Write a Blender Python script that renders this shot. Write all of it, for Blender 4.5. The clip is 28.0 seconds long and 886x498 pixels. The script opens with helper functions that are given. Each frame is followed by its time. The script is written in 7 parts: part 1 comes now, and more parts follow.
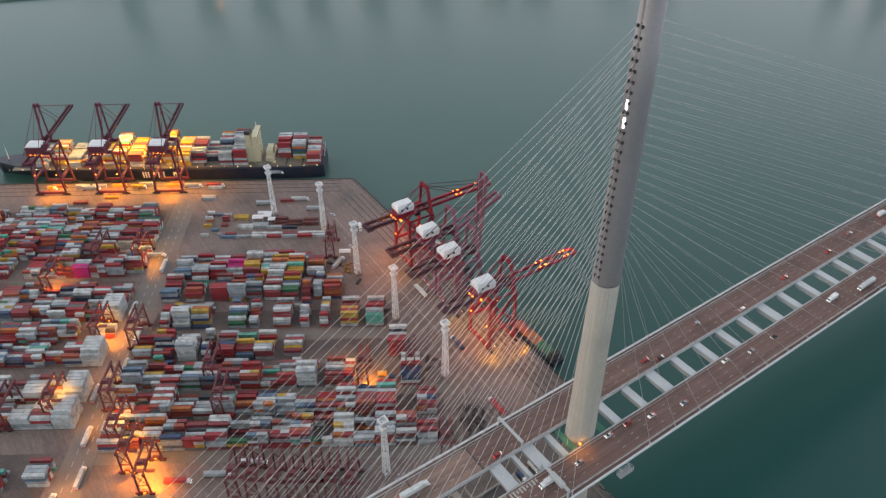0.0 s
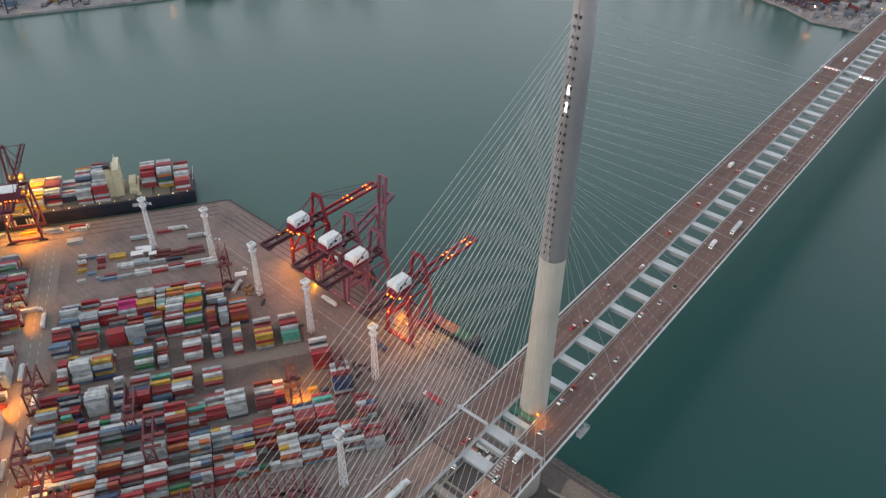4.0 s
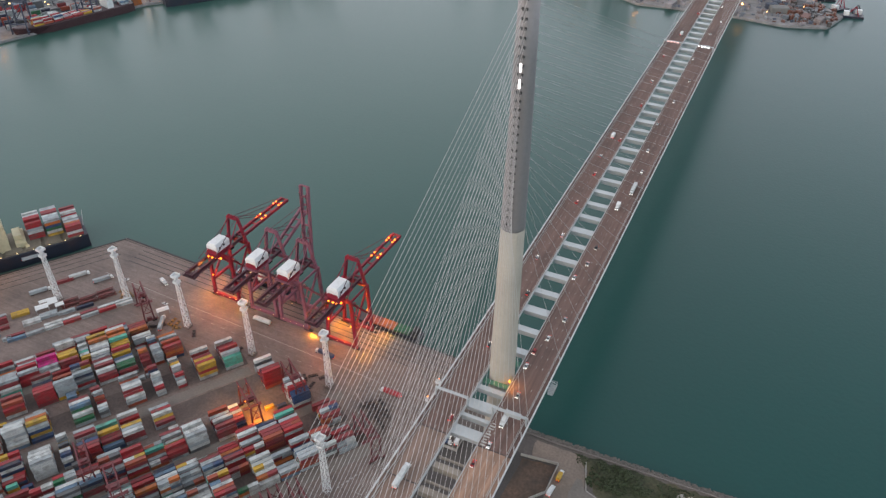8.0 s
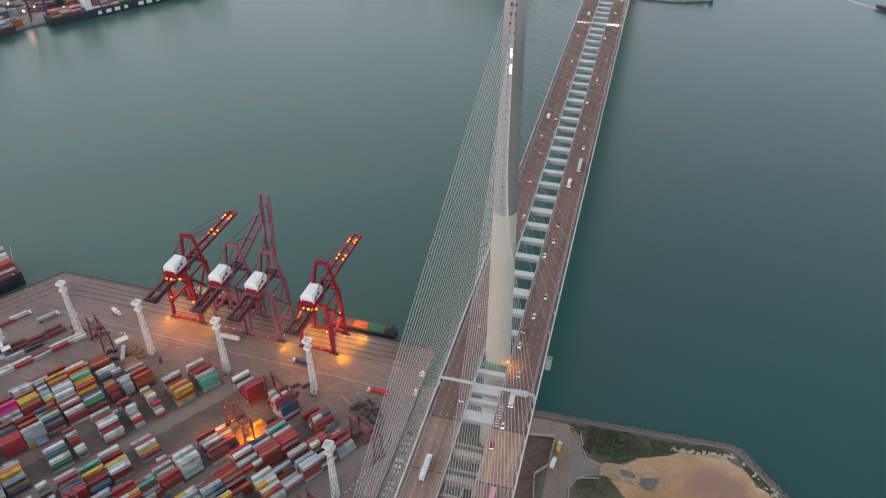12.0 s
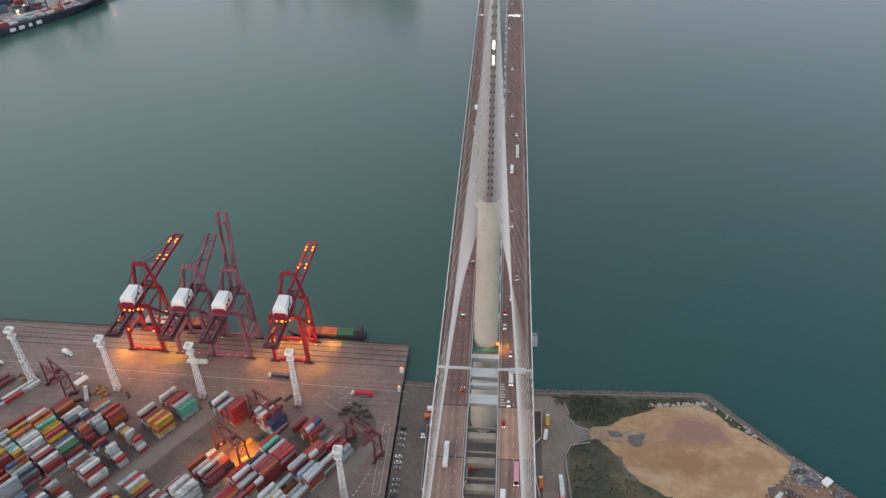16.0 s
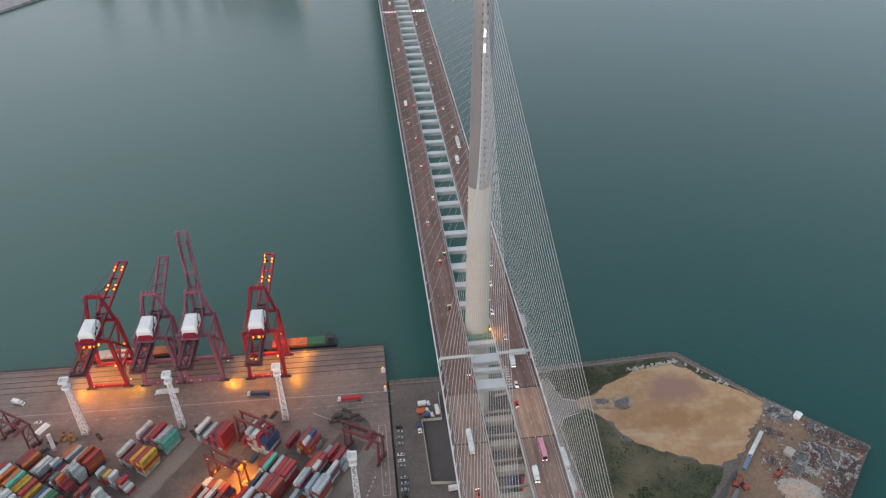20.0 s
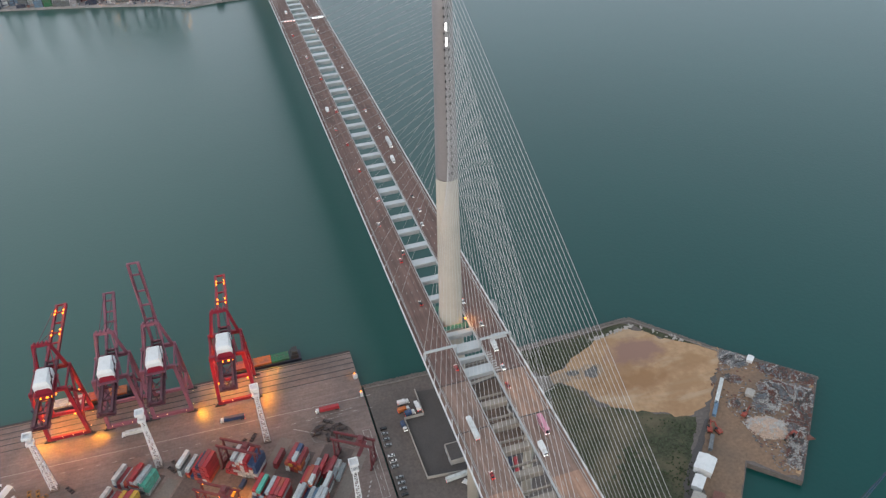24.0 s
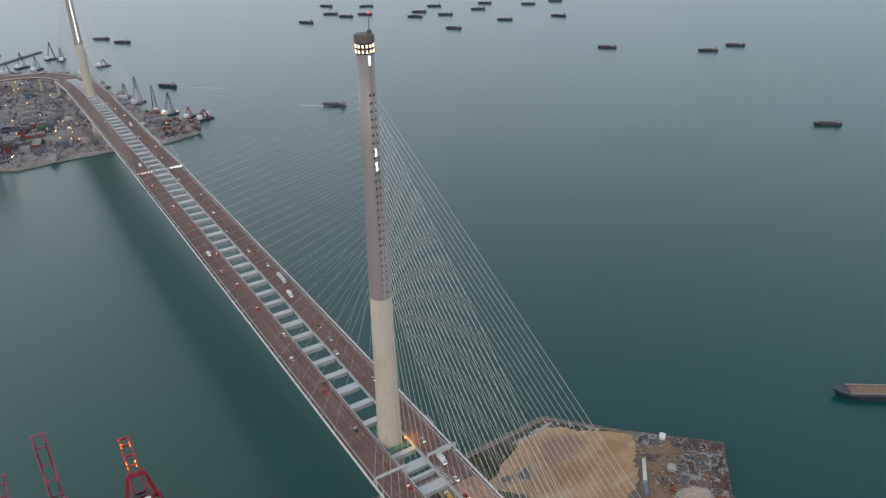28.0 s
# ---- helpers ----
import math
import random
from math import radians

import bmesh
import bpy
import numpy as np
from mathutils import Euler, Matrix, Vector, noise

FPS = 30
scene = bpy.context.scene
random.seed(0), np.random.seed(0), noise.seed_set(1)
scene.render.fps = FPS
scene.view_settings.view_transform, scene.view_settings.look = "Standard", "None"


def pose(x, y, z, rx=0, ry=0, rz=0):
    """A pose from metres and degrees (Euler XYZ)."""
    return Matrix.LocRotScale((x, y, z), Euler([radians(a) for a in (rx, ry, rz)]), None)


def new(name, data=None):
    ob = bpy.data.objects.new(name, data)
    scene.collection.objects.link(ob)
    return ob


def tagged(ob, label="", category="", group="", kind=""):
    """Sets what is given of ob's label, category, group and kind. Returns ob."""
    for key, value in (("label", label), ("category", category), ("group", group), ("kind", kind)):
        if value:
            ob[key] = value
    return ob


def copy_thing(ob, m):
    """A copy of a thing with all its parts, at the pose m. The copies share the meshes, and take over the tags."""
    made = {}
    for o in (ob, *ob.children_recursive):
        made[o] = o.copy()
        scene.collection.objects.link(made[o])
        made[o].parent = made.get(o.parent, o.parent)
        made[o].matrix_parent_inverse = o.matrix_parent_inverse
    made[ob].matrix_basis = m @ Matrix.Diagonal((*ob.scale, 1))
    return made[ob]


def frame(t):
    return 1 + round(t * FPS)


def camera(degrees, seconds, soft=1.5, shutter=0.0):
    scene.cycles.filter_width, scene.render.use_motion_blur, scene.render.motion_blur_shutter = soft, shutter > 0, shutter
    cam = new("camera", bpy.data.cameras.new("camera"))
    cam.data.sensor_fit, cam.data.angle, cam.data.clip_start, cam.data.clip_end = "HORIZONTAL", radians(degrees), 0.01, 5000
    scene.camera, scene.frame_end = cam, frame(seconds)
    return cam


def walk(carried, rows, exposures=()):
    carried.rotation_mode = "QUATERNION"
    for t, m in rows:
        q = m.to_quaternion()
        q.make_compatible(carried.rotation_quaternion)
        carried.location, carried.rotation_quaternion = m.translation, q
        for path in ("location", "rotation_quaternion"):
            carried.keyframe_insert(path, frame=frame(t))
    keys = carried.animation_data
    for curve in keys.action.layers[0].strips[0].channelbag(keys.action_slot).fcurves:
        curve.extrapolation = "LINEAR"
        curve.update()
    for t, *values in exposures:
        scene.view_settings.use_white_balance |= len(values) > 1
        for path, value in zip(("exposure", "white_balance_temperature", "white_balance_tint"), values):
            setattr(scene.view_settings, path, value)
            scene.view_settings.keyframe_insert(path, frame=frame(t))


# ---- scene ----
EXPO = [(0.0, -0.06, 6600, 15), (9.0, 0.08, 6650, 15), (17.0, 0.06, 6550, 15), (22.0, 0.05, 6400, 13), (25.0, 0.12, 6400, 12), (27.0, 0.04, 6450, 13), (28.0, -0.18, 6500, 13)]
cam = camera(60.43, 28.0, soft=1.35)
# seconds, eye in metres, turn in degrees
PATH = [
    (0, 163.45, -198.31, 382.43, 52.3, -0.065, 55.165),
    (1, 158.45, -212.1, 378.21, 52.549, 0.506, 50.743),
    (2, 152.25, -221.32, 378.04, 52.625, 0.614, 46.968),
    (3, 143.88, -228.16, 382.59, 52.44, 0.171, 43.692),
    (3.5, 138.02, -233.61, 385.76, 52.356, -0.424, 41.872),
    (5.5, 120.66, -273.43, 386.09, 53.654, -1.289, 33.168),
    (6, 116.41, -277.12, 385.45, 53.696, -1.209, 31.462),
    (7, 105.25, -285.87, 387.51, 53.554, -1.126, 27.811),
    (8, 99.36, -290.71, 384.16, 53.828, -0.359, 25.469),
    (9, 91.69, -298.36, 385.54, 53.926, -0.553, 23.31),
    (10, 80.15, -304.5, 385.97, 53.852, -0.38, 20.736),
    (11, 65.19, -309.53, 383.6, 53.801, 0.119, 17.725),
    (12, 54.93, -312.8, 383.75, 53.603, 0.358, 15.327),
    (12.5, 49.77, -314.76, 384.25, 53.578, 0.444, 14.032),
    (14.5, 27.25, -325.23, 386.68, 53.453, 0.854, 8.724),
    (15, 20.24, -327.8, 386.93, 53.468, 0.876, 7.352),
    (16, 3.91, -332.89, 386.82, 53.548, 0.791, 4.342),
    (17, -14.95, -334.18, 384.1, 53.694, 0.595, 1.242),
    (18, -31.86, -337.28, 385.87, 53.602, 0.316, -1.684),
    (19, -46.28, -337.24, 385.76, 53.519, 0.371, -4.378),
    (20, -58.52, -336.26, 385.5, 53.415, 0.597, -6.993),
    (21, -70.36, -335.36, 386.72, 53.271, 0.771, -9.497),
    (21.5, -75.8, -334.93, 386.95, 53.217, 0.867, -10.86),
    (23.5, -97.39, -333.9, 386.31, 53.324, 1.514, -16.608),
    (24, -103.99, -333.17, 385.55, 53.406, 1.588, -17.955),
    (24.5, -111.78, -331.95, 384.85, 53.487, 1.571, -19.507),
    (25, -120.05, -330.08, 383.83, 53.967, 1.5, -21.4),
    (25.5, -125.95, -328.69, 384.25, 55.434, 1.608, -23.261),
    (26, -132.91, -327.38, 384.51, 56.963, 1.671, -25.214),
    (26.5, -140.34, -325.38, 383.45, 58.665, 1.577, -27.264),
    (27, -148.31, -323.57, 382.59, 60.108, 1.516, -29.103),
    (27.5, -155.45, -322.67, 382.57, 61.575, 1.488, -30.884),
    (28, -160.75, -323.08, 383.39, 63.23, 1.119, -32.505),
]
walk(cam, [(t, pose(x, y, z, rx, ry, rz)) for t, x, y, z, rx, ry, rz in PATH], exposures=EXPO)

# ---- light: overcast dusk ----
SUN_EL, SUN_AZ = 24.0, 205.0
world = bpy.data.worlds.new("dusk_sky")
scene.world = world
world.use_nodes = True
wn = world.node_tree.nodes
wl = world.node_tree.links
sky = wn.new("ShaderNodeTexSky")
sky.sky_type = "NISHITA"
sky.sun_disc = False
sky.sun_elevation = radians(SUN_EL)
sky.sun_rotation = radians(SUN_AZ)
sky.air_density = 1.0
sky.dust_density = 6.0
sky.ozone_density = 1.0
# cloud layer: pale grey overcast in front of the clear sky
dim = wn.new("ShaderNodeMixRGB")
dim.blend_type = "MULTIPLY"
dim.inputs["Fac"].default_value = 1.0
dim.inputs["Color2"].default_value = (0.15, 0.15, 0.15, 1)
wl.new(sky.outputs["Color"], dim.inputs["Color1"])
cloud = wn.new("ShaderNodeMixRGB")
cloud.inputs["Fac"].default_value = 0.8
tint = wn.new("ShaderNodeMixRGB")
tint.inputs["Color1"].default_value = (0.89, 0.93, 0.995, 1)
tint.inputs["Color2"].default_value = (0.67, 0.88, 0.985, 1)
wl.new(tint.outputs["Color"], cloud.inputs["Color2"])
wl.new(dim.outputs["Color"], cloud.inputs["Color1"])
# the overcast pales towards the horizon, most of all in the north-west
geo = wn.new("ShaderNodeTexCoord")
sep = wn.new("ShaderNodeSeparateXYZ")
wl.new(geo.outputs["Generated"], sep.inputs["Vector"])
rise = wn.new("ShaderNodeMapRange")
rise.interpolation_type = "SMOOTHSTEP"
rise.inputs["From Min"].default_value, rise.inputs["From Max"].default_value = 0.05, 0.95
rise.inputs["To Min"].default_value, rise.inputs["To Max"].default_value = 1.95, 0.70
wl.new(sep.outputs["Z"], rise.inputs["Value"])
west = wn.new("ShaderNodeMapRange")
west.inputs["From Min"].default_value, west.inputs["From Max"].default_value = -1.0, 1.0
west.inputs["To Min"].default_value, west.inputs["To Max"].default_value = 1.22, 0.71
lean = wn.new("ShaderNodeVectorMath")
lean.operation = "DOT_PRODUCT"
lean.inputs[1].default_value = (0.55, -0.83, 0.0)
wl.new(geo.outputs["Generated"], lean.inputs[0])
wl.new(lean.outputs["Value"], west.inputs["Value"])
half = wn.new("ShaderNodeMapRange")
half.inputs["From Min"].default_value, half.inputs["From Max"].default_value = -1.0, 1.0
wl.new(lean.outputs["Value"], half.inputs["Value"])
wl.new(half.outputs["Result"], tint.inputs["Fac"])
both = wn.new("ShaderNodeMath")
both.operation = "MULTIPLY"
wl.new(rise.outputs["Result"], both.inputs[0])
wl.new(west.outputs["Result"], both.inputs[1])
pale = wn.new("ShaderNodeVectorMath")
pale.operation = "SCALE"
wl.new(cloud.outputs["Color"], pale.inputs[0])
wl.new(both.outputs["Value"], pale.inputs["Scale"])
wl.new(pale.outputs["Vector"], wn["Background"].inputs["Color"])
wn["Background"].inputs["Strength"].default_value = 1.0
sun = new("sun", bpy.data.lights.new("sun", "SUN"))
sun.data.energy = 0.35
sun.data.angle = radians(40)
sun.data.color = (1.0, 0.93, 0.86)
sun.matrix_basis = pose(0, 0, 600, 90 - SUN_EL, 0, 180 - SUN_AZ)


FLOOD = 2.2


def lamp(x, y, z, watts, color=(1.0, 0.42, 0.07), radius=0.3, down=True):
    """Floodlight; most of them shine downwards in a wide cone."""
    ob = new("flood_lamp", bpy.data.lights.new("flood_lamp", "SPOT" if down else "POINT"))
    ob.data.energy, ob.data.color, ob.data.shadow_soft_size = watts * FLOOD, color, radius
    if down:
        ob.data.spot_size, ob.data.spot_blend = radians(158), 0.5
    ob.location = (x, y, z)
    return ob

# ---- mesh helpers ----
class Shape:
    """Collects simple solids into one mesh."""

    def __init__(self):
        self.v, self.f, self.m, self.slot = [], [], [], 0

    def add(self, verts, faces):
        n = len(self.v)
        self.v.extend(verts)
        self.f.extend([tuple(i + n for i in q) for q in faces])
        self.m.extend([self.slot] * len(faces))

    def box(self, x, y, z, sx, sy, sz, turn=0.0, bevel=0.0):
        """Box with its base centre at x, y, z; bevel takes off the upper edges."""
        c, s = math.cos(radians(turn)), math.sin(radians(turn))
        hx, hy = sx / 2, sy / 2
        ring = lambda ax, ay, zz: [(x + a * c - b * s, y + a * s + b * c, zz) for a, b in ((-ax, -ay), (ax, -ay), (ax, ay), (-ax, ay))]
        vs = ring(hx, hy, z)
        levels = [(hx, hy, z + sz - bevel), (hx - bevel, hy - bevel, z + sz)] if bevel else [(hx, hy, z + sz)]
        for ax, ay, zz in levels:
            vs += ring(ax, ay, zz)
        k = len(levels)
        fs = [(3, 2, 1, 0), tuple(4 * k + i for i in range(4))]
        for l in range(k):
            fs += [(4 * l + i, 4 * l + (i + 1) % 4, 4 * l + 4 + (i + 1) % 4, 4 * l + 4 + i) for i in range(4)]
        self.add(vs, fs)

    def beam(self, p, q, w, h=None):
        """Square or flat bar from p to q."""
        h = h or w
        p, q = Vector(p), Vector(q)
        d = (q - p).normalized()
        side = d.cross(Vector((0, 0, 1)))
        side = Vector((1, 0, 0)) if side.length < 1e-4 else side.normalized()
        up = side.cross(d)
        o = [side * a * w / 2 + up * b * h / 2 for a, b in ((-1, -1), (1, -1), (1, 1), (-1, 1))]
        self.add([tuple(p + e) for e in o] + [tuple(q + e) for e in o],
                 [(3, 2, 1, 0), (4, 5, 6, 7), (0, 1, 5, 4), (1, 2, 6, 5), (2, 3, 7, 6), (3, 0, 4, 7)])

    def rod(self, p, q, r, n=6, r2=None):
        """Round bar from p to q."""
        r2 = r if r2 is None else r2
        p, q = Vector(p), Vector(q)
        d = (q - p).normalized()
        side = d.cross(Vector((0, 0, 1)))
        side = Vector((1, 0, 0)) if side.length < 1e-4 else side.normalized()
        up = side.cross(d)
        a = [side * math.cos(2 * math.pi * i / n) + up * math.sin(2 * math.pi * i / n) for i in range(n)]
        self.add([tuple(p + e * r) for e in a] + [tuple(q + e * r2) for e in a],
                 [tuple(range(n))[::-1], tuple(range(n, 2 * n))] + [(i, (i + 1) % n, n + (i + 1) % n, n + i) for i in range(n)])

    def prism(self, pts, z0, z1, shrink=0.0):
        """Upright solid over a plan outline (counter-clockwise)."""
        n = len(pts)
        cx, cy = sum(p[0] for p in pts) / n, sum(p[1] for p in pts) / n
        top = [(cx + (p[0] - cx) * (1 - shrink), cy + (p[1] - cy) * (1 - shrink), z1) for p in pts]
        self.add([(p[0], p[1], z0) for p in pts] + top,
                 [tuple(range(n))[::-1], tuple(range(n, 2 * n))] + [(i, (i + 1) % n, n + (i + 1) % n, n + i) for i in range(n)])

    def tube(self, rings):
        """Skin through rings of equal count, closed at both ends."""
        n = len(rings[0])
        vs = [p for r in rings for p in r]
        fs = [tuple(range(n))[::-1], tuple(range(len(vs) - n, len(vs)))]
        for k in range(len(rings) - 1):
            fs += [(k * n + i, k * n + (i + 1) % n, k * n + n + (i + 1) % n, k * n + n + i) for i in range(n)]
        self.add(vs, fs)

    def mesh(self, name, *mats, smooth=False):
        me = bpy.data.meshes.new(name)
        me.from_pydata(self.v, [], self.f)
        for m in mats:
            me.materials.append(m)
        if len(mats) > 1:
            me.polygons.foreach_set("material_index", self.m)
        if smooth:
            me.polygons.foreach_set("use_smooth", [True] * len(self.f))
        me.update()
        return me


def part(name, shape, material, parent, label="", smooth=False, kind=""):
    """One mesh object under a thing or under a part."""
    mats = material if isinstance(material, (list, tuple)) else [material]
    me = shape if isinstance(shape, bpy.types.Mesh) else shape.mesh(name, *mats, smooth=smooth)
    ob = new(name, me)
    ob.parent = parent
    if label:
        ob["label"] = label
    if kind:
        ob["kind"] = kind
    return ob


def thing(name, label, category, m=None, group="", kind="", shape=None, material=None, smooth=False):
    """A top-level thing: an Empty at its base, or a single mesh."""
    if shape is None:
        ob = new(name)
    else:
        mats = material if isinstance(material, (list, tuple)) else [material]
        ob = new(name, shape if isinstance(shape, bpy.types.Mesh) else shape.mesh(name, *mats, smooth=smooth))
    if m is not None:
        ob.matrix_basis = m
    return tagged(ob, label, category, group, kind)


# ---- materials ----
def paint(name, color, rough=0.6, metal=0.0, vary=0.25, scale=0.3, fine=6.0, bump=0.05, dirt=(0.09, 0.08, 0.07), dirty=0.25, own=0.0):
    """Painted or mineral surface with broad blotches, fine grain and a film of dirt."""
    m = bpy.data.materials.new(name)
    m.use_nodes = True
    n, l = m.node_tree.nodes, m.node_tree.links
    b = n["Principled BSDF"]
    b.inputs["Roughness"].default_value = rough
    b.inputs["Metallic"].default_value = metal
    co = n.new("ShaderNodeTexCoord")
    big, small = n.new("ShaderNodeTexNoise"), n.new("ShaderNodeTexNoise")
    big.inputs["Scale"].default_value, small.inputs["Scale"].default_value = scale, fine
    big.inputs["Detail"].default_value, small.inputs["Detail"].default_value = 6, 4
    for t in (big, small):
        l.new(co.outputs["Object"], t.inputs["Vector"])
    hsv = n.new("ShaderNodeHueSaturation")
    hsv.inputs["Color"].default_value = (*color, 1)
    mr = n.new("ShaderNodeMapRange")
    mr.inputs["To Min"].default_value, mr.inputs["To Max"].default_value = 1 - vary, 1 + vary
    mr.inputs["From Min"].default_value, mr.inputs["From Max"].default_value = 0.3, 0.7
    l.new(small.outputs["Fac"], mr.inputs["Value"])
    if own:
        info = n.new("ShaderNodeObjectInfo")
        mo = n.new("ShaderNodeMapRange")
        mo.inputs["To Min"].default_value, mo.inputs["To Max"].default_value = 1 - own, 1 + own
        l.new(info.outputs["Random"], mo.inputs["Value"])
        mul = n.new("ShaderNodeMath")
        mul.operation = "MULTIPLY"
        l.new(mr.outputs["Result"], mul.inputs[0])
        l.new(mo.outputs["Result"], mul.inputs[1])
        l.new(mul.outputs["Value"], hsv.inputs["Value"])
    else:
        l.new(mr.outputs["Result"], hsv.inputs["Value"])
    mix = n.new("ShaderNodeMixRGB")
    mix.inputs["Color2"].default_value = (*dirt, 1)
    ramp = n.new("ShaderNodeMapRange")
    ramp.inputs["From Min"].default_value, ramp.inputs["From Max"].default_value = 0.45, 0.75
    ramp.inputs["To Max"].default_value = dirty
    l.new(big.outputs["Fac"], ramp.inputs["Value"])
    l.new(ramp.outputs["Result"], mix.inputs["Fac"])
    l.new(hsv.outputs["Color"], mix.inputs["Color1"])
    l.new(mix.outputs["Color"], b.inputs["Base Color"])
    bp = n.new("ShaderNodeBump")
    bp.inputs["Strength"].default_value = bump
    l.new(small.outputs["Fac"], bp.inputs["Height"])
    l.new(bp.outputs["Normal"], b.inputs["Normal"])
    return m


def glow(name, color, strength):
    m = bpy.data.materials.new(name)
    m.use_nodes = True
    b = m.node_tree.nodes["Principled BSDF"]
    b.inputs["Base Color"].default_value = (*color, 1)
    b.inputs["Emission Color"].default_value = (*color, 1)
    b.inputs["Emission Strength"].default_value = strength
    return m


def water_material():
    m = bpy.data.materials.new("harbour_water")
    m.use_nodes = True
    n, l = m.node_tree.nodes, m.node_tree.links
    b = n["Principled BSDF"]
    b.inputs["Roughness"].default_value = 0.29
    b.inputs["IOR"].default_value = 1.35
    co = n.new("ShaderNodeTexCoord")
    big = n.new("ShaderNodeTexNoise")
    big.inputs["Scale"].default_value, big.inputs["Detail"].default_value = 0.004, 4
    l.new(co.outputs["Object"], big.inputs["Vector"])
    ramp = n.new("ShaderNodeMixRGB")
    ramp.inputs["Color1"].default_value = (0.0014, 0.050, 0.046, 1)
    ramp.inputs["Color2"].default_value = (0.0034, 0.063, 0.057, 1)
    l.new(big.outputs["Fac"], ramp.inputs["Fac"])
    # lighter, greyer green west of the bridge, darker green east of it
    west_tone = n.new("ShaderNodeMixRGB")
    west_tone.inputs["Color1"].default_value = (0.027, 0.085, 0.071, 1)
    west_tone.inputs["Color2"].default_value = (0.040, 0.102, 0.086, 1)
    l.new(big.outputs["Fac"], west_tone.inputs["Fac"])
    sx = n.new("ShaderNodeSeparateXYZ")
    l.new(co.outputs["Object"], sx.inputs["Vector"])
    drift = n.new("ShaderNodeMath")
    drift.operation = "MULTIPLY_ADD"
    l.new(big.outputs["Fac"], drift.inputs[0])
    drift.inputs[1].default_value = 260.0
    l.new(sx.outputs["X"], drift.inputs[2])
    side = n.new("ShaderNodeMapRange")
    side.interpolation_type = "SMOOTHSTEP"
    side.inputs["From Min"].default_value, side.inputs["From Max"].default_value = -220.0, 380.0
    l.new(drift.outputs["Value"], side.inputs["Value"])
    blend = n.new("ShaderNodeMixRGB")
    l.new(side.outputs["Result"], blend.inputs["Fac"])
    l.new(west_tone.outputs["Color"], blend.inputs["Color1"])
    l.new(ramp.outputs["Color"], blend.inputs["Color2"])
    l.new(blend.outputs["Color"], b.inputs["Base Color"])
    wave, chop = n.new("ShaderNodeTexNoise"), n.new("ShaderNodeTexNoise")
    wave.inputs["Scale"].default_value, chop.inputs["Scale"].default_value = 0.03, 0.3
    wave.inputs["Detail"].default_value, chop.inputs["Detail"].default_value = 3, 5
    add = n.new("ShaderNodeMath")
    add.operation = "ADD"
    for i, t in enumerate((wave, chop)):
        l.new(co.outputs["Object"], t.inputs["Vector"])
        l.new(t.outputs["Fac"], add.inputs[i])
    bp = n.new("ShaderNodeBump")
    bp.inputs["Strength"].default_value, bp.inputs["Distance"].default_value = 0.09, 1.0
    l.new(add.outputs["Value"], bp.inputs["Height"])
    l.new(bp.outputs["Normal"], b.inputs["Normal"])
    return m


M_WATER = water_material()
def slab_material():
    """Apron concrete: cast bays of slightly different age, long tyre streaks and oil stains."""
    m = paint("yard_concrete", (0.222, 0.166, 0.148), 0.85, vary=0.15, scale=0.03, fine=0.9, dirt=(0.07, 0.063, 0.06), dirty=0.6)
    n, l = m.node_tree.nodes, m.node_tree.links
    b = n["Principled BSDF"]
    src = b.inputs["Base Color"].links[0].from_socket
    co = next(x for x in n if x.type == "TEX_COORD")
    mp = n.new("ShaderNodeMapping")
    mp.inputs["Scale"].default_value = (0.012, 0.45, 1.0)
    l.new(co.outputs["Object"], mp.inputs["Vector"])
    st = n.new("ShaderNodeTexNoise")
    st.inputs["Scale"].default_value, st.inputs["Detail"].default_value = 1.0, 5
    l.new(mp.outputs["Vector"], st.inputs["Vector"])
    mr = n.new("ShaderNodeMapRange")
    mr.inputs["From Min"].default_value, mr.inputs["From Max"].default_value = 0.3, 0.7
    mr.inputs["To Min"].default_value, mr.inputs["To Max"].default_value = 0.86, 1.10
    l.new(st.outputs["Fac"], mr.inputs["Value"])
    br = n.new("ShaderNodeTexBrick")
    br.inputs["Scale"].default_value = 0.12
    br.inputs["Color1"].default_value, br.inputs["Color2"].default_value = (0.92, 0.92, 0.92, 1), (1.06, 1.06, 1.06, 1)
    br.inputs["Mortar"].default_value, br.inputs["Mortar Size"].default_value = (0.85, 0.85, 0.85, 1), 0.01
    l.new(co.outputs["Object"], br.inputs["Vector"])
    sc = n.new("ShaderNodeVectorMath")
    sc.operation = "SCALE"
    l.new(src, sc.inputs[0])
    l.new(mr.outputs["Result"], sc.inputs["Scale"])
    mu = n.new("ShaderNodeVectorMath")
    mu.operation = "MULTIPLY"
    l.new(sc.outputs["Vector"], mu.inputs[0])
    l.new(br.outputs["Color"], mu.inputs[1])
    l.new(mu.outputs["Vector"], b.inputs["Base Color"])
    return m


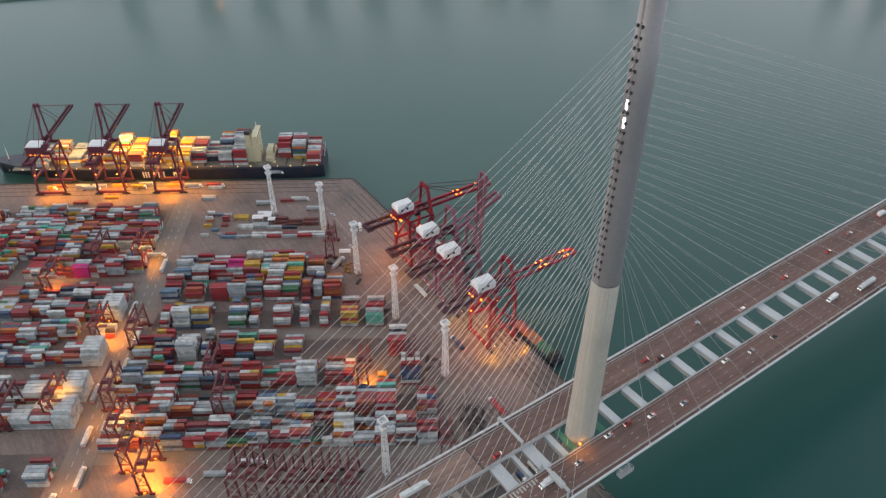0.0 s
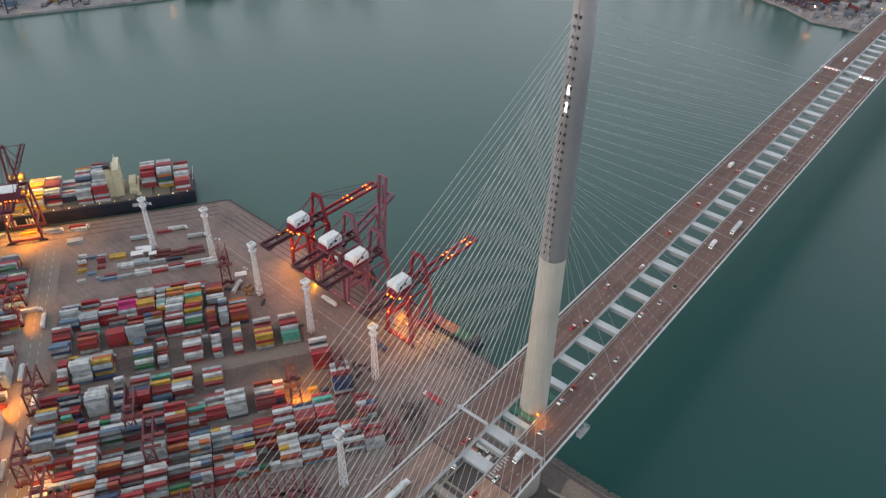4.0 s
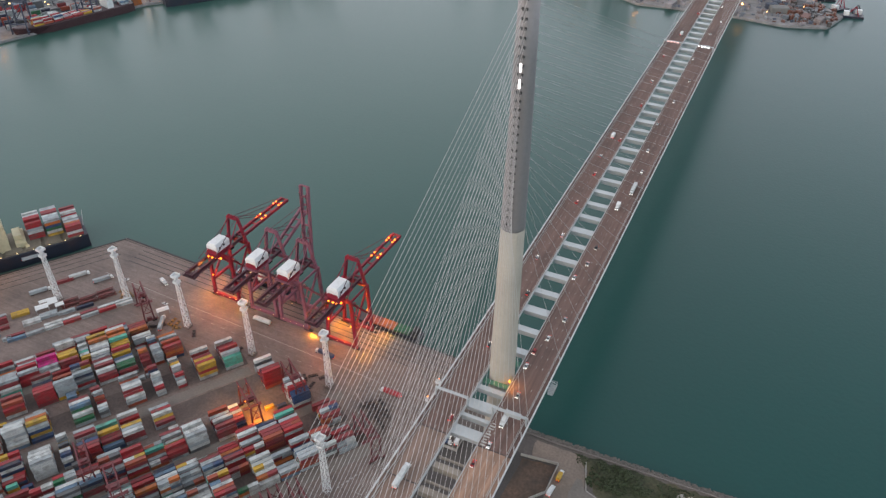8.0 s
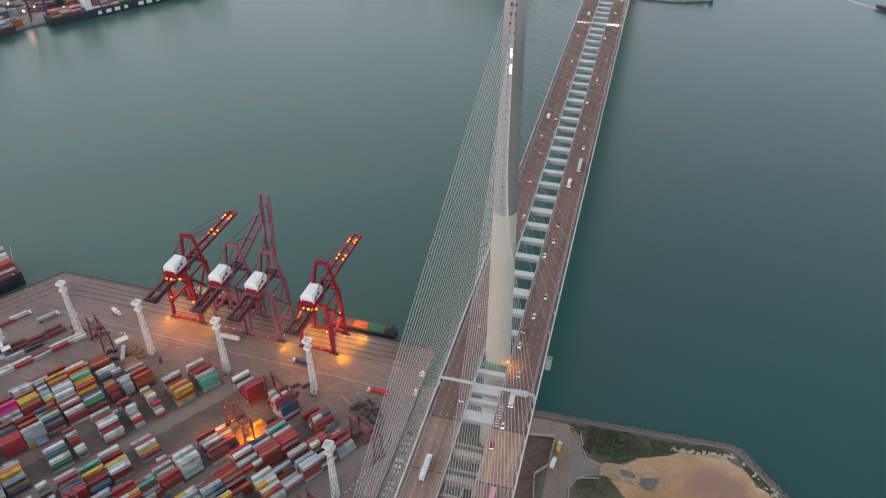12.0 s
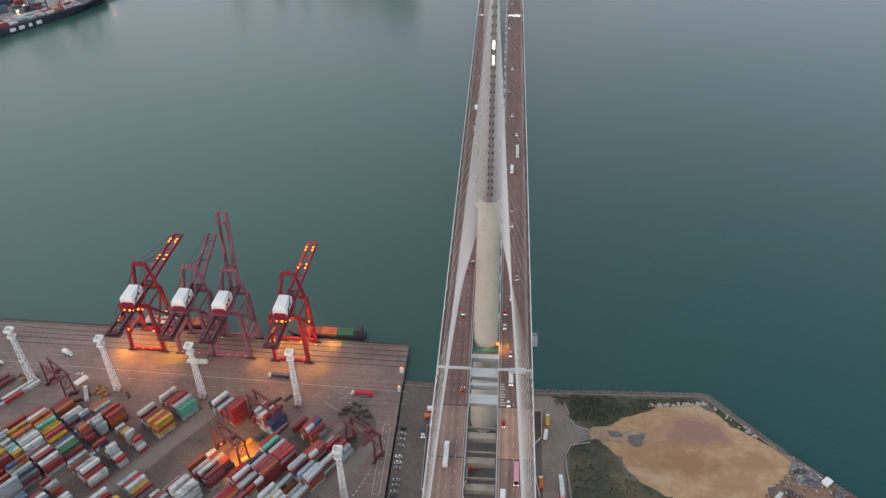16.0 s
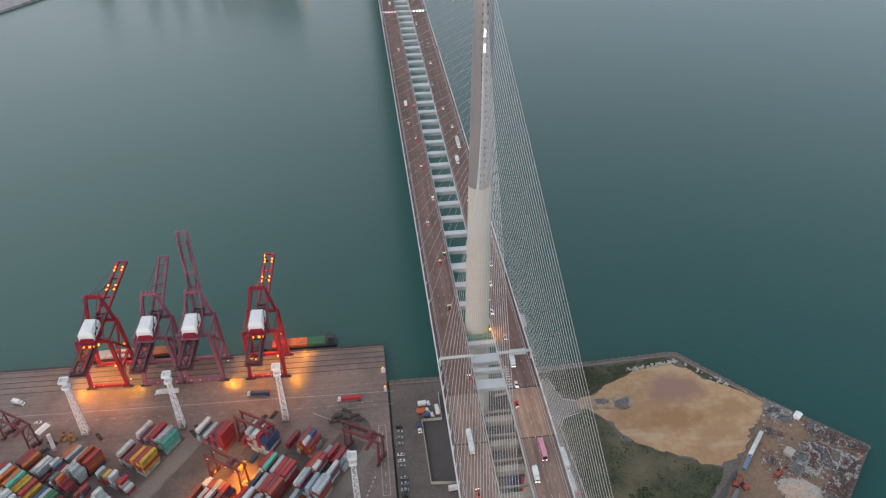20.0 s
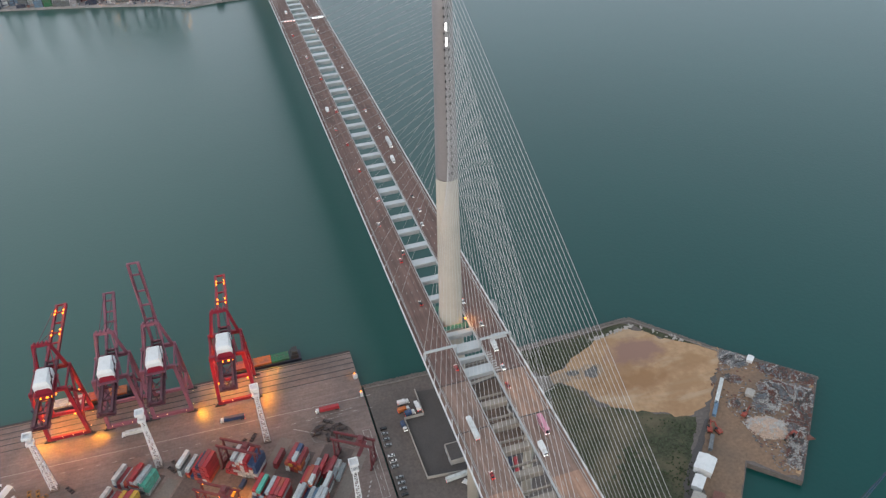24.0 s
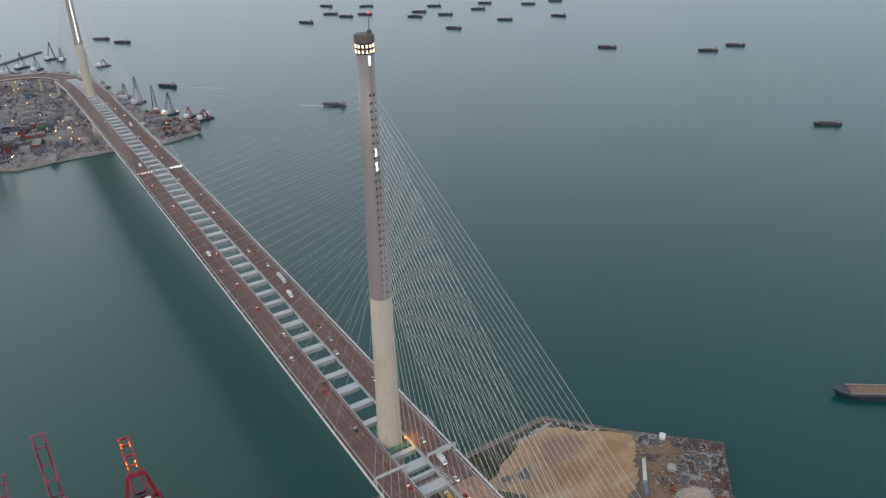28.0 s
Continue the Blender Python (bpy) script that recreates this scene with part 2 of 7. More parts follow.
M_APRON = slab_material()
M_LANE = paint("worn_concrete_lane", (0.21, 0.18, 0.16), 0.85, vary=0.12, scale=0.04, fine=0.8, dirt=(0.09, 0.08, 0.075), dirty=0.5)
M_ASPHALT = paint("asphalt", (0.085, 0.075, 0.072), 0.9, vary=0.15, scale=0.05, fine=1.2, dirt=(0.05, 0.045, 0.045), dirty=0.5)
M_DECK = paint("red_brown_road_surface", (0.165, 0.099, 0.083), 0.9, vary=0.12, scale=0.06, fine=1.5, dirt=(0.07, 0.05, 0.045), dirty=0.5)
# ochre surfacing, with the orange lamp glow on the deck put into its colour
M_DECKO = paint("ochre_road_with_lamp_glow", (0.375, 0.222, 0.156), 0.9, vary=0.1, scale=0.08, fine=1.2, dirt=(0.22, 0.15, 0.12), dirty=0.9)
M_DECKB = paint("brown_concrete_road", (0.255, 0.165, 0.132), 0.9, vary=0.12, scale=0.05, fine=1.2, dirt=(0.15, 0.11, 0.09), dirty=0.5)


def wheel_streaks(m):
    """Long bands worn and stained by wheels along the lanes."""
    n, l = m.node_tree.nodes, m.node_tree.links
    b = n["Principled BSDF"]
    src = b.inputs["Base Color"].links[0].from_socket
    co = next(x for x in n if x.type == "TEX_COORD")
    last = src
    for sx, sy, lo, hi in ((0.55, 0.006, 0.80, 1.16), (1.6, 0.03, 0.90, 1.08)):
        mp = n.new("ShaderNodeMapping")
        mp.inputs["Scale"].default_value = (sx, sy, 1.0)
        l.new(co.outputs["Object"], mp.inputs["Vector"])
        t = n.new("ShaderNodeTexNoise")
        t.inputs["Scale"].default_value, t.inputs["Detail"].default_value = 1.0, 4
        l.new(mp.outputs["Vector"], t.inputs["Vector"])
        mr = n.new("ShaderNodeMapRange")
        mr.inputs["From Min"].default_value, mr.inputs["From Max"].default_value = 0.35, 0.65
        mr.inputs["To Min"].default_value, mr.inputs["To Max"].default_value = lo, hi
        l.new(t.outputs["Fac"], mr.inputs["Value"])
        sc = n.new("ShaderNodeVectorMath")
        sc.operation = "SCALE"
        l.new(last, sc.inputs[0])
        l.new(mr.outputs["Result"], sc.inputs["Scale"])
        last = sc.outputs["Vector"]
    l.new(last, b.inputs["Base Color"])


for m in (M_DECK, M_DECKO, M_DECKB):
    wheel_streaks(m)
M_LINE = paint("white_road_paint", (0.47, 0.44, 0.41), 0.7, vary=0.1, dirty=0.3)
M_WHITE = paint("white_paint", (0.72, 0.72, 0.72), 0.5, vary=0.06, dirty=0.15)
M_STEEL = paint("pale_grey_steel", (0.46, 0.48, 0.49), 0.5, metal=0.1, vary=0.08, scale=0.08, fine=2.0, dirty=0.2)
M_RAIL = paint("light_grey_railing", (0.5, 0.5, 0.5), 0.5, metal=0.3, vary=0.08)
M_CONC = paint("cream_concrete", (0.47, 0.42, 0.355), 0.8, vary=0.05, scale=0.06, fine=0.7, dirt=(0.31, 0.28, 0.24), dirty=0.45)
M_BEAM = paint("weathered_concrete_beam", (0.29, 0.245, 0.205), 0.85, vary=0.12, scale=0.15, fine=1.2, dirt=(0.15, 0.125, 0.105), dirty=0.7)
M_SKIN = paint("brushed_steel_skin", (0.27, 0.245, 0.245), 0.5, metal=0.2, vary=0.05, scale=0.05, fine=0.6, dirty=0.15)
M_CABLE = paint("white_cable_sheath", (0.50, 0.475, 0.465), 0.5, vary=0.05, dirty=0.05)
M_SOIL = paint("bare_soil", (0.225, 0.142, 0.094), 0.95, vary=0.2, scale=0.04, fine=0.5, dirty=0.5)
M_CRANE = paint("crane_crimson_paint", (0.235, 0.010, 0.028), 0.5, vary=0.15, scale=0.15, dirt=(0.05, 0.02, 0.03), dirty=0.3)
M_CRANE_OLD = paint("faded_maroon_paint", (0.235, 0.082, 0.115), 0.6, vary=0.2, scale=0.12, dirt=(0.09, 0.05, 0.06), dirty=0.4)
M_DARK = paint("dark_machinery", (0.03, 0.028, 0.028), 0.6, vary=0.3)
M_GLASS = paint("dark_window_glass", (0.02, 0.025, 0.03), 0.1, vary=0.05, dirty=0.05)
M_TYRE = paint("black_rubber", (0.02, 0.02, 0.02), 0.9)
M_ORANGE = glow("sodium_lamp_glow", (1.0, 0.24, 0.018), 4.0)
M_WARM = glow("warm_white_lamp_glow", (1.0, 0.72, 0.34), 3.0)
M_COOL = glow("white_lamp_glow", (1.0, 0.97, 0.95), 3.0)
M_HEAD = glow("headlamp_glow", (1.0, 0.95, 0.85), 2.5)
M_ROSE = glow("rose_lane_signal_glow", (1.0, 0.55, 0.5), 1.6)
M_TAIL = glow("tail_lamp_glow", (1.0, 0.04, 0.03), 1.6)

# ---- water and land ----
YARD = 57.0
UX, UY = math.cos(radians(YARD)), math.sin(radians(YARD))


def yard(u, w, z=5.0):
    """Yard grid (u along the container rows, w across) to the world."""
    return (u * UX - w * UY, u * UY + w * UX, z)


def yard_pose(u, w, z=5.0, turn=0.0):
    return pose(*yard(u, w, z), 0, 0, YARD + turn)


sea = Shape()
ring = [(0.0, 400.0)] + []
for r in (1500, 4900):
    ring += [(r * math.cos(2 * math.pi * i / 32), 400 + r * math.sin(2 * math.pi * i / 32)) for i in range(32)]
sea.add([(x, y, 0.0) for x, y in ring], [(0, 1 + i, 1 + (i + 1) % 32) for i in range(32)] + [(1 + i, 33 + i, 33 + (i + 1) % 32, 1 + (i + 1) % 32) for i in range(32)])
thing("water", "calm teal green harbour water at dusk", "water", kind="structure", shape=sea, material=M_WATER)

Q1, Q2 = (-371.5, 75.0), (-56.5, 65.5)
q2l = yard(-620, 352.5)
terminal = Shape()
terminal.prism([Q2, Q1, q2l[:2], (-600, -900), (-55.0, -900)], -6.0, 5.0)
thing("ground_terminal", "stained grey concrete apron of the container terminal", "ground", kind="structure", shape=terminal, material=M_APRON)

# ---- cable-stayed bridge ----
DECK_Z = 76.0
bridge = thing("cable_stayed_bridge", "pale grey twin-deck cable-stayed road bridge over the harbour", "bridge")


def deck_z(y):
    """Road level: a slight camber over the main span."""
    return DECK_Z + 1.2 * max(0.0, 1 - ((y - 330) / 330.0) ** 2) - 0.016 * max(0.0, y - 560) - 0.00028 * max(0.0, y - 960) ** 2 - 0.008 * max(0.0, -y - 60)


def strip(shape, x0, x1, y0, y1, dz, step=20.0, thick=0.1):
    """One long slab that follows the road level."""
    n = max(1, int((y1 - y0) / step))
    ys = [y0 + (y1 - y0) * i / n for i in range(n + 1)]
    shape.tube([[(x0, y, deck_z(y) + dz - thick), (x1, y, deck_z(y) + dz - thick), (x1, y, deck_z(y) + dz), (x0, y, deck_z(y) + dz)] for y in ys])


def rail(shape, x, y0, y1, dz, h, step=20.0, post=6.0, r=0.07):
    n = int((y1 - y0) / step)
    for i in range(n):
        a, b = y0 + (y1 - y0) * i / n, y0 + (y1 - y0) * (i + 1) / n
        for k in (0.45, 0.75, 1.0):
            shape.beam((x, a, deck_z(a) + dz + h * k), (x, b, deck_z(b) + dz + h * k), 0.16)
    y = y0
    while y < y1:
        shape.beam((x, y, deck_z(y) + dz), (x, y, deck_z(y) + dz + h), r * 2)
        y += post


Y_BACK, Y_FAR = -430.0, 1200.0
Y_JOINT = -54.0
for side in (-1, 1):
    xi, xo = 7.7 * side, 27.2 * side
    a, b = min(xi, xo), max(xi, xo)
    body = Shape()
    n = 86
    rings = []
    for i in range(n + 1):
        y = Y_BACK + (Y_FAR - Y_BACK) * i / n
        z = deck_z(y)
        rings.append([(a, y, z - 0.9), (a + 2.6, y, z - 3.8), (b - 2.6, y, z - 3.8), (b, y, z - 0.9), (b, y, z - 0.05), (a, y, z - 0.05)])
    body.tube(rings)
    deck = part("deck", body, M_STEEL, bridge, "pale grey steel box girder deck")
    road = Shape()
    xa, xb = (a + 0.75, b - 0.45) if side < 0 else (a + 0.45, b - 0.75)
    strip(road, xa, xb, Y_JOINT, Y_FAR, 0.05)
    part("road_surface", road, M_DECK, deck, "worn red-brown asphalt road surface")
    for y0, y1, mt, lab in ((-88.0, Y_JOINT - 0.4, M_DECKO if side > 0 else M_DECKB, "ochre-brown road surface next to the joint, warm glow in its colour"), (-128.0, -88.6, M_DECKB, "dull brown road surface of the back span"), (Y_BACK, -128.0, M_DECKO, "ochre-brown road surface of the back span, warm glow in its colour")):
        road_b = Shape()
        strip(road_b, xa, xb, y0, y1, 0.05)
        part("road_surface", road_b, mt, deck, lab)
    for y in (Y_JOINT - 0.2, -88.3):
        jt = Shape()
        strip(jt, xa, xb, y - 0.3, y + 0.3, 0.056)
        part("expansion_joint", jt, M_DARK, deck, "dark steel expansion joint")
    marks = Shape()
    lanes = [xi + side * d for d in (5.0, 8.7, 12.3)]
    y = Y_BACK
    while y < 960:
        for x in lanes:
            marks.box(x, y, deck_z(y) + 0.055, 0.2, 2.6 if y < -54 else 1.7, 0.012)
        y += 9.0
    for d in (1.5, 16.0):
        strip(marks, xi + side * d - 0.12, xi + side * d + 0.12, Y_BACK, 960, 0.066, thick=0.012)
    part("lane_markings", marks, M_LINE, deck, "white painted lane lines and dashes", kind="stuff")
    inner, outer, mid = Shape(), Shape(), Shape()
    rail(inner, xi + side * 0.35, Y_BACK, Y_FAR, 0.0, 1.3)
    rail(mid, xi + side * 16.9, Y_BACK, Y_FAR, 0.0, 1.1)
    rail(outer, xo - side * 0.3, Y_BACK, Y_FAR, 0.0, 1.4, post=4.0)
    strip(outer, min(xo, xo - side * 0.55), max(xo, xo - side * 0.55), Y_BACK, Y_FAR, 0.25, thick=0.25)
    part("railing", inner, M_RAIL, deck)
    part("railing", mid, M_RAIL, deck)
    part("railing", outer, M_WHITE, deck, "white outer parapet railing")

# cross girders between the two decks
girder_y = [58 + 19.0 * k for k in range(-1, 62)] + [20.0] + [-15.6, -28.5, -37.5, -48.5]
for i, y in enumerate(girder_y):
    wide = (round((y - 58) / 19.0) % 5 == 0) if y > 30 else False
    g = Shape()
    hw = 3.1 if wide else 3.3 if y in (-28.5, -48.5) else 1.0 if y < -20 else 1.6 if y < 0 else 2.3
    z = deck_z(y)
    g.tube([[(-7.8 if k == 0 else 7.8, y + yy * hw, z + zz) for yy, zz in ((-0.75, -4.0), (0.75, -4.0), (1.0, -0.8), (1.0, -0.35), (-1.0, -0.35), (-1.0, -0.8))] for k in (0, 1)])
    part("cross_girder", g, M_STEEL, bridge)
for k in range(22):
    y = -73.0 - 15.8 * k
    g = Shape()
    g.box(0, y, deck_z(y) - 4.5, 14.5, 3.6, 3.7, bevel=0.15)
    part("cross_beam", g, M_BEAM, bridge, "cream concrete cross beam")
    g = Shape()
    g.box(0, y + 6.0, deck_z(y) - 3.2, 14.6, 0.9, 1.4, bevel=0.1)
    part("tie_beam", g, M_BEAM, bridge, "slim concrete tie between the decks")


def ellipse(z, rx, ry, n=40, cx=0.0, cy=0.0):
    return [(cx + rx * math.cos(2 * math.pi * i / n), cy + ry * math.sin(2 * math.pi * i / n), z) for i in range(n)]


ANCHOR_Z = [180.0 + 3.96 * i for i in range(28)]


M_CAP = paint("brown_grey_roof", (0.10, 0.085, 0.08), 0.7, vary=0.15)
M_LANTERN = glow("lantern_glow", (1.0, 0.78, 0.48), 1.3)


def build_tower(cy, back, k=1.0):
    """One pylon: concrete shaft, steel skin above, lantern on top. back: +1 if its side span lies towards +y."""
    low = Shape()
    low.tube([ellipse(z * k, rx, ry, cy=cy) for z, rx, ry in ((-4, 9.0, 12.0), (30, 8.3, 10.5), (DECK_Z, 7.0, 7.6), (110, 6.6, 6.9), (140, 6.3, 6.4), (175, 5.9, 5.9))])
    shaft = part("tower", low, M_CONC, bridge, "tapering cream concrete pylon shaft", smooth=True)
    ribs = Shape()
    for i in range(20):
        a = 2 * math.pi * (i + 0.5) / 20
        pts = []
        for z, rx, ry in ((DECK_Z - 6, 7.06, 7.7), (110, 6.66, 6.96), (140, 6.36, 6.46), (174, 5.95, 5.95)):
            pts.append((rx * math.cos(a), cy + ry * math.sin(a), z * k))
        for p, q in zip(pts, pts[1:]):
            ribs.beam(p, q, 0.16, 0.16)
    part("vertical_rib", ribs, M_CONC, shaft)
    top = Shape()
    top.tube([ellipse(z * k, r, r, cy=cy) for z, r in ((175, 6.02), (176, 6.05), (220, 5.4), (260, 4.85), (305.5, 4.3))])
    skin = part("steel_shaft", top, M_SKIN, shaft, "grey-brown stainless steel clad upper shaft", smooth=True)
    seams = Shape()
    for i in range(1, 19):
        z = 176 + 6.4 * i
        r = 6.05 - (6.05 - 4.4) * (z - 176) / 115 + 0.03
        seams.tube([ellipse(z * k, r, r, cy=cy), ellipse((z + 0.22) * k, r, r, cy=cy)])
    part("panel_seam", seams, M_SKIN, skin, kind="stuff")
    lantern = Shape()
    lantern.tube([ellipse(z * k, r, r, 24, cy=cy) for z, r in ((305.5, 4.25), (311.0, 4.25))])
    lan = part("lantern", lantern, M_GLASS, shaft, "glazed lantern with warm lights")
    bulbs = Shape()
    for lev in (306.3, 308.8):
        for i in range(14):
            a = 2 * math.pi * i / 14
            bulbs.box(4.35 * math.cos(a), cy + 4.35 * math.sin(a), lev * k, 0.9, 0.3, 1.4, math.degrees(a) + 90)
    part("lamp", bulbs, M_LANTERN, lan, "row of warm lamps", kind="stuff")
    ledge = Shape()
    ledge.tube([ellipse(z * k, r, r, 24, cy=cy) for z, r in ((305.1, 4.6), (305.7, 4.6))])
    part("ledge", ledge, M_SKIN, shaft)
    cap = Shape()
    cap.tube([ellipse(z * k, r, r, 24, cy=cy) for z, r in ((311.0, 4.8), (314.0, 4.8), (314.6, 4.3))])
    cap.rod((2.2, cy - 1.5, 314.4 * k), (2.2, cy - 1.5, 323.5 * k), 0.28, r2=0.14)
    cap.box(2.2, cy - 1.5, 314.4 * k, 1.6, 1.6, 2.0)
    part("cap", cap, M_CAP, shaft, "dark roof with a mast")
    beacon = Shape()
    beacon.box(2.2, cy - 1.5, 323.5 * k, 0.7, 0.7, 0.9)
    part("beacon", beacon, M_TAIL, shaft, "red aircraft beacon")
    # lit slot of anchorages, and the anchor boxes
    for s in (-1, 1):
        box = Shape()
        for z in ANCHOR_Z:
            r = 6.05 - (6.05 - 4.4) * (z - 176) / 115
            for sx in (-1, 1):
                box.box(sx * 1.0, cy + s * (r + 0.15), z * k - 0.7, 0.65, 1.3, 1.05)
        part("anchor_box", box, M_DARK, shaft, "dark cable anchor boxes", kind="stuff")
    back_face = -1 if back < 0 else 1
    slot = Shape()
    dashes = [(248.8, 4.2), (256.2, 3.8)]
    if back > 0:
        dashes = [(180.0 + 6.0 * j, 5.6) for j in range(20)]
        back_face = -1
    z = 181.0
    while z < 303:
        r = 6.05 - (6.05 - 4.4) * (z - 176) / 115
        slot.box(0.0, cy + back_face * (r + 0.02), z * k, 0.8, 0.3, 5.6)
        z += 6.0
    part("slot_glazing", slot, M_SKIN, shaft)
    for z, h in dashes + ([(300.9, 4.2)] if back < 0 else []):
        bright = Shape()
        r = 6.05 - (6.05 - 4.4) * (z - 176) / 115
        bright.box(0.0, cy + back_face * (r + 0.12), z * k, 0.85, 0.35, h)
        part("light_strip", bright, M_COOL, shaft, "bright white strip light")
    return shaft


tower_main = build_tower(0.0, -1)
tower_far = build_tower(978.0, 1, 0.85)


def stays(cy, k, direction, first, step, count, thick):
    for i in range(count):
        y = cy + direction * (first + step * i)
        z = ANCHOR_Z[i] * k
        r = 6.05 - (6.05 - 4.4) * (ANCHOR_Z[i] - 176) / 115
        for side in (-1, 1):
            c = Shape()
            c.rod((side * 1.0, cy + direction * (r + 0.6), z), (side * 26.7, y, deck_z(y) + 0.2), thick, 5)
            e0, e1 = Vector((side * 26.7, y, deck_z(y) + 0.1)), Vector((side * 1.0, cy + direction * (r + 0.6), z))
            e1 = e0 + (e1 - e0).normalized() * 3.6
            c.rod(tuple(e0), tuple(e1), 0.3, 6)
            part("stay_cable", c, M_CABLE, bridge)


stays(0.0, 1.0, 1, 22.0, 18.6, 28, 0.072)
stays(0.0, 1.0, -1, 30.0, 10.45, 28, 0.088)
stays(978.0, 0.85, -1, 22.0, 16.0, 28, 0.065)
stays(978.0, 0.85, 1, 30.0, 6.9, 28, 0.065)

# gantries
def gantry(y):
    for side in (-1, 1):
        z = deck_z(y)
        g = thing("sign_gantry", "pale grey steel sign gantry over the bridge road", "sign gantry", group="sign gantries on the bridge")
        frame_shape = Shape()
        x0, x1 = 7.3 * side, 26.0 * side
        for x in (x0, x1):
            frame_shape.box(x, y, z, 0.7, 0.9, 6.2, bevel=0.06)
        frame_shape.beam((x0, y, z + 6.0), (x1, y, z + 6.0), 1.3, 1.0)
        part("frame", frame_shape, M_STEEL, g)
        board = Shape()
        if side > 0:
            board.box(18.5, y - 0.1, z + 4.4, 8.5, 2.2, 2.6, bevel=0.1)
        else:
            for x in (-11.0, -17.0):
                board.box(x, y + 0.8, z + 4.6, 2.0, 0.4, 1.8, bevel=0.05)
        sign = part("sign_board", board, M_STEEL if side > 0 else M_DARK, g)
        if y > 100:
            for k in range(4):
                lit_sign = Shape()
                lit_sign.box(side * (11.0 + 3.4 * k), y - 1.35, z + 5.3, 1.6, 0.3, 0.9)
                part("sign_light", lit_sign, M_COOL if side > 0 else M_ROSE, sign, "bright lane signal on the gantry")


gantry(-32.0)
gantry(533.0)

# piers under the back span and round the tower
for y in (-85.0, -155.0, -225.0, -295.0, -365.0):
    for side in (-1, 1):
        p = Shape()
        p.tube([ellipse(z, r, r * 0.8, 20, cx=side * 16.5, cy=y) for z, r in ((-2.0, 3.4), (60.0, 2.9), (70.0, 3.6), (deck_z(y) - 3.8, 6.0))])
        part("pier", p, M_CONC, bridge, "round cream concrete pier", smooth=True)

# ---- quay cranes ----
M_PLUM = paint("grimy_dark_plum_steel", (0.075, 0.018, 0.03), 0.6, vary=0.25, scale=0.3, dirty=0.4)


def sts_crane(m, boom_angle, mat, lit, group, rise=19.5, L=48.0):
    """Ship-to-shore crane: +y is the water side, land rail at y = 0, sea rail at y = 22."""
    c = thing("quay_crane", "red ship-to-shore gantry crane with a white machinery house" + (", floodlit orange" if lit else ", faded paint"), "quay crane", m, group=group)
    X, G, H = 12.0, 21.0, 44.0
    for x in (-X, X):
        for y in (0.0, G):
            leg = Shape()
            leg.beam((x, y, 1.6), (x * 0.82, y, H), *((1.8, 2.2) if rise < 30 else (1.3, 1.5)))
            part("leg", leg, mat, c)
            bogie = Shape()
            bogie.box(x, y, 0.0, 7.0, 1.2, 1.1, bevel=0.15)
            bogie.box(x, y, 1.0, 4.5, 0.9, 0.9, bevel=0.1)
            part("bogie", bogie, M_DARK, c)
    for y in (0.0, G):
        sill = Shape()
        sill.beam((-X, y, 2.6), (X, y, 2.6), 1.8, 2.2)
        part("sill_beam", sill, mat, c)
        hi = Shape()
        hi.beam((-X * 0.84, y, H - 1), (X * 0.84, y, H - 1), 1.8, 2.6)
        part("portal_beam", hi, mat, c)
    for x in (-X, X):
        br = Shape()
        br.beam((x * 0.93, 0, 16), (x * 0.93, G, 16), 1.6, 2.0)
        br.beam((x * 0.93, 0, 17), (x * 0.83, G, H - 2), 1.35 if rise < 30 else 0.9)
        if rise < 30:
            br.beam((x * 0.93, G, 17), (x * 0.83, 0, H - 2), 1.35)
        br.beam((x * 0.83, 0, H - 1), (x * 0.83, G, H - 1), 1.0, 1.4)
        part("side_brace", br, mat, c)
    gird = Shape()
    back = -31.0 if rise < 30 else -22.0
    for x in (-3.2, 3.2):
        gird.beam((x, back, H + 1.2), (x, G + 3, H + 1.2), 1.3, 2.4)
    for y in (back, -20.0, -9.5, 0, 11, G, G + 3):
        gird.beam((-3.4, y, H + 1.2), (3.4, y, H + 1.2), 0.8, 1.2)
    for y in (back, -20.0, -9.5):
        gird.beam((-3.2, y, H + 0.4), (3.2, y + 9.5, H + 0.4), 0.45)
        gird.beam((3.2, y, H + 0.4), (-3.2, y + 9.5, H + 0.4), 0.45)
    part("main_girder", gird, mat if rise > 30 else M_PLUM, c)
    tail = Shape()
    tail.box(0, back + 1.5, H - 0.6, 10.5, 5.0, 0.5, bevel=0.1)
    for x in (-4.6, 4.6):
        tail.box(x, back + 12.0, H + 0.2, 1.3, 26.0, 0.25)
        tail.beam((x * 1.12, back - 1, H + 1.5), (x * 1.12, back + 25, H + 1.5), 0.14)
        for k in range(9):
            tail.beam((x * 1.12, back - 1 + 3.2 * k, H + 0.2), (x * 1.12, back - 1 + 3.2 * k, H + 1.5), 0.14)
    for k in range(3):
        tail.box(-2.4 + 2.4 * k, back + 2.0, H - 0.1, 1.5, 2.6, 1.6, bevel=0.15)
    part("back_platform", tail, M_PLUM, c, "dark service platform and walkways at the back of the girder")
    # boom
    a = radians(boom_angle)
    hy, hz = G + 3.5, H + 1.5
    tip = lambda s, up=0.0: (hy + s * math.cos(a) - up * math.sin(a), hz + s * math.sin(a) + up * math.cos(a))
    boom = Shape()
    bx = 3.0 if rise < 30 else 1.5
    for x in (-bx, bx):
        boom.beam((x, *tip(0)), (x, *tip(L)), 1.5 if rise < 30 else 1.1, 2.4)
    for s in (0.0, L * 0.3, L * 0.48, L * 0.66, L * 0.86, L):
        boom.beam((-bx, *tip(s)), (bx, *tip(s)), 0.8, 1.1)
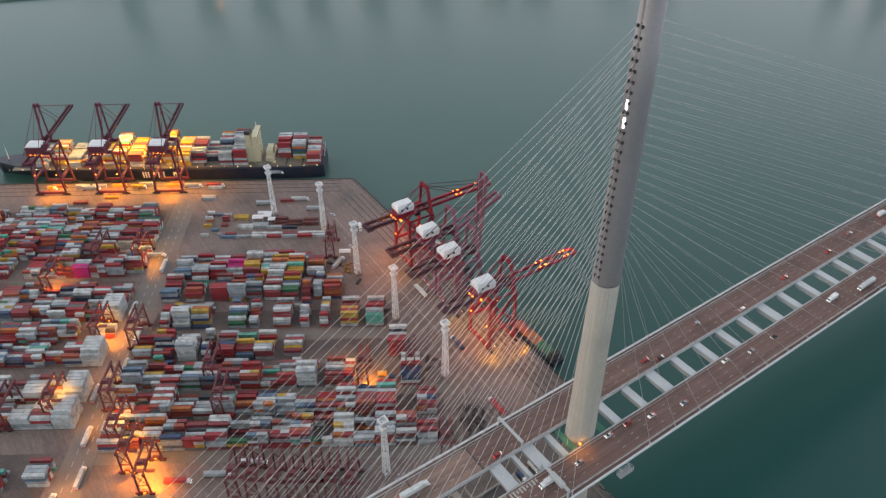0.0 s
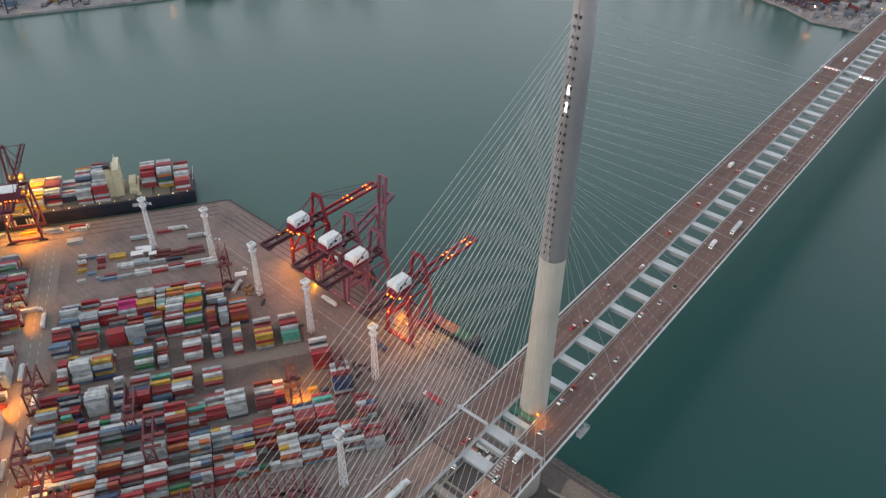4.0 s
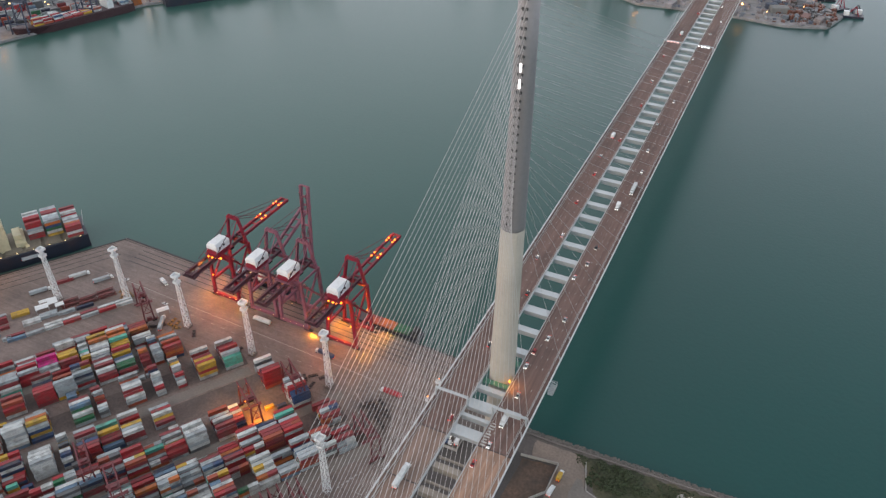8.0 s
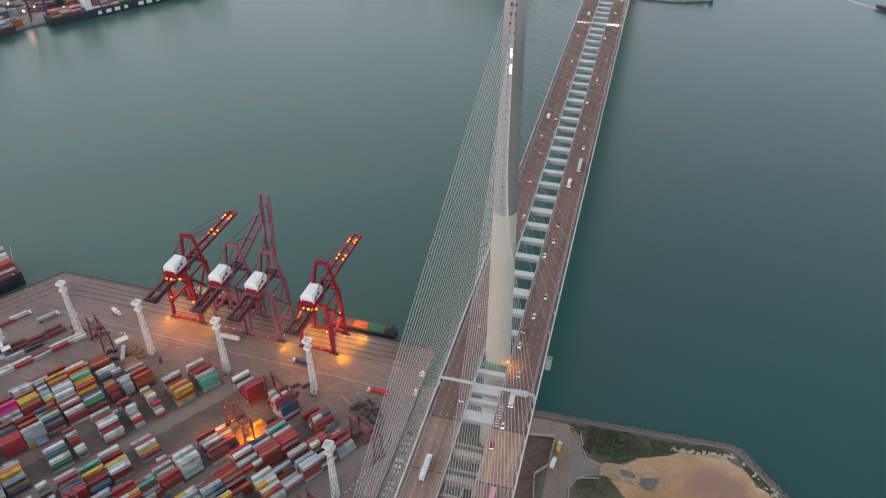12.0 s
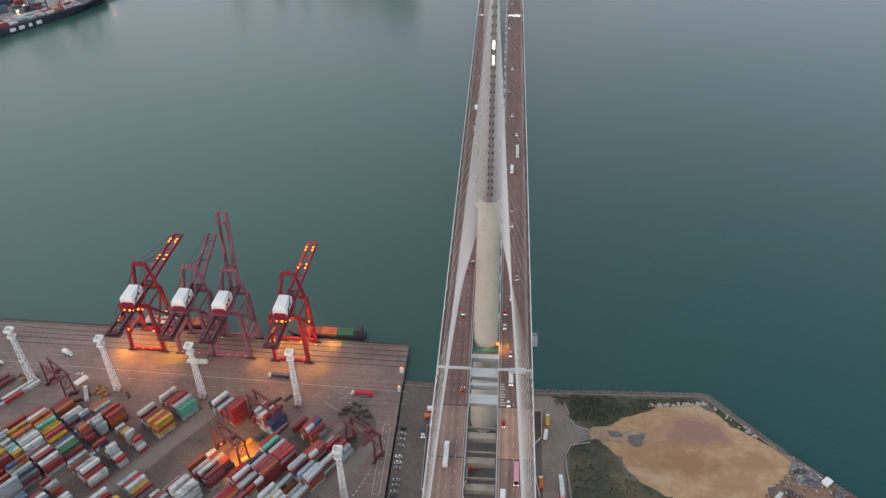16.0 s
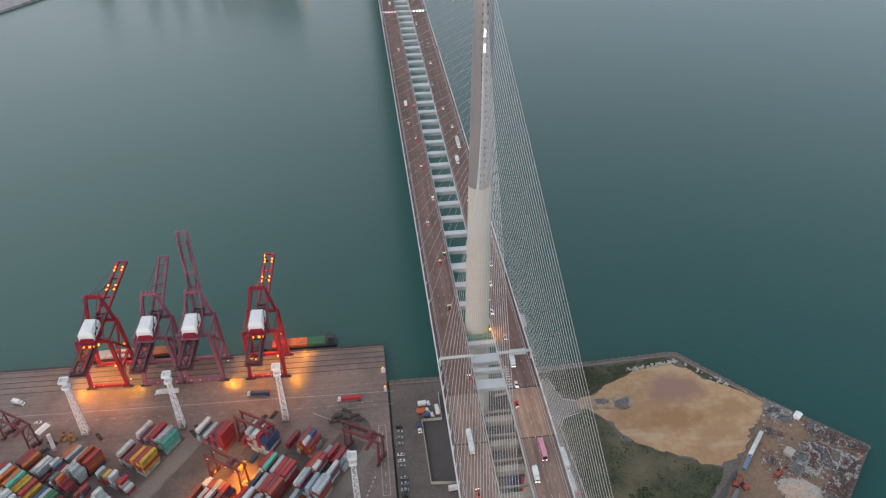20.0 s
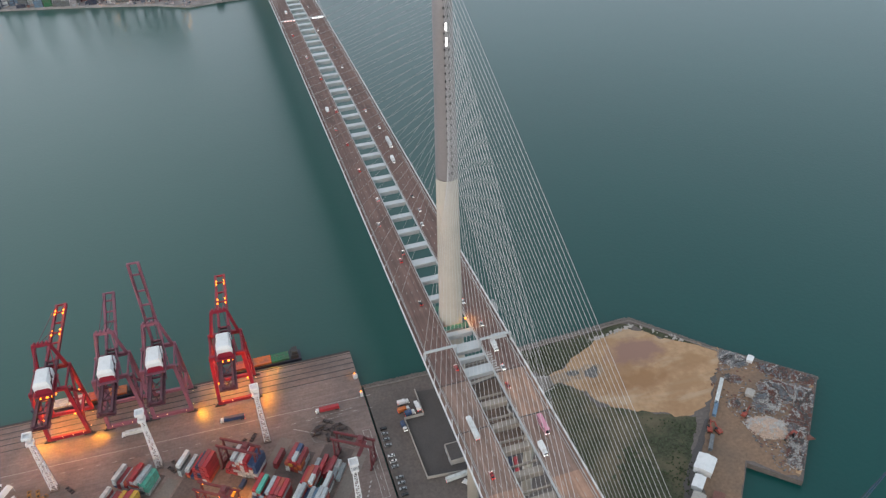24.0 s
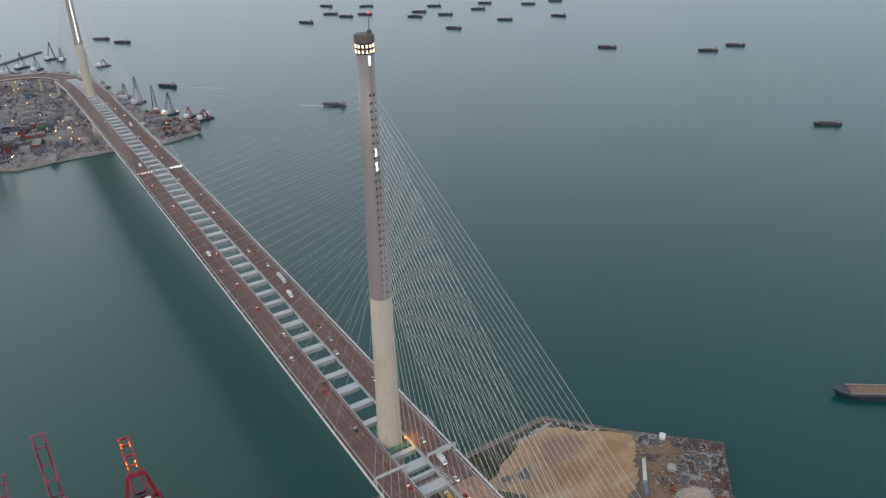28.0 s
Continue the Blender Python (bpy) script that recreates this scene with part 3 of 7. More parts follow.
    for s in (L * 0.45, L * 0.92):
        boom.beam((-3.0, *tip(s)), (-3.0, *tip(s, 2.6)), 0.4)
        boom.beam((3.0, *tip(s)), (3.0, *tip(s, 2.6)), 0.4)
    part("boom", boom, mat if rise < 30 else M_PLUM, c)
    # A-frame, forestays and backstays
    apex = (G - 1.0 if rise < 30 else G + 2.0, H + rise)
    af = Shape()
    for x in (-1, 1):
        af.beam((x * (8.5 if rise < 30 else 3.4), G, H), (x * (4.6 if rise < 30 else 1.7), *apex), *((1.7, 1.9) if rise < 30 else (1.2, 1.4)))
        af.beam((x * (7.0 if rise < 30 else 4.0), 1.0, H), (x * (4.4 if rise < 30 else 1.7), *apex), *((0.55, 0.6) if rise < 30 else (0.35, 0.35)))
    top = 5.4 if rise < 30 else 2.8
    af.beam((-top, *apex), (top, *apex), 1.7, 2.2)
    for x in (-3.6, -1.2, 1.2, 3.6) if rise < 30 else (-1.4, 1.4):
        af.box(x, apex[0], apex[1] + 0.9, 1.2, 1.8, 1.5, bevel=0.25)
    part("a_frame", af, mat, c)
    rods = []
    for x in (-2.6, 2.6):
        for s in (L * 0.45, L * 0.92):
            q = tip(s, 2.6)
            if boom_angle < 60:
                rods.append(((x, *apex), (x, *q)))
            else:
                k = (apex[0] + 6.0, (apex[1] + q[1]) / 2 - 7)
                rods += [((x, *apex), (x, *k)), ((x, *k), (x, *q))]
        rods.append(((x, *apex), (x * 2.5, -14.0, H + 2)))
    for p, q in rods:
        st = Shape()
        st.rod(p, q, 0.26, 5)
        part("stay_rod", st, M_PLUM, c)
    house = Shape()
    hx, h0 = (4.7, H + 5.0) if rise < 30 else (6.6, H + 4.6)
    y1, tall = (8.0, 4.6) if rise < 30 else (5.0, 3.2)
    pts = [(-hx, -6.0), (hx, -6.0), (hx, y1), (-hx, y1)]
    house.add([(x, y, h0) for x, y in pts] + [(x, y, h0 + tall) for x, y in pts], [(3, 2, 1, 0), (4, 5, 6, 7)] + [(i, (i + 1) % 4, 4 + (i + 1) % 4, 4 + i) for i in range(4)])
    hb = part("machinery_house", house, M_WHITE if rise < 30 else mat, c, "sheet-metal machinery house")
    roof = Shape()
    roof.add([(x * 1.02, y * 1.02, h0 + tall) for x, y in pts] + [(x * 0.72, y + (0.8 if y < 0 else -0.8), h0 + tall + (2.2 if rise < 30 else 1.2)) for x, y in pts], [(3, 2, 1, 0), (4, 5, 6, 7)] + [(i, (i + 1) % 4, 4 + (i + 1) % 4, 4 + i) for i in range(4)])
    part("roof", roof, M_WHITE, hb, "white sheet-metal roof")
    band = Shape()
    band.box(0, 1.0, h0 - 2.4, 2 * hx - 0.1, 13.9, 2.4)
    part("house_base", band, mat if rise > 30 else M_CRANE, hb, "red-painted base of the house")
    if rise < 30:
        endp = Shape()
        endp.add([(-4.3, -6.14, h0 - 2.2), (4.3, -6.14, h0 - 2.2), (4.5, -6.1, h0 + 0.9), (3.4, -6.06, h0 + 2.0), (-3.4, -6.06, h0 + 2.0), (-4.5, -6.1, h0 + 0.9), (-4.3, -5.9, h0 - 2.2), (4.3, -5.9, h0 - 2.2), (4.5, -5.9, h0 + 0.9), (3.4, -5.9, h0 + 2.0), (-3.4, -5.9, h0 + 2.0), (-4.5, -5.9, h0 + 0.9)],
                 [(0, 1, 2, 3, 4, 5), (11, 10, 9, 8, 7, 6)] + [(i, 6 + i, 6 + (i + 1) % 6, (i + 1) % 6) for i in range(6)])
        part("end_panel", endp, M_CRANE, hb, "red end wall of the machinery house")
    vent = Shape()
    vent.rod((hx - 0.02, 2.0, h0 + 3.4), (hx + 0.3, 2.0, h0 + 3.4), 1.0, 12)
    part("vent", vent, M_DARK, hb)
    hatch = Shape()
    hatch.box(hx + 0.1, -2.5, h0 + 1.6, 0.25, 1.4, 2.2)
    part("hatch", hatch, M_DARK, hb)
    skirt = Shape()
    skirt.box(0, 1.0, h0 - 3.0, 2 * hx + 2.6, 17.5, 0.6, bevel=0.1)
    part("house_platform", skirt, mat, hb)
    for x in (-hx - 1.2, hx + 1.2):
        hr = Shape()
        for z in (-1.9, -1.4):
            hr.beam((x, -7.6, h0 + z), (x, 9.6, h0 + z), 0.12)
        for k in range(8):
            hr.beam((x, -7.6 + 2.45 * k, h0 - 2.4), (x, -7.6 + 2.45 * k, h0 - 1.4), 0.12)
        part("handrail", hr, mat, hb)
    cab = Shape()
    cab.box(0.0, G - 8, H - 4.2, 3.0, 3.6, 3.0, bevel=0.2)
    part("operator_cab", cab, M_GLASS, c)
    ladder = Shape()
    for i in range(7):
        z0 = 3 + 5.6 * i
        s = 1 if i % 2 else -1
        ladder.beam((X * 0.98, 2 - s * 1.6 + 1.6, z0), (X * 0.98, 2 + s * 1.6 + 1.6, z0 + 5.6), 0.8, 0.2)
        ladder.box(X * 0.98, 3.6 + s * 1.8, z0 + 5.5, 1.2, 1.6, 0.15)
    part("stairway", ladder, mat, c)
    reel = Shape()
    reel.rod((-X - 0.9, 0.8, 5.4), (-X - 0.4, 0.8, 5.4), 2.0, 16)
    part("cable_reel", reel, M_DARK, c)
    lights = Shape()
    spots = [(s, L * f) for s in (-3.4, 3.4) for f in (0.42, 0.5, 0.80, 0.86)] if boom_angle < 10 and rise < 30 else []
    if lit:
        for x, s in spots:
            y, z = tip(s, 1.1)
            lights.box(x * 0.75, y, z, 0.8, 1.3, 0.6)
        for x in (-4.6, -2.2, 2.2, 4.6):
            lights.box(x, -3.5, H - 1.4, 1.1, 1.0, 0.9)
        for x in (-2.6, 1.4, 3.4):
            lights.box(x, -8.2, h0 - 3.6, 1.2, 0.8, 0.9)
        for x in (-9.3, 9.3):
            lights.box(x, G, 20.0, 0.7, 0.7, 0.9)
            lights.box(x, -1.3, 21.0, 0.8, 0.7, 0.9)
        part("floodlight", lights, M_ORANGE, c, "glowing orange floodlights", kind="stuff")
    if rise < 30:
        dots = Shape()
        for k in range(4):
            dots.box(-9.5 + 6.1 * k, -1.1, 3.4, 0.22, 0.2, 0.25)
        for k in range(2):
            dots.box(13.1, 4 + 12 * k, 3.0, 0.2, 0.22, 0.25)
        part("sill_lamp", dots, M_WARM, c, "row of small warm lamps on the sill beam", kind="stuff")
    return c


M_CRANE_DIM = paint("dark_plum_crane_paint", (0.13, 0.022, 0.042), 0.55, vary=0.2, scale=0.15, dirty=0.3)
QUAY = "ship-to-shore cranes on the quay"
for x, ang, mat, lit in ((-242.5, 1.0, M_CRANE, True), (-206.5, 22.0, M_CRANE_OLD, False), (-178.5, 86.0, M_CRANE_OLD, False), (-136.5, 1.0, M_CRANE, True)):
    sts_crane(pose(x, 44.5 - 0.045 * (x + 190), 5.0, 0, 0, -2), ang, mat, lit, QUAY, L=60.0 if ang > 60 else 42.0 if ang > 10 else 55.5)
    if lit:
        lamp(x - 2, 33, 44, 5500, (1.0, 0.36, 0.024))
        lamp(x + 1, 54, 22, 7500, (1.0, 0.34, 0.02))
        lamp(x - 4, 64, 22, 7000, (1.0, 0.35, 0.02))
        for f in (0.46, 0.83):
            lamp(x + 2, 70 + 58 * f, 54.5, 1050, (1.0, 0.26, 0.018), 0.3, down=False)
        lamp(x + 1, 34.5, 45.5, 5200, (1.0, 0.26, 0.018), down=False)
        lamp(x, 52, 30, 10000, (1.0, 0.24, 0.012), 0.4, down=False)
for u in (-406.0, -353.5, -303.0):
    sts_crane(yard_pose(u, 332.5), 1.0, M_CRANE_DIM, True, QUAY, 32.0, 58.0)
    p = yard(u, 345, 34)
    lamp(*p, 11000, (1.0, 0.46, 0.03))
    p = yard(u + 22, 340, 24)
    lamp(*p, 12000, (1.0, 0.34, 0.024))
    p = yard(u, 334, 14)
    lamp(*p, 9000, (1.0, 0.32, 0.018))
    p = yard(u + 2, 325, 11)
    lamp(*p, 4500, (1.0, 0.32, 0.018))
for x, y, e in ((-258, 43.5, 2600), (-224, 42.5, 2600), (-160, 39.5, 2600), (-117, 38, 1700), (-112, 62, 2600), (-150, 60, 1500)):
    lamp(x, y, 8.0, 1.75 * e, (1.0, 0.40, 0.012))


# ---- lattice light masts ----
def light_mast():
    c = thing("light_mast", "tall white lattice floodlight mast on the terminal apron", "light mast", group="white lattice light masts")
    H, n = 45.5, 15
    post = Shape()
    half = lambda z: 1.75 - 0.75 * z / H
    for i in range(n):
        z0, z1 = H * i / n, H * (i + 1) / n
        a, b = half(z0), half(z1)
        cs = [(-1, -1), (1, -1), (1, 1), (-1, 1)]
        for k in range(4):
            p, q = cs[k], cs[(k + 1) % 4]
            post.beam((p[0] * a, p[1] * a, z0), (p[0] * b, p[1] * b, z1), 0.34)
            post.beam((p[0] * b, p[1] * b, z1), (q[0] * b, q[1] * b, z1), 0.2)
            s, e = (p, q) if i % 2 else (q, p)
            post.beam((s[0] * a, s[1] * a, z0), (e[0] * b, e[1] * b, z1), 0.24)
    part("lattice_shaft", post, M_WHITE, c)
    for z, r in ((H - 4.0, 1.9), (H + 1.5, 2.3)):
        head = Shape()
        for s in (-1, 1):
            head.box(0, s * r, z, 2 * r, 0.5, 1.8)
            head.box(s * r, 0, z, 0.5, 2 * r, 1.8)
        head.box(0, 0, z - 0.15, 2 * r, 2 * r, 0.2)
        part("lamp_platform", head, M_WHITE, c)
    neck = Shape()
    neck.box(0, 0, H - 1, 1.6, 1.6, 3.0)
    part("neck", neck, M_WHITE, c)
    foot = Shape()
    foot.box(0, 0, 0, 5.0, 5.0, 0.9, bevel=0.1)
    part("footing", foot, M_APRON, c)
    return c


MASTS = [(-359, -10.5), (-311.7, 12.6), (-249, 8.4), (-188.5, 5.5), (-123, 3.3), (-78.6, -69.5)]
mast = light_mast()
mast.matrix_basis = pose(*MASTS[0], 5.0)
for x, y in MASTS[1:]:
    copy_thing(mast, pose(x, y, 5.0))

# ---- containers ----
COLORS = {
    "grey": (0.375, 0.41, 0.43), "white": (0.58, 0.60, 0.595), "maroon": (0.27, 0.042, 0.050), "red": (0.37, 0.028, 0.036),
    "rust": (0.36, 0.074, 0.040), "orange": (0.48, 0.13, 0.03), "blue": (0.035, 0.07, 0.155), "pale_blue": (0.12, 0.20, 0.29),
    "yellow": (0.55, 0.33, 0.04), "green": (0.02, 0.14, 0.06), "teal": (0.10, 0.42, 0.33), "navy": (0.02, 0.028, 0.06), "pink": (0.62, 0.02, 0.22), "dark_grey": (0.13, 0.14, 0.15)}
NAMES = list(COLORS)


def container_paint(name, color):
    m = paint("container_" + name, color, 0.6, vary=0.2, scale=0.22, fine=2.2, bump=0.0, dirt=(0.11, 0.085, 0.072), dirty=0.7, own=0.16)
    n, l = m.node_tree.nodes, m.node_tree.links
    wave = n.new("ShaderNodeTexWave")
    wave.inputs["Scale"].default_value = 1.1
    co = next(x for x in n if x.type == "TEX_COORD")
    l.new(co.outputs["Object"], wave.inputs["Vector"])
    bp = n.new("ShaderNodeBump")
    bp.inputs["Strength"].default_value, bp.inputs["Distance"].default_value = 0.6, 0.05
    l.new(wave.outputs["Fac"], bp.inputs["Height"])
    l.new(bp.outputs["Normal"], n["Principled BSDF"].inputs["Normal"])
    return m


M_BOX = [container_paint(k, v) for k, v in COLORS.items()]
WEIGHTS = [26, 21, 21, 13, 8.5, 3.4, 3.2, 4.5, 3.6, 2, 2.2, 2.5, 0.3, 4]
CW, CH, PITCH = 2.44, 2.6, 2.7


def container_shape(shape, x, y, z, length):
    """Container with frame edges and panels set back between the posts."""
    hx, hy, h, e, d = length / 2, CW / 2, CH - 0.2, 0.2, 0.1
    c = [(-hx, -hy, 0), (hx, -hy, 0), (hx, hy, 0), (-hx, hy, 0), (-hx, -hy, h), (hx, -hy, h), (hx, hy, h), (-hx, hy, h)]
    vs = [(x + a, y + b, z + g) for a, b, g in c]
    fs = [(3, 2, 1, 0)]
    sides = ((0, 1, 5, 4, (0, 1, 0)), (1, 2, 6, 5, (-1, 0, 0)), (2, 3, 7, 6, (0, -1, 0)), (3, 0, 4, 7, (1, 0, 0)), (4, 5, 6, 7, (0, 0, -1)))
    for a, b, g, k, nrm in sides:
        q = [Vector(c[i]) for i in (a, b, g, k)]
        mid = sum(q, Vector()) / 4
        base = len(vs)
        for p in q:
            r = p - mid
            r = Vector([math.copysign(max(abs(t) - e, 0), t) for t in r])
            w = mid + r + Vector(nrm) * d
            vs.append((x + w.x, y + w.y, z + w.z))
        o = (a, b, g, k)
        fs += [(o[i], o[(i + 1) % 4], base + (i + 1) % 4, base + i) for i in range(4)] + [(base, base + 1, base + 2, base + 3)]
    shape.add(vs, fs)


rng = random.Random(7)
stacked = []       # (u, w, z, length, colour)


def pick():
    return rng.choices(range(len(NAMES)), WEIGHTS)[0]


def bay(u, w0, rows, tall, density, length=12.2, main=None):
    """One bay across a block: columns of boxes side by side, often in one line's colours."""
    base = main if main is not None else pick()
    run = rng.uniform(0.1, 0.45)
    top = rng.choice((2, 3, 3, 4, 4, 5, 5)[:tall + 2])
    lean = rng.choice((-1, 0, 0, 1))
    for r in range(rows):
        short = rng.random() < 0.36
        if rng.random() > density:
            continue
        hgt = max(1, min(tall, top + rng.choice((-2, -1, 0, 0, 0, 1)) + round(lean * (r - rows / 2) * 0.5)))
        for k in range(hgt):
            col = base if rng.random() < run else pick()
            if length > 10 and short:
                for s in (-1, 1):
                    stacked.append((u + s * 3.07, w0 + PITCH * r, 5.0 + CH * k, 6.06, pick()))
            else:
                stacked.append((u + rng.uniform(-0.3, 0.3), w0 + PITCH * r, 5.0 + CH * k, length, col))


ROAD_U = -285.0


def block(w0, rows, side, tall, density, first=None, end=None):
    """A yard block on one side of the cross road, filled bay by bay up to its end."""
    taken = [u for w, u, _, _ in HAND if w == w0]
    if side > 0:
        u = ROAD_U + 17.0
        while u + 6 < end:
            if all(abs(u - q) > 10.0 for q in taken):
                if rng.random() < 0.07:
                    bay(u, w0, rows - 1, 5, 1.0, main=rng.choice((0, 1)))
                elif rng.random() < 0.9:
                    bay(u, w0, rows, tall, rng.uniform(0.55, 1.0), main=rng.choice((None, None, None, None, NAMES.index("grey"), NAMES.index("maroon"))))
            u += 12.75
    else:
        u = ROAD_U - 17.0
        while u > -520:
            if first is not None:
                for r in range(rows):
                    for k in range(tall + 1 - (r == 0)):
                        stacked.append((u, w0 + (PITCH + 0.1) * r, 5.0 + CH * k, 12.2, first))
                first = None
            elif rng.random() < 0.88:
                bay(u, w0, rows, tall, rng.uniform(0.6, 1.0), main=rng.choice((0, 1, 1, 1, None)) if w0 < 200 and u > -365 else None)
            u -= 12.75


def stack(u, w0, columns, length=12.2):
    """A hand-picked bay: for each column its colours from the ground up; a dash leaves the slot empty."""
    for r, cols in enumerate(columns):
        tiers = [NAMES.index(n) for n in cols.split() if n != "-"]
        if w0 > 90 and tiers and len(columns) > 2 and rng.random() < 0.8:
            tiers = [pick()] + tiers
        for k, col in enumerate(tiers):
            stacked.append((u + rng.uniform(-0.3, 0.3), w0 + PITCH * r, 5.0 + CH * k, length, col))


# the bays that stand out at the open end of the yard: block, place along it, columns, box length
HAND = [
    (211, -161, ("red grey grey", "grey grey white", "maroon grey", "-", "rust orange"), 12.2),
    (211, -176, ("maroon teal yellow", "maroon teal yellow", "grey maroon teal", "rust rust orange", "maroon orange", "blue green orange"), 12.2),
    (211, -189, ("red maroon grey", "maroon grey white", "grey white grey", "teal white", "grey pale_blue orange", "blue"), 12.2),
    (211, -199.2, ("orange yellow", "yellow green white", "green white teal", "red grey", "white"), 6.06),
    (211, -209.5, ("red maroon maroon", "maroon yellow", "grey maroon yellow", "yellow yellow yellow", "orange", "-"), 12.2),
    (211, -222.4, ("grey white", "white grey", "maroon pink", "red maroon pink", "grey red pink", "maroon red"), 12.2),
    (211, -235.2, ("red", "maroon red grey", "rust maroon", "maroon red red", "maroon", "grey"), 12.2),
    (211, -248, ("red maroon grey", "red red grey", "grey maroon", "dark_grey grey", "grey", "-"), 12.2),
    (211, -261, ("blue grey pale_blue", "pale_blue grey", "grey grey grey", "white grey grey white", "grey white grey", "grey white"), 12.2),
    (186, -145.5, ("rust orange rust red", "orange rust orange red", "rust red rust rust", "maroon red"), 12.2),
    (186, -156, ("grey grey grey", "grey white grey grey", "white grey grey grey", "grey grey grey"), 6.06),
    (186, -164.5, ("maroon maroon", "maroon red maroon", "red maroon red orange", "grey"), 6.06),
    (186, -177, ("grey maroon", "blue grey green", "grey green", "maroon grey"), 12.2),
    (186, -190, ("white red maroon", "maroon grey white", "blue maroon", "maroon grey maroon", "white"), 12.2),
    (186, -216, ("grey grey grey grey grey", "grey grey grey grey grey", "grey white grey grey", "grey maroon grey", "maroon"), 12.2),
    (186, -229, ("red red red red", "red red maroon red", "maroon red red", "maroon"), 12.2),
    (186, -248, ("rust red", "red maroon rust", "maroon red"), 12.2),
    (186, -266, ("blue grey pale_blue", "grey blue", "grey grey pale_blue", "grey"), 12.2),
    (156, -113, ("grey teal teal teal", "grey white teal grey", "maroon grey red white", "grey rust grey red", "maroon grey maroon maroon", "white maroon rust"), 12.2),
    (156, -131, ("yellow red yellow yellow", "maroon red yellow red", "grey yellow red red", "maroon maroon yellow yellow", "pale_blue grey red", "grey maroon"), 12.2),
    (156, -149, ("red white", "red grey red", "maroon red", "grey grey", "grey white white"), 6.06),
    (156, -163, ("white red", "grey maroon white", "maroon white grey", "red grey white white", "grey white"), 6.06),
    (156, -179, ("grey white", "maroon red", "grey white maroon white", "red white red", "grey white grey", "maroon blue"), 12.2),
    (156, -199, ("dark_grey grey", "grey white", "grey"), 6.06),
    (156, -211, ("green", "maroon red white", "grey green", "blue grey pale_blue", "maroon pale_blue white", "grey white"), 12.2),
    (156, -236.5, ("blue", "yellow blue grey", "yellow maroon rust yellow", "yellow rust maroon orange", "blue"), 12.2),
    (156, -250, ("white", "grey white grey white white", "grey white white grey white", "white grey white white", "grey grey"), 12.2),
    (156, -262, ("white red", "grey white", "red white white", "maroon"), 6.06),
    (125, -96, ("red red red red red", "maroon red maroon red maroon", "navy blue maroon navy", "maroon maroon red"), 12.2),
    (125, -168, ("-", "maroon", "yellow", "grey white white"), 12.2),
    (125, -187, ("maroon maroon white", "white maroon grey", "red maroon yellow", "white white", "yellow"), 12.2),
    (125, -200, ("blue pale_blue", "yellow maroon", "grey maroon", "maroon grey yellow"), 12.2),
    (125, -213, ("maroon red red", "grey red maroon", "red maroon blue", "white maroon"), 12.2),
    (125, -226, ("blue white", "red white blue", "red red white"), 6.06),
    (125, -239, ("white white white white grey", "white grey white white white", "grey white white white", "white grey white white"), 12.2),
    (98, -87, ("white blue blue blue", "grey white red blue", "white red red red red", "grey white white red white", "grey maroon rust white", "grey maroon grey maroon grey"), 12.2),
    (98, -127.5, ("maroon navy", "white maroon red", "orange red rust", "rust orange grey"), 6.06),
    (98, -137, ("white maroon maroon", "red white maroon", "maroon grey", "navy maroon white", "maroon red"), 12.2),
    (98, -155, ("white grey white white grey", "white white grey white white", "grey white white white white", "white grey white white white", "grey white white white"), 12.2),
    (98, -168, ("maroon red", "maroon maroon red", "navy maroon yellow"), 12.2),
]
W = NAMES.index("white")
for w0, side, tall, density, first, end in (
        (50, 1, 5, 0.92, None, -62), (74, 1, 5, 0.94, None, -70), (98, 1, 5, 0.95, None, -116), (125, 1, 5, 0.93, None, -150), (156, 1, 5, 0.93, None, -140), (186, 1, 5, 0.95, None, -150), (211, 1, 4, 0.94, None, -158),
        (24, -1, 4, 0.85, None, None), (69, -1, 4, 0.9, W, None), (90, -1, 4, 0.93, W, None), (122, -1, 4, 0.9, W, None), (143, -1, 4, 0.9, None, None), (166, -1, 4, 0.92, W, None), (183.5, -1, 5, 0.95, None, None)):
    block(w0, 7 if side > 0 else 6, side, tall, density, first, end)
for w0, u, columns, length in HAND:
    stack(u, w0, columns, length)
    # the rows behind, out to the truck lane
    for r in range(len(columns), 9 if w0 in (156, 186) else 8):
        if rng.random() < 0.8:
            for k in range(rng.choice((1, 2, 2, 3, 3, 4))):
                stacked.append((u + rng.uniform(-0.3, 0.3), w0 + PITCH * r, 5.0 + CH * k, length, pick()))
# short boxes set down in the truck lanes between paired blocks
for w in (177.0, 119.0):
    for k in range(16):
        u = -264 + 7.1 * k
        if rng.random() < 0.5:
            for r in range(rng.randint(1, 2)):
                for h in range(rng.choice((1, 1, 2, 3))):
                    stacked.append((u, w + PITCH * r, 5.0 + CH * h, 6.06, pick()))
# single boxes on the open ground
stack(-106, 107, ("yellow",), 6.06)
stack(-99, 104, ("blue",), 6.06)
stack(-166, 119, ("red",), 6.06)
# close-packed blocks between the cross road and the ship berth
for w0, rows, tall in ((216.0, 8, 4), (239.5, 8, 4), (263.0, 8, 3), (286.0, 7, 3)):
    u = -302.0 - (8.0 if w0 > 280 else 0.0)
    while u > -520:
        if w0 == 216.0 and abs(u + 340) < 6:
            stack(u, w0, ("pink pink pink pink", "pink pink pink", "red maroon grey", "grey grey white", "maroon grey"))
        elif rng.random() < 0.95:
            bay(u, w0, rows, tall + 1, rng.uniform(0.78, 1.0), main=rng.choice((None, None, None, 2, 3, 0)))
        u -= 12.75
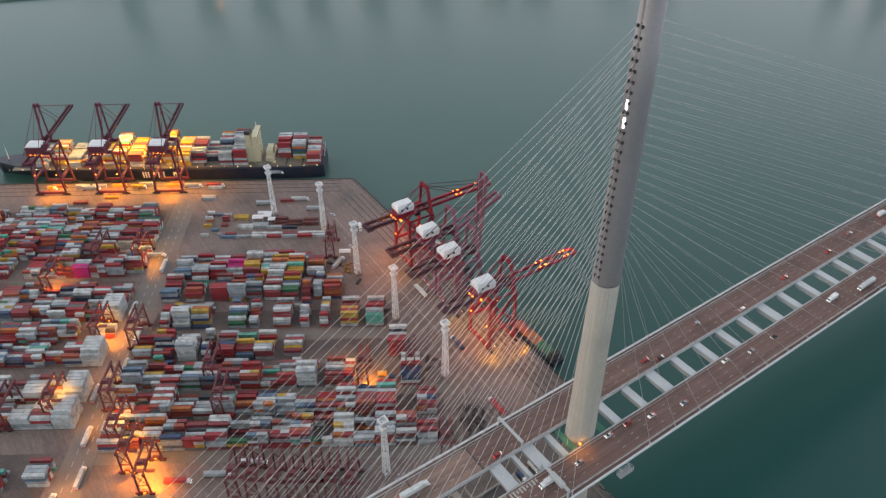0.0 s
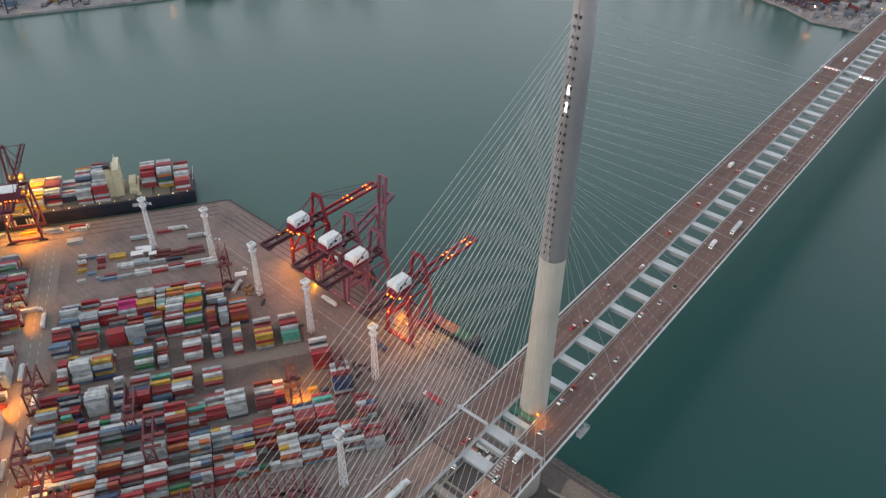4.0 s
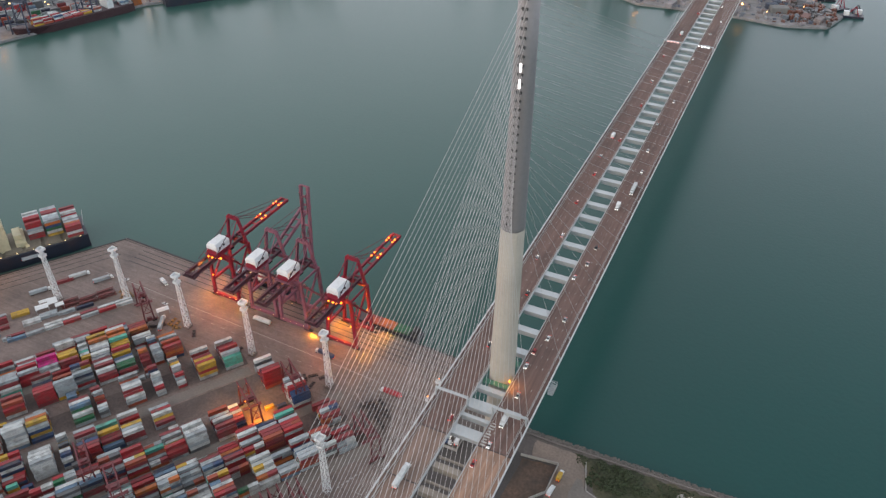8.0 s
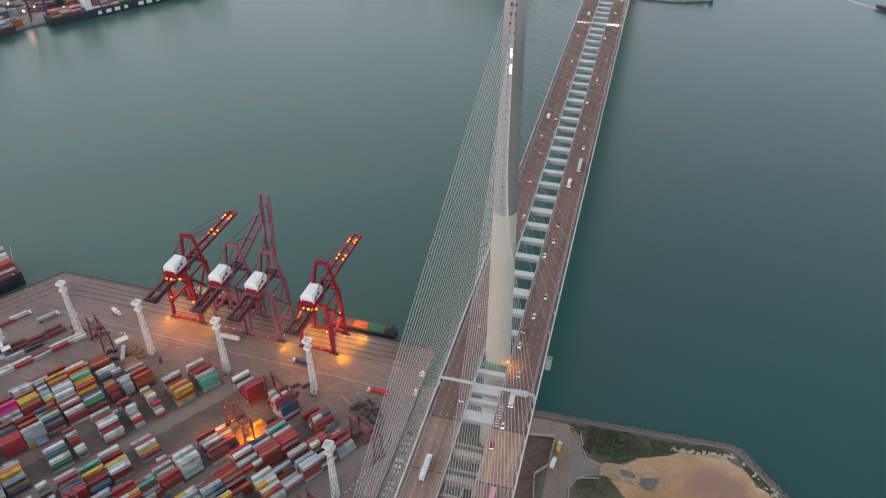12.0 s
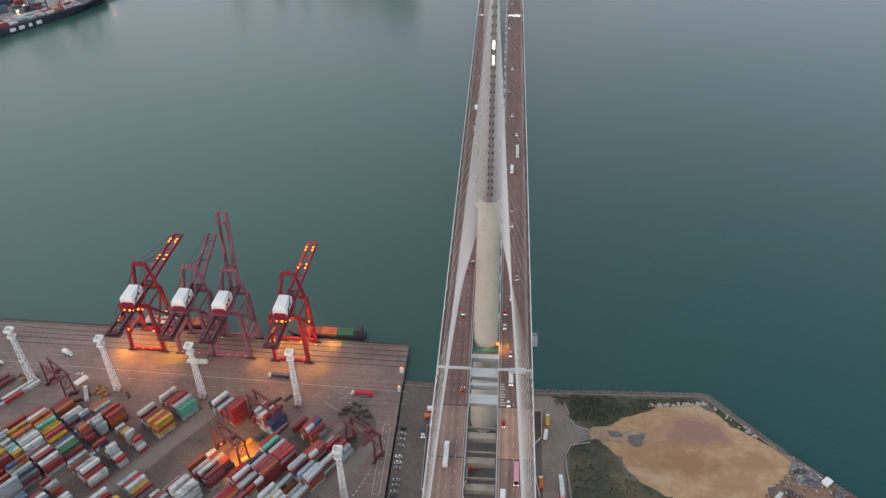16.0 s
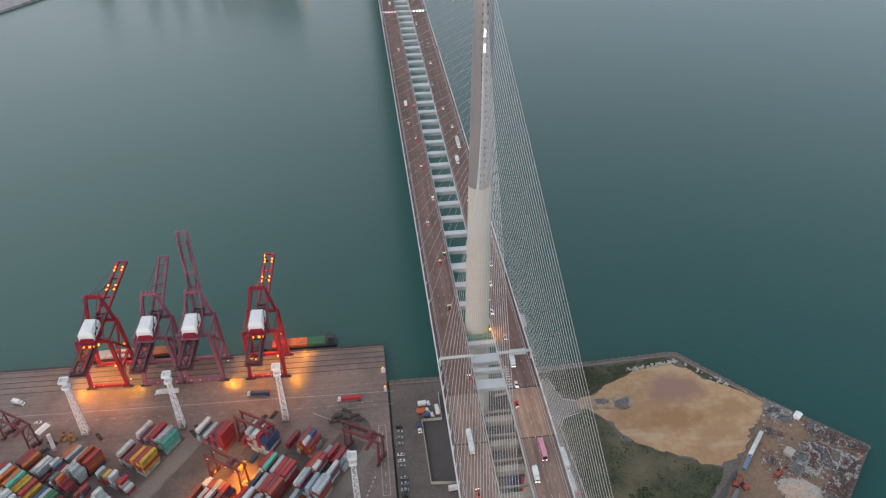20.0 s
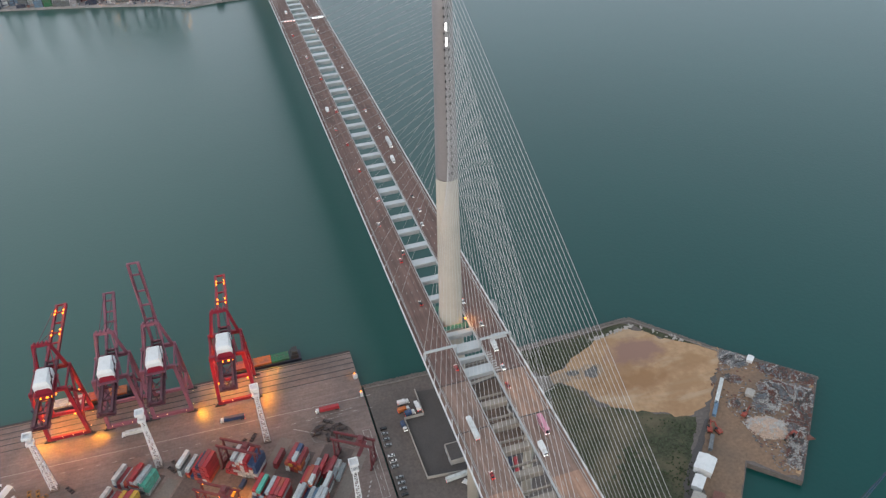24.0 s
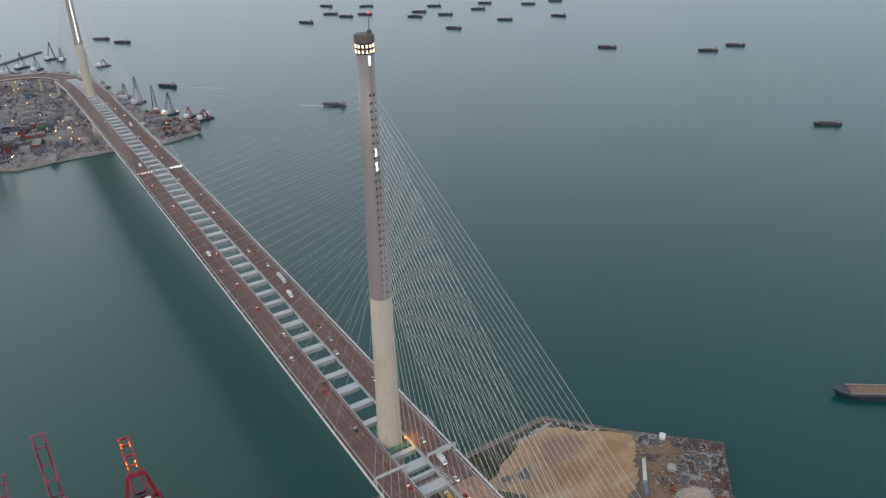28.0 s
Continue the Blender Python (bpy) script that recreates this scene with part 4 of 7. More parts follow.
# low rows along the lane behind the last block
for k in range(8):
    for r in range(3):
        for h in range(rng.choice((0, 1, 1, 2, 2))):
            stacked.append((-262 + 12.7 * k + rng.uniform(-0.3, 0.3), 233 + PITCH * r, 5.0 + CH * h, 12.2, pick()))

# loose boxes and trailers behind the blocks, near the ship berth
for k in range(5):
    for j in range(3):
        if rng.random() < 0.9:
            for h in range(rng.randint(1, 2)):
                stacked.append((-258 + 7.0 * j, 266 + 7.2 * k + rng.uniform(-0.6, 0.6), 5.0 + CH * h, 6.06, pick()))
for k in range(7):
    for w in (263.5, 267.0):
        if rng.random() < 0.85:
            stacked.append((-238 + 12.6 * k, w + rng.uniform(-0.3, 0.3), 5.0, 12.2, rng.choice((0, 0, 1, 1, 3, 7, 2))))
for u, w, n, col in ((-266, 321, 2, "grey"), (-196, 316, 1, "maroon"), (-232, 290, 2, "yellow"), (-214, 278, 2, "grey"), (-226, 276, 2, "white"), (-202, 276, 1, "grey"), (-189, 275.5, 1, "navy")):
    for r in range(n):
        stacked.append((u, w + PITCH * r, 5.0, 12.2, NAMES.index(col)))
# yellow and orange boxes stand for hatch covers, floodlight put into their colour
for u, w, col in ((-384, 344.5, "white"), (-369, 344.5, "white"), (-334, 343.5, "yellow"), (-328, 347, "grey"), (-284, 341.5, "white"), (-264, 339, "white"), (-264, 342, "red"), (-352, 325, "yellow"), (-351, 345, "yellow"), (-405, 345, "orange"), (-303, 344, "yellow"), (-300, 347.2, "orange"), (-377, 318, "maroon")):
    stacked.append((u, w, 5.0, 12.2, NAMES.index(col)))

protos = {}
near, rest = [], []
for s in stacked:
    x, y, _ = yard(s[0], s[1])
    (near if x > -175 and y > -90 else rest).append(s)
near.sort(key=lambda s: s[0] + s[2], reverse=True)
rest += near[300:]
near = near[:300]
for u, w, z, length, col in near:
    key = (length, col)
    if key not in protos:
        sh = Shape()
        container_shape(sh, 0, 0, 0, length)
        protos[key] = sh.mesh("shipping_container", M_BOX[col])
    tagged(new("shipping_container", protos[key]), NAMES[col].replace("_", " ") + " steel shipping container in a yard stack", "shipping container", "containers in the yard").matrix_basis = yard_pose(u, w, z)
heap = Shape()
for u, w, z, length, col in rest:
    heap.slot = col
    container_shape(heap, u, w, z, length)
thing("container_stacks", "many coloured steel shipping containers stacked in rows", "containers", pose(0, 0, 0, 0, 0, YARD), kind="stuff", shape=heap, material=M_BOX)


# ---- rubber-tyred yard cranes ----
def yard_crane(mat, lit, label):
    """Portal crane on tyres: spans 23 m across the rows (local y), runs along x."""
    c = thing("yard_crane", label, "yard crane", group="rubber-tyred yard cranes")
    S, H, B = 11.7, 19.5, 3.4
    for y in (-S, S):
        for x in (-B, B):
            leg = Shape()
            leg.beam((x, y, 1.6), (x * 0.8, y, H), 0.75, 0.95)
            part("leg", leg, mat, c)
            wheel = Shape()
            for dx in (-0.8, 0.8):
                wheel.rod((x + dx, y - 0.35, 0.75), (x + dx, y + 0.35, 0.75), 0.75, 12)
            part("wheel", wheel, M_TYRE, c)
        sill = Shape()
        sill.beam((-B - 2.4, y, 2.0), (B + 2.4, y, 2.0), 0.9, 1.2)
        sill.box(0, y, 2.6, 3.6, 1.8, 2.2, bevel=0.15)
        part("sill_beam", sill, mat, c)
        brace = Shape()
        brace.beam((-B * 0.9, y, 9), (B * 0.85, y, H - 1), 0.35)
        brace.beam((B * 0.9, y, 9), (-B * 0.85, y, H - 1), 0.35)
        brace.beam((-B * 0.9, y, 9), (B * 0.9, y, 9), 0.5)
        part("side_brace", brace, mat, c)
    for x in (-B * 0.8, B * 0.8):
        g = Shape()
        g.beam((x, -S - 1.6, H + 0.6), (x, S + 1.6, H + 0.6), 0.9, 1.6)
        part("girder", g, mat, c)
    t = Shape()
    t.box(0, -5.0, H + 1.4, 6.2, 4.4, 1.0, bevel=0.1)
    t.box(0, -5.4, H + 2.4, 3.4, 2.6, 1.6, bevel=0.15)
    trolley = part("trolley", t, mat, c)
    cab = Shape()
    cab.box(0.9, -2.6, H - 2.6, 1.8, 2.0, 2.3, bevel=0.2)
    part("operator_cab", cab, M_GLASS, trolley)
    sp = Shape()
    sp.box(0, -5.0, 13.2, 12.0, 2.3, 0.45)
    for x in (-1.6, 1.6):
        for y in (-5.8, -4.2):
            sp.rod((x, y, 13.6), (x, y, H + 1.4), 0.07, 5)
    part("spreader", sp, mat, c)
    if lit:
        l = Shape()
        for y in (-S + 1.5, -3.0, S - 1.5):
            for x in (-B * 0.8, B * 0.8):
                l.box(x, y, H - 0.75, 0.8, 0.8, 0.5)
        for y in (-S, S):
            l.box(0.0, y - 0.96, 3.2, 1.6, 0.25, 0.5)
        part("floodlight", l, M_ORANGE, c, "glowing orange floodlights", kind="stuff")
    return c


M_RTG = paint("yard_crane_dull_red", (0.14, 0.028, 0.034), 0.6, vary=0.2, scale=0.3, dirty=0.4)
lit_crane = yard_crane(M_RTG, True, "dull red rubber-tyred yard crane with orange floodlights on")
dark_crane = yard_crane(M_RTG, False, "dull red rubber-tyred yard crane, unlit")
lit_at = [(-118, 107.0), (-264, 63), (-252, 44.5), (-303, 151), (-357, 205), (-299, 237), (-310, 84), (-238, 30)]
dark_at = [(-66, 44.5), (-131, 20), (-186, 24), (-87, 109.5), (-151, 244.5), (-206, 82.5), (-277, 147), (-277, 92), (-217, 109.5), (-338, 78), (-141, 20), (-152, 20), (-163, 20), (-120, 18), (-175, 22), (-330, 237)]
for proto, spots in ((lit_crane, lit_at), (dark_crane, dark_at)):
    proto.matrix_basis = yard_pose(*spots[0])
    for u, w in spots[1:]:
        copy_thing(proto, yard_pose(u, w))
for u, w in lit_at:
    lamp(*yard(u + 3, w - 9, 13), 19000 if w < 80 else 12000, (1.0, 0.30, 0.018))
    lamp(*yard(u - 1, w + 4, 22), 6500, (1.0, 0.40, 0.022))
lamp(*yard(-113, 97, 8), 3000, (1.0, 0.34, 0.02))
lamp(*yard(-125, 94.5, 9), 5500, (1.0, 0.32, 0.02))
for u, w in ((-277, 70), (-283, 20), (-290, 150), (-284, -10), (-286, 110)):
    lamp(*yard(u, w, 16), 5500, (1.0, 0.38, 0.060))



# ---- spare spreaders, flat racks and canopies on the apron ----
def spreader_frame(mat, label):
    c = thing("spare_spreader", label, "spreader frame", group="spare lifting frames")
    f = Shape()
    for y in (-0.9, 0.9):
        f.box(0, y, 0.5, 6.0, 0.3, 0.4, bevel=0.05)
    f.box(0, 0, 0.4, 2.0, 2.2, 0.9, bevel=0.1)
    part("frame", f, mat, c)
    for x in (-3.0, 3.0):
        e = Shape()
        e.box(x, 0, 0.0, 0.4, 2.3, 1.0, bevel=0.08)
        part("end_beam", e, mat, c)
    for x in (-1.6, 1.6):
        b = Shape()
        b.rod((x, -0.5, 0.9), (x, 0.5, 0.9), 0.4, 10)
        part("winch_drum", b, M_DARK, c)
    return c


M_GREASE = paint("greasy_brown_steel", (0.062, 0.042, 0.04), 0.6, vary=0.35, scale=0.5)
M_OCHRE = paint("faded_ochre_paint", (0.30, 0.15, 0.035), 0.7, vary=0.25, scale=0.4, dirty=0.5)
rs = random.Random(17)
for proto, spots in ((spreader_frame(M_GREASE, "dark greasy container spreader frame laid on the apron"), [(-86, -8), (-79, -9), (-76, -4), (-91, 1), (-74, -12), (-181, -1), (-179, 3), (-172, 1), (-212, 8), (-200, 4.5), (-142, 2), (-138, 6), (-134, -2), (-131, 8), (-86, -1), (-89, 2), (-82, -4), (-92, -3), (-79, 0), (-84, 5), (-268, 3), (-272, -3), (-240, 4)]),
                     (spreader_frame(M_OCHRE, "ochre container spreader frame laid on the apron"), [(-258, 7), (-261, 4), (-255, 3), (-263, 8), (-315, 18), (-318, 14), (-312, 15), (-321, 18)])):
    for i, (x, y) in enumerate(spots):
        m = pose(x, y, 5.02, 0, 0, rs.uniform(0, 180))
        if i:
            copy_thing(proto, m)
        else:
            proto.matrix_basis = m


M_RACK = paint("rusty_red_rack", (0.15, 0.032, 0.030), 0.7, vary=0.35, scale=0.3, fine=1.5, dirty=0.6)


def flat_rack():
    c = thing("flat_rack", "red steel flat rack stacked on the apron", "flat rack", group="pile of red flat racks")
    d = Shape()
    d.box(0, 0, 0, 12.0, 2.4, 0.45, bevel=0.05)
    part("deck", d, M_RACK, c)
    for x in (-5.9, 5.9):
        e = Shape()
        for y in (-1.1, 1.1):
            e.box(x, y, 0.4, 0.25, 0.25, 1.1)
        e.box(x, 0, 1.2, 0.25, 2.4, 0.25)
        part("end_frame", e, M_RACK, c)
    return c


rack = flat_rack()
n_rack = 0
for i in range(3):
    for j in range(3):
        for k in range(1 + (i + j) % 3):
            m = yard_pose(-198 + 13.0 * i + rs.uniform(-1, 1), 280 + 3.4 * j, 5.02 + 1.5 * k)
            if n_rack:
                copy_thing(rack, m)
            else:
                rack.matrix_basis = m
            n_rack += 1


def canopy(m, sx, sy, h):
    c = thing("white_canopy", "white roofed open shelter for lorry drivers", "shelter", m, group="white shelters")
    r = Shape()
    r.add([(-sx / 2, -sy / 2, h), (sx / 2, -sy / 2, h), (sx / 2, sy / 2, h), (-sx / 2, sy / 2, h), (-sx / 2, 0, h + 0.9), (sx / 2, 0, h + 0.9)], [(3, 2, 1, 0), (0, 1, 5, 4), (2, 3, 4, 5), (1, 2, 5), (3, 0, 4)])
    part("roof", r, M_WHITE, c)
    for x in (-sx / 2 + 0.3, sx / 2 - 0.3):
        for y in (-sy / 2 + 0.3, sy / 2 - 0.3):
            p = Shape()
            p.box(x, y, 0, 0.25, 0.25, h + 0.05)
            part("post", p, M_STEEL, c)


for u, w, sx, sy, h in ((-217, 287, 9, 6, 4.5), (-209, 290, 7, 8, 5.0), (-214, 294, 8, 4, 4.0), (-205, 284.5, 6, 5, 4.0), (-140, 238, 9, 5, 4.0)):
    canopy(yard_pose(u, w), sx, sy, h)

# ---- painted lanes on the apron ----
M_PAD = paint("dark_block_paving", (0.150, 0.112, 0.10), 0.9, vary=0.2, scale=0.05, fine=0.7, dirt=(0.06, 0.053, 0.05), dirty=0.7)
# one sheet of darker ground tone under each container block
for i, (w, a, b) in enumerate(((58, -272, -58), (81, -272, -66), (105, -272, -78), (132, -272, -88), (163, -272, -104), (193, -272, -137), (218, -272, -150), (30, -520, -298), (86, -520, -298), (138, -520, -298), (191, -520, -298), (245, -520, -298), (287, -520, -298))):
    pad = Shape()
    pad.add([yard(p, q, 5.008) for p, q in ((a, w - (9.6 if b > -290 else 19)), (b, w - (9.6 if b > -290 else 19)), (b, w + (9.6 if b > -290 else 19)), (a, w + (9.6 if b > -290 else 19)))], [(0, 1, 2, 3)])
    thing("ground_block_%d" % (i + 1), "darker brown-grey paving under a container block", "ground", kind="structure", shape=pad, material=M_PAD)
for i, (w, end) in enumerate(((93.5, -60), (147.0, -105), (206.0, -140), (43.5, -60))):
    lane = Shape()
    lane.add([yard(a, b, 5.012) for a, b in ((-275, w - 4), (end, w - 4), (end, w + 4), (-275, w + 4))], [(0, 1, 2, 3)])
    thing("yard_lane_%d" % (i + 1), "pale worn concrete traffic lane between container blocks", "yard lane", kind="structure", shape=lane, material=M_LANE)
lane = Shape()
lane.add([yard(a, b, 5.016) for a, b in ((-294, -60), (-275.5, -60), (-275.5, 322), (-294, 322))], [(0, 1, 2, 3)])
thing("yard_lane_5", "pale worn concrete cross road of the terminal", "yard lane", kind="structure", shape=lane, material=M_LANE)
marks = Shape()
for k in range(40):
    w = -40 + 9 * k
    for du in (-3.0, 3.0):
        p = yard(-284.7 + du, w, 5.02)
        marks.box(*p, 0.35, 4.0, 0.012, YARD)
for k in range(60):
    x = -350 + 5 * k
    marks.box(x, 24.5 - 0.04 * (x + 190), 5.006, 5.0, 0.3, 0.012)
    if k % 2:
        marks.box(x, 16.0 - 0.06 * (x + 190), 5.006, 3.0, 0.25, 0.012)
for x in (-64.0, -59.6):
    marks.box(x, -36, 5.006, 0.3, 53, 0.012)
for y in (-9.5, -62.5):
    marks.box(-61.8, y, 5.006, 4.4, 0.3, 0.012)
for k in range(6):
    marks.box(-61.8, -16 - 8.0 * k, 5.006, 0.35, 3.0, 0.012)
    marks.box(-68.2 - 1.3 * k, -49 - 3.0 * k, 5.006, 1.6, 0.8, 0.012, 57)
for k in range(10):
    marks.box(-96 + 3.2 * k, 10.8 + 0.1 * k, 5.006, 2.0, 0.3, 0.012)
    marks.box(-90 + 1.5 * k, 7.3, 5.006, 0.9, 0.3, 0.012)
for k in range(6):
    marks.box(-105 + 2.2 * k, 6 - 1.4 * k, 5.006, 2.4, 0.4, 0.012, -32)
part_marks = thing("road_marking", "worn white lane paint on the terminal apron", "road marking", kind="structure", shape=marks, material=M_LINE)

# crane rails, kerb and fenders along the two quays
rails = Shape()
d = Vector((Q2[0] - Q1[0], Q2[1] - Q1[1], 0)).normalized()
n = Vector((-d.y, d.x, 0))
for off, w, h in ((-1.0, 1.4, 0.35), (-3.4, 0.5, 0.08), (-8.0, 0.7, 0.03), (-13.0, 0.7, 0.03), (-18.0, 0.7, 0.03), (-23.5, 0.5, 0.08)):
    a = Vector((*Q1, 5.0)) + n * off + d * (25 if off < -4 else 0)
    b = Vector((*Q2, 5.0)) + n * off
    rails.beam(tuple(a + Vector((0, 0, h / 2))), tuple(b + Vector((0, 0, h / 2))), w, h)
for off, w, h in ((351.5, 1.4, 0.35), (352.0 - 3, 0.5, 0.08), (344, 0.7, 0.03), (338, 0.7, 0.03), (331, 0.5, 0.08)):
    rails.beam(yard(-150 if off < 350 else -141, off, 5 + h / 2), yard(-610, off, 5 + h / 2), w, h)
thing("crane_rails", "dark steel crane rails and quay edge kerb", "crane rails", kind="structure", shape=rails, material=M_DARK)
for k in range(44):
    t = (k + 0.5) / 44
    x, y = Q1[0] + (Q2[0] - Q1[0]) * t, Q1[1] + (Q2[1] - Q1[1]) * t
    f = Shape()
    f.box(0, 0, 0, 1.6, 0.7, 2.6, bevel=0.12)
    if k == 0:
        fender_mesh = f.mesh("quay_fender", M_TYRE)
    tagged(new("quay_fender", fender_mesh), "black rubber fender on the quay wall", "fender", "fenders along the quay").matrix_basis = pose(x, y + 0.45, 1.6, 0, 0, -1.7)

# kerbed dark island with spare gear at the end of the yard
isle = [(-97, -0.5), (-93, 3), (-87.6, 4.6), (-80, 3.4), (-75.5, 1), (-71, -4), (-68.8, -10), (-68.2, -18), (-71.4, -21), (-77, -16), (-82.4, -11.6), (-94.5, -8.6)]
isl = Shape()
isl.prism(isle[::-1], 5.0, 5.014)
thing("ground_island", "oil-dark stained ground inside a rounded kerb", "ground", kind="structure", shape=isl, material=M_PAD)
kb = Shape()
for p, q in zip(isle, isle[1:] + isle[:1]):
    kb.beam((*p, 5.12), (*q, 5.12), 0.45, 0.24)
thing("kerb_island", "pale rounded kerb at the end of the yard", "kerb", kind="structure", shape=kb, material=M_LANE)
for x, y, sx in ((-58.2, 37.5, 2.8), (-57.8, 20.0, 1.6)):
    g = thing("gate_hut", "small quayside hut under an orange lamp", "hut", pose(x, y, 5.0, 0, 0, 3), group="quayside huts")
    b = Shape()
    b.box(0, 0, 0, sx, 2.2, 2.4, bevel=0.05)
    part("wall", b, M_WHITE, g)
    b = Shape()
    b.box(0, 0, 2.4, sx + 0.5, 2.7, 0.2, bevel=0.05)
    part("roof", b, M_STEEL, g)
    b = Shape()
    b.box(0, 1.3, 2.6, 0.9, 0.5, 0.5)
    part("lamp_head", b, M_ORANGE, g, "glowing orange lamp")
    lamp(x - 0.5, y + 2.0, 8.0, 420 if y > 30 else 160, (1.0, 0.30, 0.012), 0.3)

# ---- container ship at the second quay ----
M_HULL = paint("black_hull_paint", (0.02, 0.025, 0.042), 0.45, vary=0.2, scale=0.1, dirt=(0.10, 0.05, 0.035), dirty=0.3)
M_SHIPDECK = paint("ship_deck_paint", (0.20, 0.17, 0.13), 0.7, vary=0.2, scale=0.1, dirty=0.4)
M_CREAM = paint("cream_superstructure", (0.62, 0.55, 0.36), 0.6, vary=0.08, dirty=0.25)


def hull(length, beam, z_deck, mat, bow_out=1.0, draft=-2.0):
    """Ship hull: stern at x = 0, bow towards -x, centred on y = 0."""
    s = Shape()
    rings = []
    for f, wid, rise in ((0.0, 0.86, 0.0), (0.04, 0.96, 0.0), (0.12, 1.0, 0.0), (0.72, 1.0, 0.0), (0.84, 0.88, 0.01), (0.92, 0.62, 0.10), (0.97, 0.34, 0.16), (1.0, 0.06, 0.2)):
        b = beam / 2 * wid
        low = b * (1.0 if f < 0.7 else max(0.05, 1.0 - (f - 0.7) * 3.0))
        x = -length * f
        zt = z_deck * (1 + rise)
        lean = bow_out * (f > 0.9) * 4.0 * (f - 0.9) * 10
        rings.append([(x + lean, -low, draft), (x + lean, low, draft), (x, b, zt), (x, b - 0.3, zt + 1.1 if f < 0.95 else zt + 1.2), (x, -b + 0.3, zt + 1.1 if f < 0.95 else zt + 1.2), (x, -b, zt)])
    s.tube(rings)
    return s.mesh("hull", mat)


def cargo(shape, x, y_half, z, tiers, rows, length=12.2, main=None, bare=0, front=None):
    # bare: rows on the quay side left empty; front: tiers of the four rows next to the quay
    base = main if main is not None else pick()
    for r in range(rows):
        y = (r - (rows - 1) / 2) * 2.5
        if abs(y) > y_half or r < bare:
            continue
        h = max(1, (front if front and r < 6 else tiers) + rng.choice((-1, 0, 0, 0)))
        for k in range(h):
            shape.slot = base if rng.random() < 0.35 else pick()
            container_shape(shape, x, y, z + CH * k, length)


ship = thing("container_ship", "large dark-hulled container ship moored and lit by yellow lamps", "container ship", pose(*yard(-168, 381, 0), 0, 0, YARD))
part("hull", hull(308, 38, 11.0, M_HULL), None, ship, "black steel hull")
dk = Shape()
dk.box(-150, 0, 11.6, 270, 35, 0.6)
for k in range(17):
    dk.box(-12 - 15.0 * k, 0, 12.2, 12.6, 33, 1.2, bevel=0.15)
part("hatch_cover", dk, M_SHIPDECK, ship, "brown hatch covers", kind="stuff")
tower_house = Shape()
tower_house.box(-50, 2, 12.0, 8, 24, 5, bevel=0.2)
tower_house.box(-51, 3, 17.0, 6, 14, 4, bevel=0.2)
tower_house.box(-61.5, -3, 12.0, 6.5, 15, 27, bevel=0.2)
tower_house.box(-60.5, -3, 39.0, 5, 22, 2.6, bevel=0.3)
house_part = part("deckhouse", tower_house, M_CREAM, ship, "cream deckhouse with bridge wings")
wins = Shape()
for lev in range(8):
    for k in range(6):
        wins.box(-58.25, -3 + (k - 2.5) * 2.2, 14.0 + 3.1 * lev, 0.12, 0.9, 0.8)
for k in range(9):
    wins.box(-58.0, -3 + (k - 4) * 2.3, 40.0, 0.14, 1.8, 1.0)
part("window", wins, M_GLASS, house_part, kind="stuff")
for x, y in ((-50, -8), (-48, 3), (-53, 10), (-46, -12)):
    gear = Shape()
    gear.box(x, y, 12.2, 3.0, 3.0, 2.6, bevel=0.3)
    gear.rod((x, y, 14.6), (x, y, 17.5), 0.5, 8)
    part("deck_gear", gear, M_CREAM, ship)
fun = Shape()
fun.box(-67.5, -7, 12, 5, 6.5, 29, bevel=0.5)
funnel = part("funnel", fun, M_CREAM, ship, "cream funnel casing")
pipe = Shape()
pipe.box(-67.5, -7, 41, 5.2, 6.7, 3.6, bevel=0.5)
part("funnel_top", pipe, M_DARK, funnel)
rigs = Shape()
rigs.rod((-1.0, 0, 12), (1.5, 0, 27), 0.35, 8, 0.15)
rigs.rod((-294, 0, 14), (-294, 0, 30), 0.5, 8, 0.2)
rigs.rod((-60.5, 0, 41.6), (-60.5, 0, 49), 0.5, 8, 0.2)
part("mast", rigs, M_WHITE, ship)
bars = Shape()
for a in (-136, -150, -164):
    for k in (-2.4, 0.0, 2.4):
        bars.box(a + k, -19.08, 3.0, 1.3, 0.14, 6.2)
part("hull_lettering", bars, M_WHITE, ship, "tall plain white bars on the hull", kind="stuff")
lights = Shape()
for k in range(24):
    lights.box(-6 - 12.2 * k, -18.2, 13.0, 0.5, 0.4, 0.5)
part("deck_lamp", lights, M_WARM, ship, kind="stuff")
freight = Shape()
for x, tiers, main, bare, front in ((-9, 5, 3, 0, 4), (-23, 6, 0, 4, None), (-37, 6, 3, 5, None), (-76, 8, 0, 0, 6), (-89.5, 7, 1, 0, 5), (-103, 3, 11, 3, None), (-115, 5, 0, 2, None),
                                    (-128, 5, 8, 0, None), (-143, 8, 8, 3, 5), (-157, 5, 5, 0, 4), (-171, 5, 8, 0, 5), (-185, 7, 8, 0, 6), (-199, 4, 8, 2, None), (-213, 4, 5, 0, 3), (-228, 3, 0, 0, 3), (-243, 5, 8, 2, 3), (-258, 3, 0, 0, None)):
    cargo(freight, x, 17.0 if x > -230 else 12.5, 13.4, tiers, 13, main=main, bare=bare, front=front)
thing("ship_cargo", "coloured containers stacked on the ship's deck", "containers", pose(*yard(-168, 381, 0), 0, 0, YARD), kind="stuff", shape=freight, material=M_BOX)
